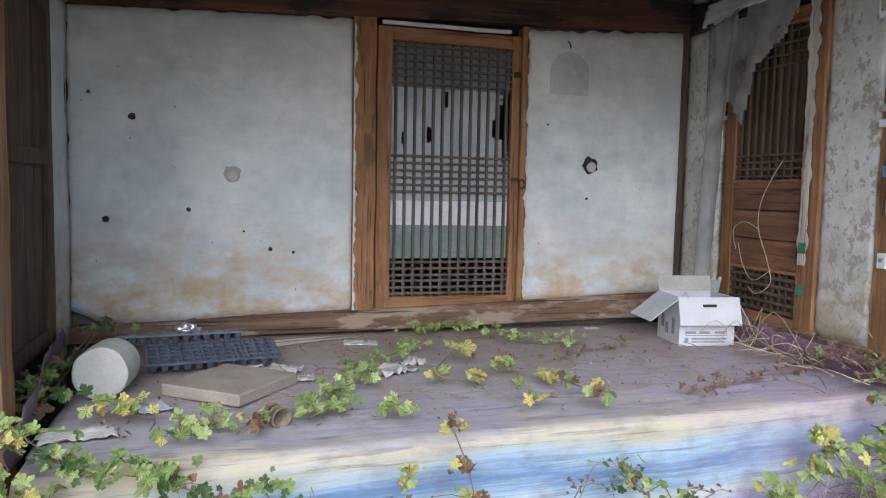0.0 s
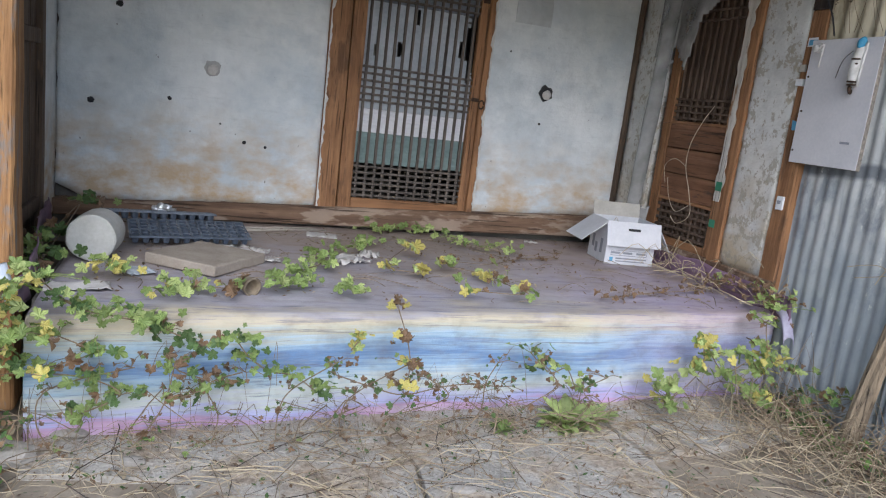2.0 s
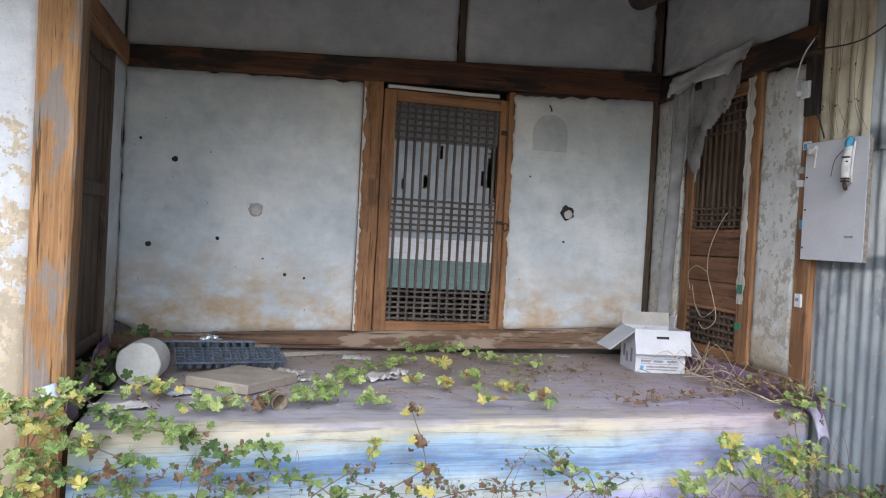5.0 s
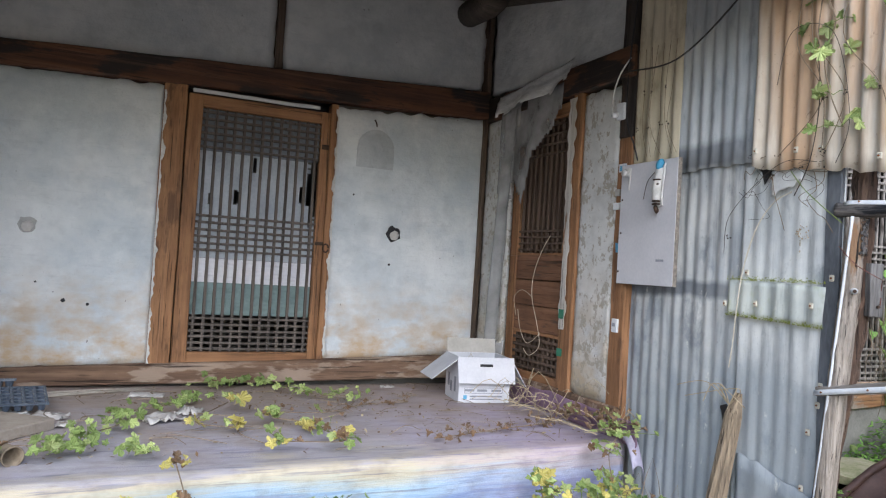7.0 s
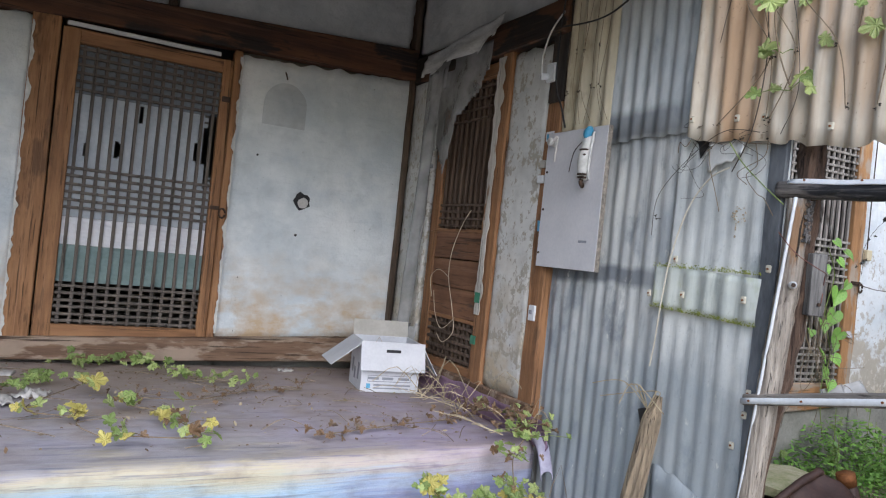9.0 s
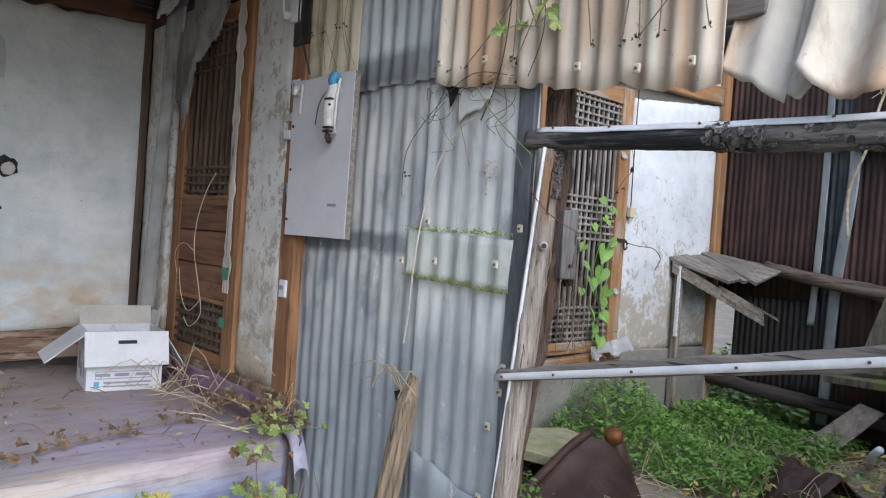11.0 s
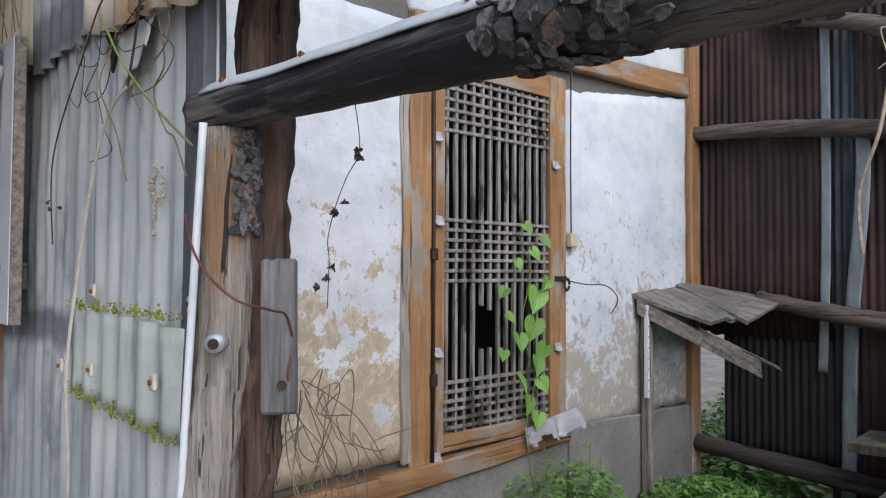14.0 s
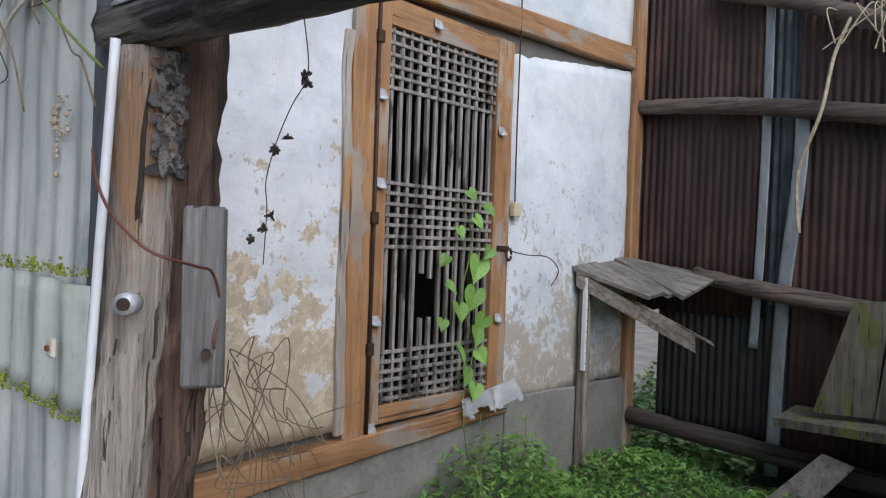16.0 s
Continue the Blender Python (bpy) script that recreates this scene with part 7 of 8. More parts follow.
M_LEAF = leaf_mat("hop_leaf_green", (0.14, 0.215, 0.055), (0.29, 0.37, 0.12))
M_LEAF_PALE = leaf_mat("hop_leaf_pale", (0.28, 0.37, 0.11), (0.46, 0.51, 0.22))
M_LEAF_YELLOW = leaf_mat("hop_leaf_yellow", (0.42, 0.38, 0.08), (0.58, 0.50, 0.18))
M_LEAF_BROWN = leaf_mat("dead_leaf_brown", (0.10, 0.06, 0.035), (0.24, 0.15, 0.08), 0.1)
M_LEAF_DARK = leaf_mat("hop_leaf_dark", (0.05, 0.10, 0.03), (0.11, 0.18, 0.055))
M_STEM = plain("dry_stem", (0.12, 0.085, 0.055), (0.26, 0.20, 0.13), 30.0, 0.9)
M_STRAW = plain("dry_straw", (0.30, 0.24, 0.15), (0.50, 0.42, 0.29), 30.0, 0.9)
M_STEM_GREEN = plain("green_stem", (0.12, 0.17, 0.04), (0.20, 0.25, 0.07), 30.0, 0.8)


def hop_leaf(mat, fold, seed):
    """A toothed five-lobed leaf, 1 m across, its stalk at the origin, facing up."""
    bm = bmesh.new()
    rng = random.Random(seed)
    out = []
    lobes = [(-128, 0.34), (-62, 0.50), (0, 0.62), (62, 0.50), (128, 0.34)]
    for i, (ang, ln) in enumerate(lobes):
        ln *= rng.uniform(0.9, 1.1)
        for da, f in ((-29, 0.62), (-22, 0.80), (-10, 0.88), (0, 1.0), (10, 0.88), (22, 0.80), (29, 0.62)):
            out.append((ang + da, ln * f))
        if i < 4:
            out.append((ang + 32, 0.25))
    c = bm.verts.new((0, 0, 0))
    mids, rim = [], []
    for a, r in out:
        th = radians(a + 90)
        x, y = r * math.cos(th), r * math.sin(th)
        z = fold * abs(x) - 0.25 * fold * r * r * 2 + 0.05 * math.sin(a * 0.2 + seed)
        rim.append(bm.verts.new((x, y, z)))
    for k in range(len(rim) - 1):
        bm.faces.new((c, rim[k], rim[k + 1]))
    bm.faces.new((c, rim[-1], rim[0]))
    return mesh_of("leaf", bm, mat)


def heart_leaf(mat, seed):
    """A heart-shaped leaf, 1 m long, its stalk at the origin and its tip along +y."""
    bm = bmesh.new()
    n = 20
    c = bm.verts.new((0, 0.25, -0.05))
    rim = []
    for k in range(n):
        t = 2 * math.pi * k / n
        x = math.sin(t) ** 3 * 0.47
        y = -(13 * math.cos(t) - 5 * math.cos(2 * t) - 2 * math.cos(3 * t) - math.cos(4 * t)) / 24 + 0.21
        rim.append(bm.verts.new((x, y, 0.22 * abs(x) - 0.10 * y * y + 0.02 * math.sin(3 * t + seed))))
    for k in range(n):
        bm.faces.new((c, rim[k], rim[(k + 1) % n]))
    return mesh_of("leaf", bm, mat)


HOP = {k: [hop_leaf(m, f, s) for f, s in ((0.25, 1), (0.5, 2), (-0.15, 3))] for k, m in (("g", M_LEAF), ("p", M_LEAF_PALE), ("y", M_LEAF_YELLOW), ("d", M_LEAF_DARK))}
HOP["b"] = [hop_leaf(M_LEAF_BROWN, f, s) for f, s in ((0.9, 4), (1.3, 5), (-0.8, 6))]


def put_leaf(plant, at, size, mesh, rng, face=(0, -0.6, 0.8), spread=0.5, turn=None):
    d = Vector(face) + Vector((rng.gauss(0, spread), rng.gauss(0, spread), rng.gauss(0, spread * 0.6)))
    q = d.to_track_quat("Z", "Y").to_matrix().to_4x4() @ Matrix.Rotation(rng.uniform(0, 6.28) if turn is None else turn, 4, "Z")
    lf = part("leaf", mesh, None, plant)
    lf.matrix_basis = Matrix.Translation(at) @ q @ Matrix.Diagonal((size, size, size, 1))


def hop_vine(label, spots, kinds, size, seed, per=4, spread=0.06, face=(0, -0.6, 0.8), drop=0.0, group="hop vines", stem=True):
    """A creeping hop: a stem from spot to spot, with some leaves on short stalks about each."""
    rng = random.Random(seed)
    t = thing("hop_vine", spots[0], label, "vine", group)
    if stem and len(spots) > 1:
        line = bend([Vector(p) + Vector((rng.uniform(-0.02, 0.02), 0, -drop)) for p in spots], 5)
        part("stem", tube(line, 0.0028, 5), M_STEM, t)
    for p in spots:
        for k in range(round(per * 2.3)):
            q = Vector(p) + Vector((rng.gauss(0, spread), rng.gauss(0, spread), abs(rng.gauss(0, spread * 0.45))))
            kind = rng.choice(kinds)
            put_leaf(t, q, size * rng.uniform(0.30, 0.80), rng.choice(HOP[kind]), rng, face)
            if k % 2 == 0:
                part("stalk", tube([Vector(p) + Vector((0, 0, -drop)), (Vector(p) + q) / 2 + Vector((0, 0, 0.012)), q], 0.0016, 4), M_STEM_GREEN if kind in "gp" else M_STEM, t)
    return t


F = 0.55
hop_vine("fresh pale green hop leaves by the door sill", [(1.06, 4.60, F), (1.22, 4.66, F), (1.40, 4.62, F)], "ggp", 0.095, 1, 5, 0.05)
hop_vine("pale green hop leaves creeping over the porch", [(1.49, 4.42, F), (1.60, 4.22, F), (1.71, 4.14, F), (1.87, 4.10, F)], "gpp", 0.095, 2, 4, 0.05)
hop_vine("green hop leaves creeping over the porch", [(0.88, 4.10, F), (0.73, 3.92, F), (0.52, 3.74, F), (0.49, 3.48, F), (0.36, 3.30, F), (0.31, 3.08, F), (0.22, 3.03, F)], "ggpg", 0.10, 3, 5, 0.05)
hop_vine("large yellowing hop leaves on the porch", [(1.06, 3.82, F + 0.03), (0.85, 3.40, F + 0.02), (1.02, 3.34, F)], "yp", 0.15, 4, 2, 0.03)
hop_vine("pale green hop leaves near the porch edge", [(1.24, 3.52, F), (1.40, 3.37, F), (1.44, 3.16, F), (1.44, 2.97, F), (1.18, 3.02, F)], "gpyb", 0.10, 5, 4, 0.05)
hop_vine("single green hop shoots near the porch edge", [(0.56, 3.0, F), (0.60, 2.92, F)], "gp", 0.10, 6, 3, 0.03)
hop_vine("green and yellow hop leaves near the porch edge", [(-0.01, 2.93, F), (-0.16, 2.95, F), (-0.27, 2.90, F)], "gpyb", 0.10, 7, 5, 0.05)
hop_vine("pale hop leaves beside the foam block", [(-0.52, 3.2, F), (-0.50, 3.12, F + 0.03)], "pgy", 0.11, 8, 5, 0.05)
hop_vine("dusty grey-green hop leaves behind the pillar", [(-0.80, 3.75, F + 0.04), (-0.85, 3.5, F + 0.02), (-0.76, 4.3, F + 0.1), (-0.82, 3.3, F)], "dgb", 0.12, 9, 8, 0.07)
hop_vine("green hop tangle over the porch edge", [(-0.70, 2.60, 0.66), (-0.57, 2.58, 0.56), (-0.48, 2.56, 0.54), (-0.30, 2.58, 0.50)], "ggpd", 0.095, 10, 9, 0.06)
hop_vine("green hop shoots hanging before the printed vinyl", [(-0.62, 2.54, 0.46), (-0.51, 2.52, 0.40), (-0.68, 2.5, 0.34), (-0.51, 2.5, 0.31), (-0.40, 2.5, 0.24), (-0.56, 2.5, 0.16)], "ggdb", 0.085, 11, 7, 0.05)
hop_vine("green hop shoots hanging before the printed vinyl", [(-0.25, 2.55, 0.48), (-0.11, 2.52, 0.42), (-0.22, 2.5, 0.35), (-0.06, 2.5, 0.28), (-0.18, 2.5, 0.22)], "gdb", 0.085, 12, 7, 0.05)
hop_vine("green hop shoots hanging before the printed vinyl", [(0.02, 2.55, 0.45), (0.06, 2.52, 0.38), (0.14, 2.5, 0.33), (0.23, 2.5, 0.31), (0.35, 2.5, 0.24)], "ggd", 0.075, 13, 5, 0.04)
hop_vine("dead brown hop stem with a few yellow leaves", [(0.70, 2.62, 0.58), (0.72, 2.56, 0.44), (0.74, 2.54, 0.33), (0.72, 2.55, 0.24)], "bby", 0.085, 14, 4, 0.04)
hop_vine("yellow-green hop leaf before the vinyl", [(0.51, 2.56, 0.46), (0.50, 2.55, 0.40)], "yp", 0.08, 15, 3, 0.02)
hop_vine("thin dark hop stems before the vinyl", [(0.42, 2.54, 0.30), (0.58, 2.54, 0.24), (0.73, 2.54, 0.20), (0.89, 2.54, 0.23), (1.03, 2.55, 0.24), (1.2, 2.56, 0.22)], "dbd", 0.05, 16, 6, 0.05)
hop_vine("pale green hop leaves before the vinyl", [(1.35, 2.6, 0.37), (1.44, 2.58, 0.28), (1.52, 2.58, 0.30), (1.62, 2.6, 0.20)], "pgd", 0.08, 17, 5, 0.05)
hop_vine("green hop mass at the pillar's foot", [(-0.93, 2.5, 0.62), (-0.86, 2.48, 0.55), (-0.78, 2.5, 0.64), (-0.86, 2.46, 0.42), (-0.74, 2.48, 0.48), (-0.92, 2.44, 0.30), (-0.80, 2.46, 0.34)], "ggpy", 0.10, 18, 10, 0.07)
hop_vine("green hop mass low beside the pillar", [(-1.05, 2.45, 0.55), (-1.12, 2.4, 0.40), (-1.05, 2.4, 0.22), (-1.25, 2.4, 0.5), (-1.2, 2.4, 0.3)], "ggpy", 0.10, 19, 10, 0.08)
hop_vine("yellow-green hop leaves at the porch corner", [(2.13, 2.58, 0.19), (2.12, 2.56, 0.12), (2.31, 2.58, 0.28), (2.31, 2.6, 0.42)], "pyg", 0.12, 20, 5, 0.05)
hop_vine("yellow-green hop mass at the porch corner", [(2.40, 2.60, 0.36), (2.47, 2.58, 0.27), (2.62, 2.58, 0.33), (2.71, 2.58, 0.27), (2.81, 2.6, 0.31), (2.60, 2.55, 0.16), (2.73, 2.55, 0.12)], "pygg", 0.11, 21, 7, 0.06)
hop_vine("green hop shoots climbing to the porch corner", [(2.75, 2.62, 0.38), (2.80, 2.68, 0.50), (2.90, 2.74, 0.57), (2.94, 2.82, 0.60)], "gpb", 0.095, 22, 6, 0.05)
hop_vine("green hop shoots beside the corrugated sheet", [(2.92, 2.55, 0.27), (2.98, 2.5, 0.14), (3.02, 2.35, 0.20), (2.85, 2.5, 0.08)], "gdb", 0.09, 23, 6, 0.06)
hop_vine("dead brown leaves along the vinyl edge", [(2.96, 2.95, 0.62), (2.98, 3.1, 0.60), (2.96, 3.3, 0.56), (2.9, 2.85, 0.58)], "bbbp", 0.075, 24, 7, 0.06)
hop_vine("dead brown leaves on the dusty floor", [(2.0, 3.05, 0.525), (2.2, 3.12, 0.525), (2.45, 3.2, 0.525), (2.7, 3.25, 0.525), (2.85, 3.3, 0.525)], "bbb", 0.06, 25, 4, 0.05)
hop_vine("dead brown leaves on the dusty floor", [(1.3, 3.8, 0.525), (1.6, 3.75, 0.525), (1.9, 3.95, 0.525), (2.2, 4.0, 0.525)], "bbb", 0.05, 26, 4, 0.07)
hop_vine("fresh hop leaves on a vine down the rusty sheet", [(3.04, 1.72, 2.75), (3.03, 1.73, 2.62), (3.03, 1.70, 2.50), (3.03, 1.72, 2.36), (3.04, 1.69, 2.2), (3.03, 1.64, 2.06)], "gp", 0.13, 27, 2, 0.06, (-0.9, -0.2, 0.3))
hop_vine("fresh hop shoots on the rusty sheet", [(3.04, 1.45, 2.50), (3.04, 1.40, 2.36), (3.04, 1.42, 2.22)], "gp", 0.12, 28, 1, 0.05, (-0.9, -0.2, 0.3))

foot = random.Random(91)
for k in range(9):
    x0 = -0.62 + 0.27 * k
    line = [(x0, 2.50 + foot.uniform(-0.03, 0.03), 0.03), (x0 + foot.uniform(-0.1, 0.1), 2.50, 0.11 + foot.uniform(0, 0.05)), (x0 + foot.uniform(-0.05, 0.2), 2.51, 0.19 + foot.uniform(0, 0.08)), (x0 + foot.uniform(0.0, 0.3), 2.53, 0.25 + foot.uniform(0, 0.12))]
    hop_vine("thin withered hop stem with tiny dry leaves before the vinyl", line, "bbdg" if k < 5 else "bdb", 0.042, 60 + k, 4, 0.045)


def rosette(x, y, z, r, n, seed, label, mat=M_LEAF):
    t = thing("weed", (x, y, z), label, "weed", "weeds on the apron")
    rng = random.Random(seed)
    for k in range(n):
        a, ln, lift = rng.uniform(0, 6.28), r * rng.uniform(0.5, 1.0), rng.uniform(0.25, 1.1)
        bm = bmesh.new()
        prev = None
        w0 = 0.018 * r / 0.15
        for i, (s, w) in enumerate(((0.05, 0.25), (0.35, 0.8), (0.65, 1.0), (0.88, 0.6), (1.0, 0.05))):
            c = Vector((math.cos(a) * ln * s * math.cos(lift * 0.6), math.sin(a) * ln * s * math.cos(lift * 0.6), ln * s * math.sin(lift) - 0.35 * ln * s * s)) + Vector((x, y, z))
            side = Vector((-math.sin(a), math.cos(a), 0)) * w0 * w
            cur = (bm.verts.new(c - side), bm.verts.new(c + Vector((0, 0, -w0 * 0.3 * w))), bm.verts.new(c + side))
            if prev:
                bm.faces.new((prev[0], prev[1], cur[1], cur[0]))
                bm.faces.new((prev[1], prev[2], cur[2], cur[1]))
            prev = cur
        part("leaf", bm, mat, t)


rosette(1.57, 2.56, 0.02, 0.20, 60, 1, "bright green leafy weed growing from the concrete", M_LEAF_PALE)
rosette(1.72, 2.58, 0.02, 0.17, 44, 2, "bright green leafy weed growing from the concrete", M_LEAF_PALE)
rosette(1.22, 2.52, 0.02, 0.10, 16, 3, "small green weed in a crack")
rosette(2.70, 2.58, 0.0, 0.14, 30, 4, "dark green weed beside the porch corner", M_LEAF_DARK)
rosette(2.92, 2.42, 0.0, 0.15, 30, 5, "dark green weed below the corrugated sheet", M_LEAF_DARK)
rosette(2.86, 2.2, 0.0, 0.12, 20, 6, "green weed in the dry soil")


def litter(name, label, n, area, mat, seed, ln=(0.1, 0.4), r=0.0018, z=0.025, arch=0.03):
    """Dry stalks strewn over the ground."""
    rng = random.Random(seed)
    bm = bmesh.new()
    for k in range(n):
        x, y = rng.uniform(area[0], area[1]), rng.uniform(area[2], area[3])
        a, L = rng.uniform(0, 6.28), rng.uniform(*ln)
        d, e = Vector((math.cos(a), math.sin(a), 0)) * L, rng.gauss(0, 0.25) * L
        p0 = Vector((x, y, z + rng.uniform(0, 0.015)))
        mid = p0 + d * 0.5 + Vector((-d.y, d.x, 0)) * (e / max(L, 0.01)) + Vector((0, 0, abs(rng.gauss(0, arch))))
        tube(bend([p0, mid, p0 + d + Vector((0, 0, rng.uniform(0, arch)))], 3), r * rng.uniform(0.6, 1.6), 3, bm)
    ob = part(name, bm, mat, None)
    return tagged(ob, label, "dry stalks", kind="stuff")


litter("dry_stalks", "brown dry vine stalks strewn before the porch", 260, (-1.1, 3.0, 1.75, 2.75), M_STEM, 1, (0.12, 0.5), 0.0014)
litter("dry_grass", "pale straw strewn over the concrete", 300, (-1.1, 3.0, 1.7, 2.75), M_STRAW, 2, (0.05, 0.28), 0.0011)
litter("dry_stalks", "brown dry stalks tangled before the printed vinyl", 90, (-0.7, 2.95, 2.42, 2.62), M_STEM, 3, (0.15, 0.45), 0.002, 0.05, 0.07)
litter("dry_stalks", "fine dry stalks on the porch floor", 70, (-0.6, 2.9, 2.95, 4.5), M_STEM, 4, (0.08, 0.35), 0.0016, 0.515, 0.012)
litter("dry_grass", "dry straw tangle beside the side door sill", 60, (2.8, 3.03, 2.85, 4.2), M_STRAW, 5, (0.10, 0.35), 0.002, 0.54, 0.10)
litter("dry_grass", "dry grass before the gate", 140, (2.2, 3.1, 0.2, 2.4), M_STRAW, 6, (0.08, 0.4), 0.0018, 0.015, 0.06)


def weeds_mass(name, label, n, area, hfun, mats, seed, size=(0.02, 0.05), base=0.1):
    rng = random.Random(seed)
    verts, faces = [], []
    idx = []
    for k in range(n):
        x, y = rng.uniform(area[0], area[1]), rng.uniform(area[2], area[3])
        if 3.9 < x < 5.0 and y < 2.62 and hfun is yard_h:
            continue
        top = hfun(x, y) * rng.uniform(0.15, 1.0)
        c = Vector((x, y, ground_height(x, y) + top))
        s = rng.uniform(*size)
        a = rng.uniform(0, 6.28)
        u = Vector((math.cos(a), math.sin(a), rng.gauss(0, 0.45))).normalized()
        w = Vector((-math.sin(a), math.cos(a), rng.gauss(0, 0.4))).normalized()
        b = len(verts)
        verts += [c - u * s, c - u * s * 0.2 + w * s * 0.45, c + u * s * 0.5 + w * s * 0.32, c + u * s, c + u * s * 0.5 - w * s * 0.32, c - u * s * 0.2 - w * s * 0.45]
        faces += [(b, b + 1, b + 5), (b + 1, b + 2, b + 4, b + 5), (b + 2, b + 3, b + 4)]
        i = rng.choice(range(len(mats)))
        idx += [i, i, i]
    me = bpy.data.meshes.new(name)
    me.from_pydata([tuple(v) for v in verts], [], faces)
    for m in mats:
        me.materials.append(m)
    for p, i in zip(me.polygons, idx):
        p.material_index = i
    return tagged(new(name, me), label, "weeds", kind="stuff")


M_WEED = leaf_mat("weed_green", (0.09, 0.19, 0.035), (0.20, 0.35, 0.08))
M_WEED_BRIGHT = leaf_mat("weed_bright", (0.13, 0.29, 0.045), (0.28, 0.47, 0.10))


def yard_h(x, y):
    return max(0.03, 0.37 * (0.6 + 0.9 * noise.noise(Vector((x * 1.6, y * 1.6, 4)))) * min(1.0, 0.35 + (y - 1.2) / 1.6) * (1.0 if x < 5.9 else max(0.5, 1.0 - (x - 5.9) * 0.5)))


weeds_mass("weeds", "thick green weeds against the wing wall", 26000, (3.45, 7.06, 1.75, 2.945), yard_h, [M_WEED, M_WEED_BRIGHT, M_WEED_BRIGHT], 1, (0.009, 0.026))
weeds_mass("weeds", "sparser weeds and dry grass in the yard", 3000, (3.3, 6.8, 0.6, 2.0), lambda x, y: 0.10, [M_WEED, M_LEAF_YELLOW, M_LEAF_BROWN], 2, (0.015, 0.035))
weeds_mass("weeds", "bright weeds beyond the iron wall", 16000, (7.06, 9.6, 1.2, 3.6), lambda x, y: 0.16 + 0.24 * (x - 7), [M_WEED_BRIGHT, M_LEAF_PALE, M_LEAF_PALE], 3, (0.025, 0.055))
weeds_mass("weeds", "dusty weeds at the foot of the sheets", 700, (2.75, 3.08, 1.5, 2.7), lambda x, y: 0.12, [M_LEAF_DARK, M_LEAF_BROWN, M_WEED], 4, (0.012, 0.03))
weeds_mass("weeds", "dusty weeds at the pillar's foot", 700, (-1.5, -0.75, 2.2, 2.75), lambda x, y: 0.10, [M_LEAF_DARK, M_WEED, M_LEAF_BROWN], 5, (0.012, 0.03))
weeds_mass("fallen_leaves", "small dry leaf bits strewn before the porch", 1500, (-1.1, 3.05, 1.6, 2.72), lambda x, y: 0.05, [M_LEAF_BROWN, M_LEAF_BROWN, M_STRAW, M_LEAF_DARK], 6, (0.006, 0.02))
litter("dry_grass", "dry grass among the yard weeds", 350, (3.3, 6.8, 0.8, 2.4), M_STRAW, 7, (0.1, 0.4), 0.002, 0.14, 0.08)
for k in range(26):
    rng = random.Random(k)
    x, y = rng.uniform(3.9, 6.5), rng.uniform(2.3, 2.9)
    h = yard_h(x, y) * rng.uniform(0.9, 1.3)
    t = thing("weed_shoot", (x, y, ground_height(x, y)), "tall green weed shoot by the wing wall", "weed", "tall weed shoots")
    part("stem", tube([(x, y, ground_height(x, y) - 0.01), (x + 0.01, y, 0.12 + h * 0.6), (x + 0.03 * rng.uniform(-1, 1), y, 0.13 + h)], 0.0025, 4), M_STEM_GREEN, t)
    for i in range(6):
        put_leaf(t, (x + rng.gauss(0, 0.02), y + rng.gauss(0, 0.02), 0.12 + h * rng.uniform(0.4, 1.0)), 0.05 * rng.uniform(0.6, 1.2), rng.choice(HOP["g"]), rng)

# heart-leaved vine on the wing door
HEART = [heart_leaf(M_WEED_BRIGHT, s) for s in (1, 2, 3)]
hv = thing("climbing_vine", (5.35, 2.92, 0.7), "bright heart-leaved vine climbing the lattice door", "vine")
rng = random.Random(77)
vine_line = bend([(5.32, 2.90, 0.45), (5.28, 2.92, 0.75), (5.34, 2.92, 1.0), (5.26, 2.93, 1.25), (5.32, 2.93, 1.5), (5.24, 2.94, 1.68)], 8)
part("stem", tube(vine_line, 0.003, 5), M_STEM_GREEN, hv)
for x, z, s in ((5.36, 0.82, 0.10), (5.30, 0.90, 0.11), (5.38, 0.98, 0.09), (5.20, 1.02, 0.12), (5.34, 1.08, 0.11), (5.40, 1.14, 0.10), (5.22, 1.20, 0.11), (5.33, 1.26, 0.13), (5.15, 1.30, 0.08), (5.36, 1.40, 0.14), (5.40, 1.46, 0.08), (5.12, 1.42, 0.07), (5.20, 1.55, 0.07), (5.28, 1.60, 0.08), (5.38, 1.66, 0.09), (5.24, 1.72, 0.07), (5.10, 1.14, 0.07)):
    put_leaf(hv, (x, 2.90 + rng.uniform(-0.02, 0.02), z), s * 0.9, rng.choice(HEART), rng, (-0.3, -0.9, 0.35), 0.2, 3.14 + rng.uniform(-0.7, 0.7))

# dead hanging stems
M_DEAD = plain("dead_dark_stem", (0.03, 0.024, 0.02), (0.08, 0.06, 0.045), 30, 0.9)
HOP["k"] = [hop_leaf(M_DEAD, f, s) for f, s in ((1.2, 7), (-1.4, 8))]


def hanging(label, pts, r, seed, tufts=(), mat=M_DEAD):
    t = thing("dead_vine", pts[0], label, "dead vine", "dead vines")
    part("stem", tube(bend(pts), r, 5), mat, t)
    rng = random.Random(seed)
    for p in tufts:
        for k in range(3):
            put_leaf(t, Vector(p) + Vector((rng.gauss(0, 0.006), rng.gauss(0, 0.006), rng.gauss(0, 0.008))), 0.012, rng.choice(HOP["k"]), rng, (-0.5, -0.8, 0.1), 0.8)
    return t


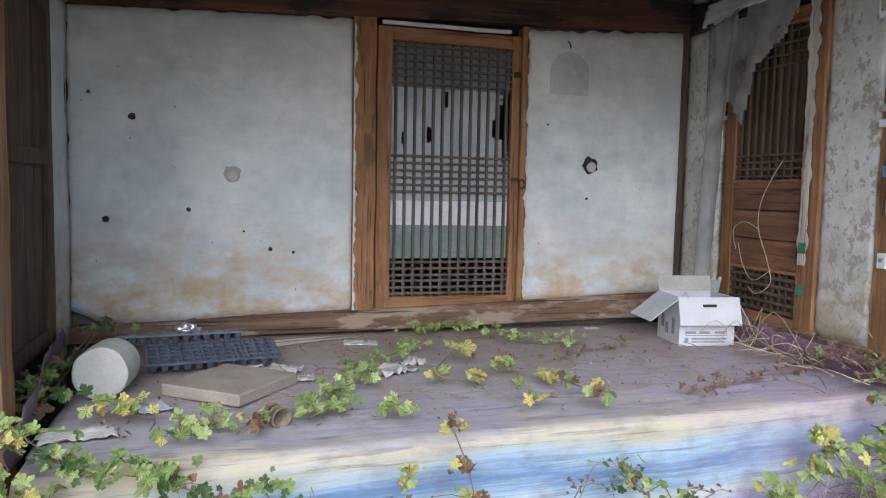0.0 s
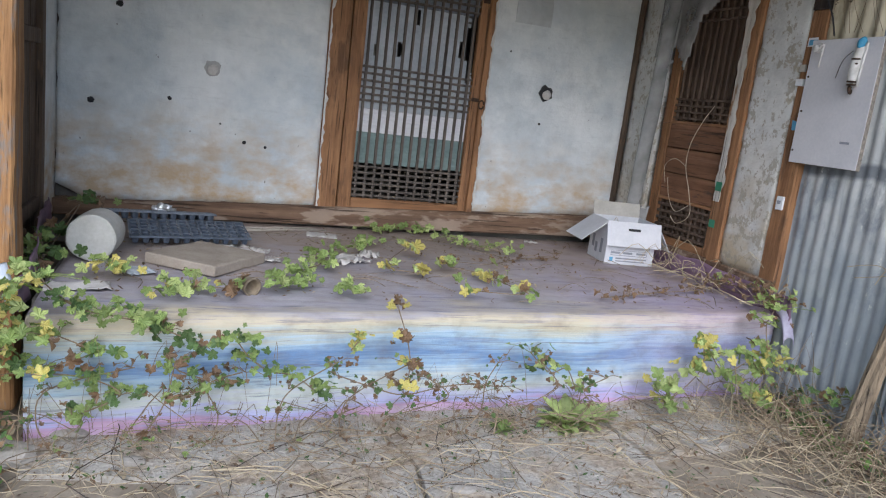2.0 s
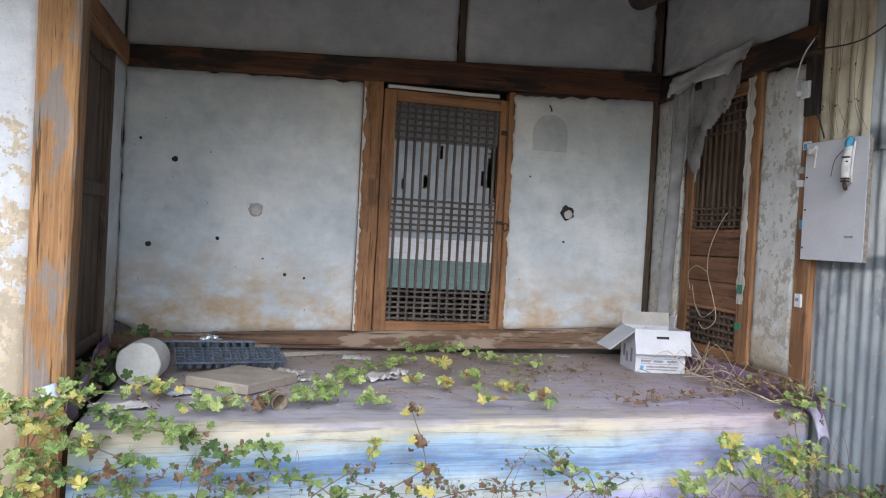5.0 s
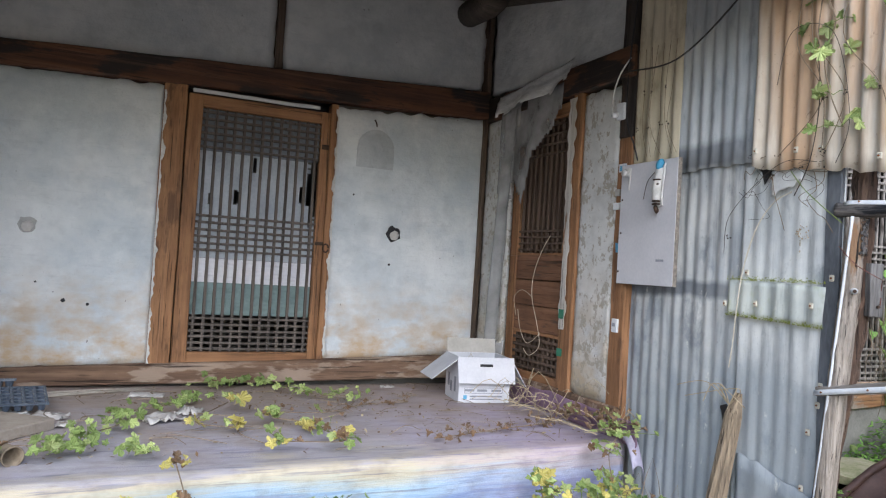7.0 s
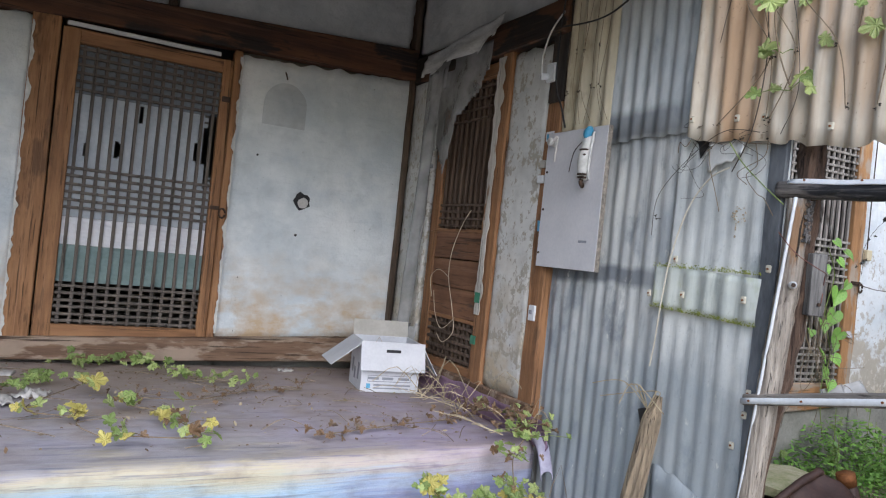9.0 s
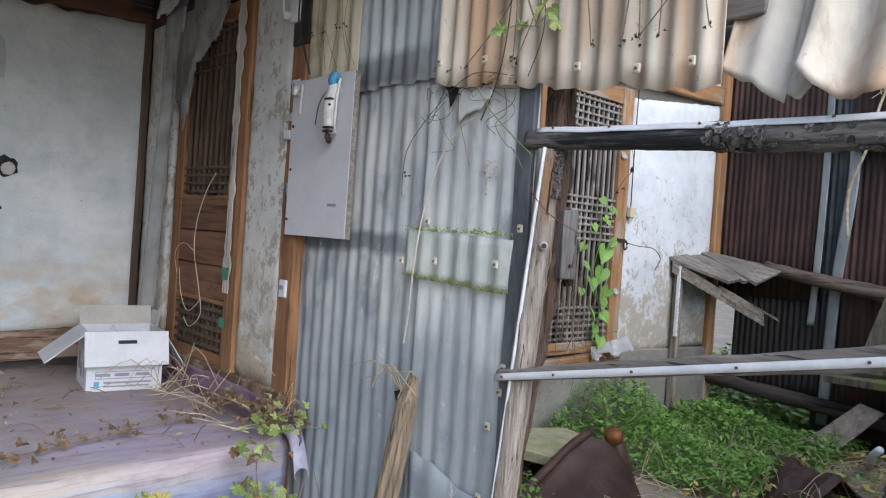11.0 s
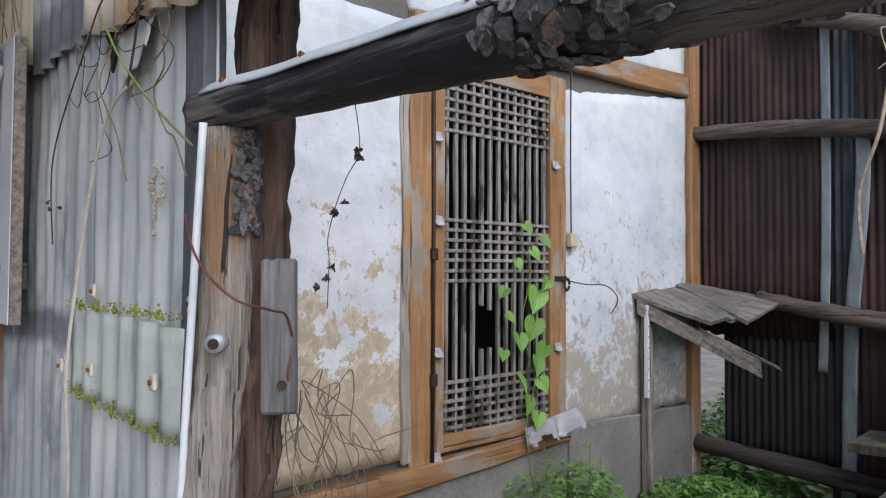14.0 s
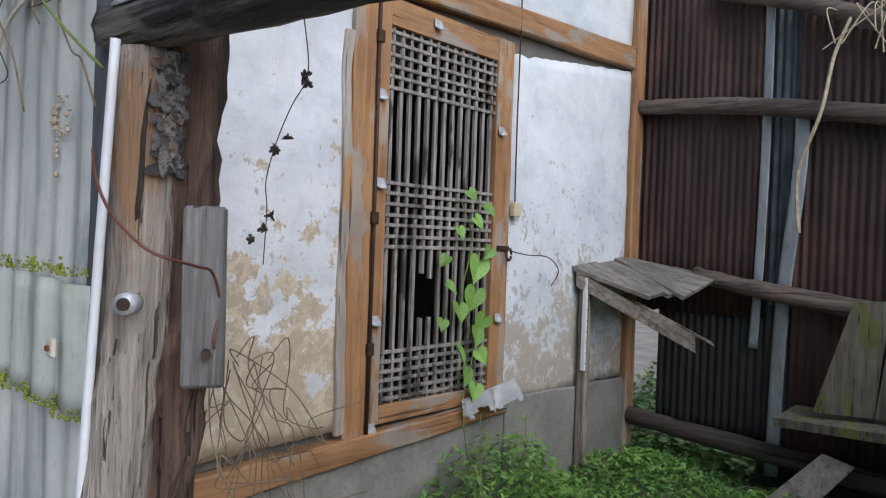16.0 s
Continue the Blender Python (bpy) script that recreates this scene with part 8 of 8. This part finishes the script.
hanging("thin dead vine hanging before the wing wall", [(3.13, 1.335, 1.69), (3.13, 1.326, 1.637), (3.13, 1.35, 1.608), (3.13, 1.371, 1.577), (3.13, 1.387, 1.539), (3.13, 1.384, 1.511), (3.13, 1.387, 1.456)], 0.0006, 1, [(3.13, 1.327, 1.63), (3.13, 1.372, 1.57), (3.13, 1.386, 1.50)])
hanging("dead vine across the torn sheet edge", [(3.06, 2.25, 1.55), (3.05, 2.22, 1.72), (3.05, 2.05, 1.88), (3.04, 1.9, 1.95), (3.04, 1.75, 1.93)], 0.0014, 2, [(3.05, 2.22, 1.62)])
hanging("dead vine down the rusty sheet", [(3.05, 1.74, 2.8), (3.05, 1.78, 2.5), (3.05, 1.76, 2.2), (3.06, 1.80, 1.95), (3.07, 1.88, 1.8)], 0.0022, 3)
hanging("dead looping vine on the rusty sheet", [(3.05, 1.98, 2.3), (3.04, 1.9, 2.52), (3.04, 1.7, 2.46), (3.05, 1.62, 2.1), (3.06, 1.68, 1.92)], 0.0014, 4)
for k in range(11):
    rg = random.Random(k + 700)
    p = Vector((3.085, rg.uniform(1.78, 2.16), rg.uniform(1.88, 2.02)))
    line = [p.copy()]
    for i in range(5):
        p = p + Vector((rg.gauss(0, 0.012), rg.gauss(0, 0.06), rg.uniform(-0.085, 0.03)))
        p.x = min(3.095, max(3.03, p.x))
        line.append(p.copy())
    hanging("tangle of dead stems at the torn sheet edge", line, 0.0009 if k % 3 else 0.0015, k, [line[2]] if k % 4 == 0 else (), M_DEAD if k % 3 else M_STEM)
for k in range(9):
    rg = random.Random(k + 760)
    y = rg.uniform(1.15, 1.85)
    line = [(3.05, y, 2.75), (3.045, y + rg.uniform(-0.08, 0.08), 2.45), (3.05, y + rg.uniform(-0.12, 0.12), 2.2), (3.06, y + rg.uniform(-0.15, 0.15), 1.98)]
    hanging("dead vine trailing over the rusty sheet", line, 0.002, k, [line[2], line[3]], M_STEM)
for k in range(7):
    rg = random.Random(k + 790)
    y = 2.66 + 0.05 * k
    line = [(3.075, y, 2.7), (3.07, y + rg.uniform(-0.05, 0.05), 2.45), (3.072, y + rg.uniform(-0.06, 0.06), 2.25), (3.075, y + rg.uniform(-0.08, 0.08), 2.08)]
    hanging("thin dry vine on the cream sheet", line, 0.0013, k, [line[1]] if k % 2 else [line[2]], M_STEM)
hanging("pale dry root hanging by the iron wall", [(6.90, 1.75, 2.74), (6.72, 1.78, 2.5), (6.6, 1.80, 2.2), (6.62, 1.90, 1.9), (6.6, 1.88, 1.6)], 0.010, 5, (), M_STRAW)
for k in range(14):
    rg = random.Random(k + 200)
    y = rg.uniform(1.2, 2.0)
    hanging("dry tangled roots under the roof pole", [(6.89, y, 2.66 + (y - 1.55) * 0.42), (6.78, y + rg.uniform(-0.1, 0.1), 2.75), (6.7, y + rg.uniform(-0.2, 0.2), 2.6 - rg.uniform(0, 0.25))], 0.004, k, (), M_STRAW)
for k in range(22):
    rg = random.Random(k + 300)
    x, y, z = 3.22 + rg.uniform(-0.02, 0.08), 1.62 + rg.uniform(-0.06, 0.06), 1.32
    pts = [Vector((x, y, z))]
    for i in range(5):
        pts.append(pts[-1] + Vector((rg.gauss(0.012, 0.03), rg.gauss(0, 0.035), rg.uniform(-0.13, 0.03))))
    hanging("tangle of dead wiry stems behind the gate post", pts, 0.0009, k, (), M_STEM)
red = thing("red_wire", (3.06, 1.5, 1.4), "dull red insulated wire slung round the post", "wire")
part("strand", tube(bend([(3.075, 1.66, 1.58), (3.06, 1.61, 1.54), (3.058, 1.56, 1.50), (3.07, 1.50, 1.465), (3.12, 1.50, 1.45), (3.16, 1.53, 1.44), (3.18, 1.545, 1.40), (3.17, 1.54, 1.36), (3.19, 1.56, 1.33)]), 0.0018, 6), plain("red_insulation", (0.12, 0.04, 0.03), (0.20, 0.08, 0.055), 30, 0.5), red, "", True)
green_twig = thing("green_twig", (3.08, 1.7, 1.7), "thin yellow-green shoot leaning on the strip", "twig")
part("shoot", tube(bend([(3.082, 1.655, 1.675), (3.05, 1.72, 1.74), (3.03, 1.80, 1.82), (3.02, 1.86, 1.90)]), 0.002, 6), M_STEM_GREEN, green_twig, "", True)
stick = thing("leaning_stick", (3.03, 2.17, 0), "split dry stick leaning on the corrugated sheet", "stick")
part("wood", tube([(2.98, 2.22, -0.02), (3.02, 2.19, 0.4), (3.07, 2.15, 0.80), (3.09, 2.14, 0.90)], [0.050, 0.040, 0.031, 0.012], 14, None, 0.6), wood("grey_brown_split_wood", (0.13, 0.10, 0.07), (0.36, 0.28, 0.19), 2, (0.08, 0.06, 0.045), 0.56, 0.95, 1.2, 40.0), stick)
for k in range(6):
    rg = random.Random(k + 500)
    hanging("pale dry grass blade at the sheet's foot", [(3.06, 2.17, 0.84), (3.03, 2.20 + rg.uniform(-0.15, 0.15), 0.93), (3.02, 2.25 + rg.uniform(-0.3, 0.25), 0.90 + rg.uniform(-0.1, 0.05))], 0.0022, k, (), M_STRAW)


def bits(name, label, n, area, z, mats, seed, size):
    """Dry flakes lying on a level floor."""
    rng = random.Random(seed)
    verts, faces, idx = [], [], []
    for k in range(n):
        x, y = rng.uniform(area[0], area[1]), rng.uniform(area[2], area[3])
        if noise.noise(Vector((x * 1.8, y * 1.8, 6))) < rng.uniform(-0.5, 0.25):
            continue
        s, a, t = rng.uniform(*size), rng.uniform(0, 6.28), rng.gauss(0, 0.3)
        u = Vector((math.cos(a), math.sin(a), t)) * s
        w = Vector((-math.sin(a), math.cos(a), rng.gauss(0, 0.3))) * s * 0.5
        c = Vector((x, y, z + 0.004 + abs(t) * s))
        b = len(verts)
        verts += [c - u, c + w, c + u, c - w]
        faces.append((b, b + 1, b + 2, b + 3))
        idx.append(rng.randrange(len(mats)))
    me = bpy.data.meshes.new(name)
    me.from_pydata([tuple(v) for v in verts], [], faces)
    for m in mats:
        me.materials.append(m)
    for p, i in zip(me.polygons, idx):
        p.material_index = i
    return tagged(new(name, me), label, "leaf litter", kind="stuff")


bits("leaf_litter", "dry brown leaf crumbs over the dusty porch floor", 1600, (-0.6, 2.98, 2.9, 4.72), 0.514, [M_LEAF_BROWN, M_STEM, M_LEAF_BROWN, M_STRAW], 31, (0.004, 0.016))

litter("dry_stalks", "upright withered stalks before the printed vinyl", 160, (-0.8, 2.95, 2.40, 2.60), M_STEM, 321, (0.06, 0.22), 0.0009, 0.03, 0.16)
litter("dry_stalks", "tangled dry vine stalks below the corrugated sheet", 150, (2.45, 3.06, 1.75, 2.6), M_STEM, 322, (0.15, 0.5), 0.0016, 0.03, 0.16)
litter("dry_grass", "bleached straw tangled below the corrugated sheet", 120, (2.3, 3.06, 1.75, 2.6), M_STRAW, 323, (0.1, 0.4), 0.0013, 0.03, 0.12)
bits("leaf_litter", "small dry leaf crumbs over the concrete apron", 3200, (-1.1, 3.05, 1.6, 2.7), 0.022, [M_LEAF_BROWN, M_STEM, M_STRAW, M_LEAF_DARK], 35, (0.004, 0.013))
# dark runners trailing over the apron
litter("dark_runners", "thin dark dead runners trailing over the concrete apron", 45, (-1.0, 2.9, 1.75, 2.5), M_DEAD, 303, (0.25, 0.8), 0.0016, 0.02, 0.02)
litter("bleached_stalks", "bleached dry stalks strewn over the concrete apron", 120, (-1.0, 2.9, 1.6, 2.5), M_STRAW, 304, (0.15, 0.6), 0.0015, 0.02, 0.02)
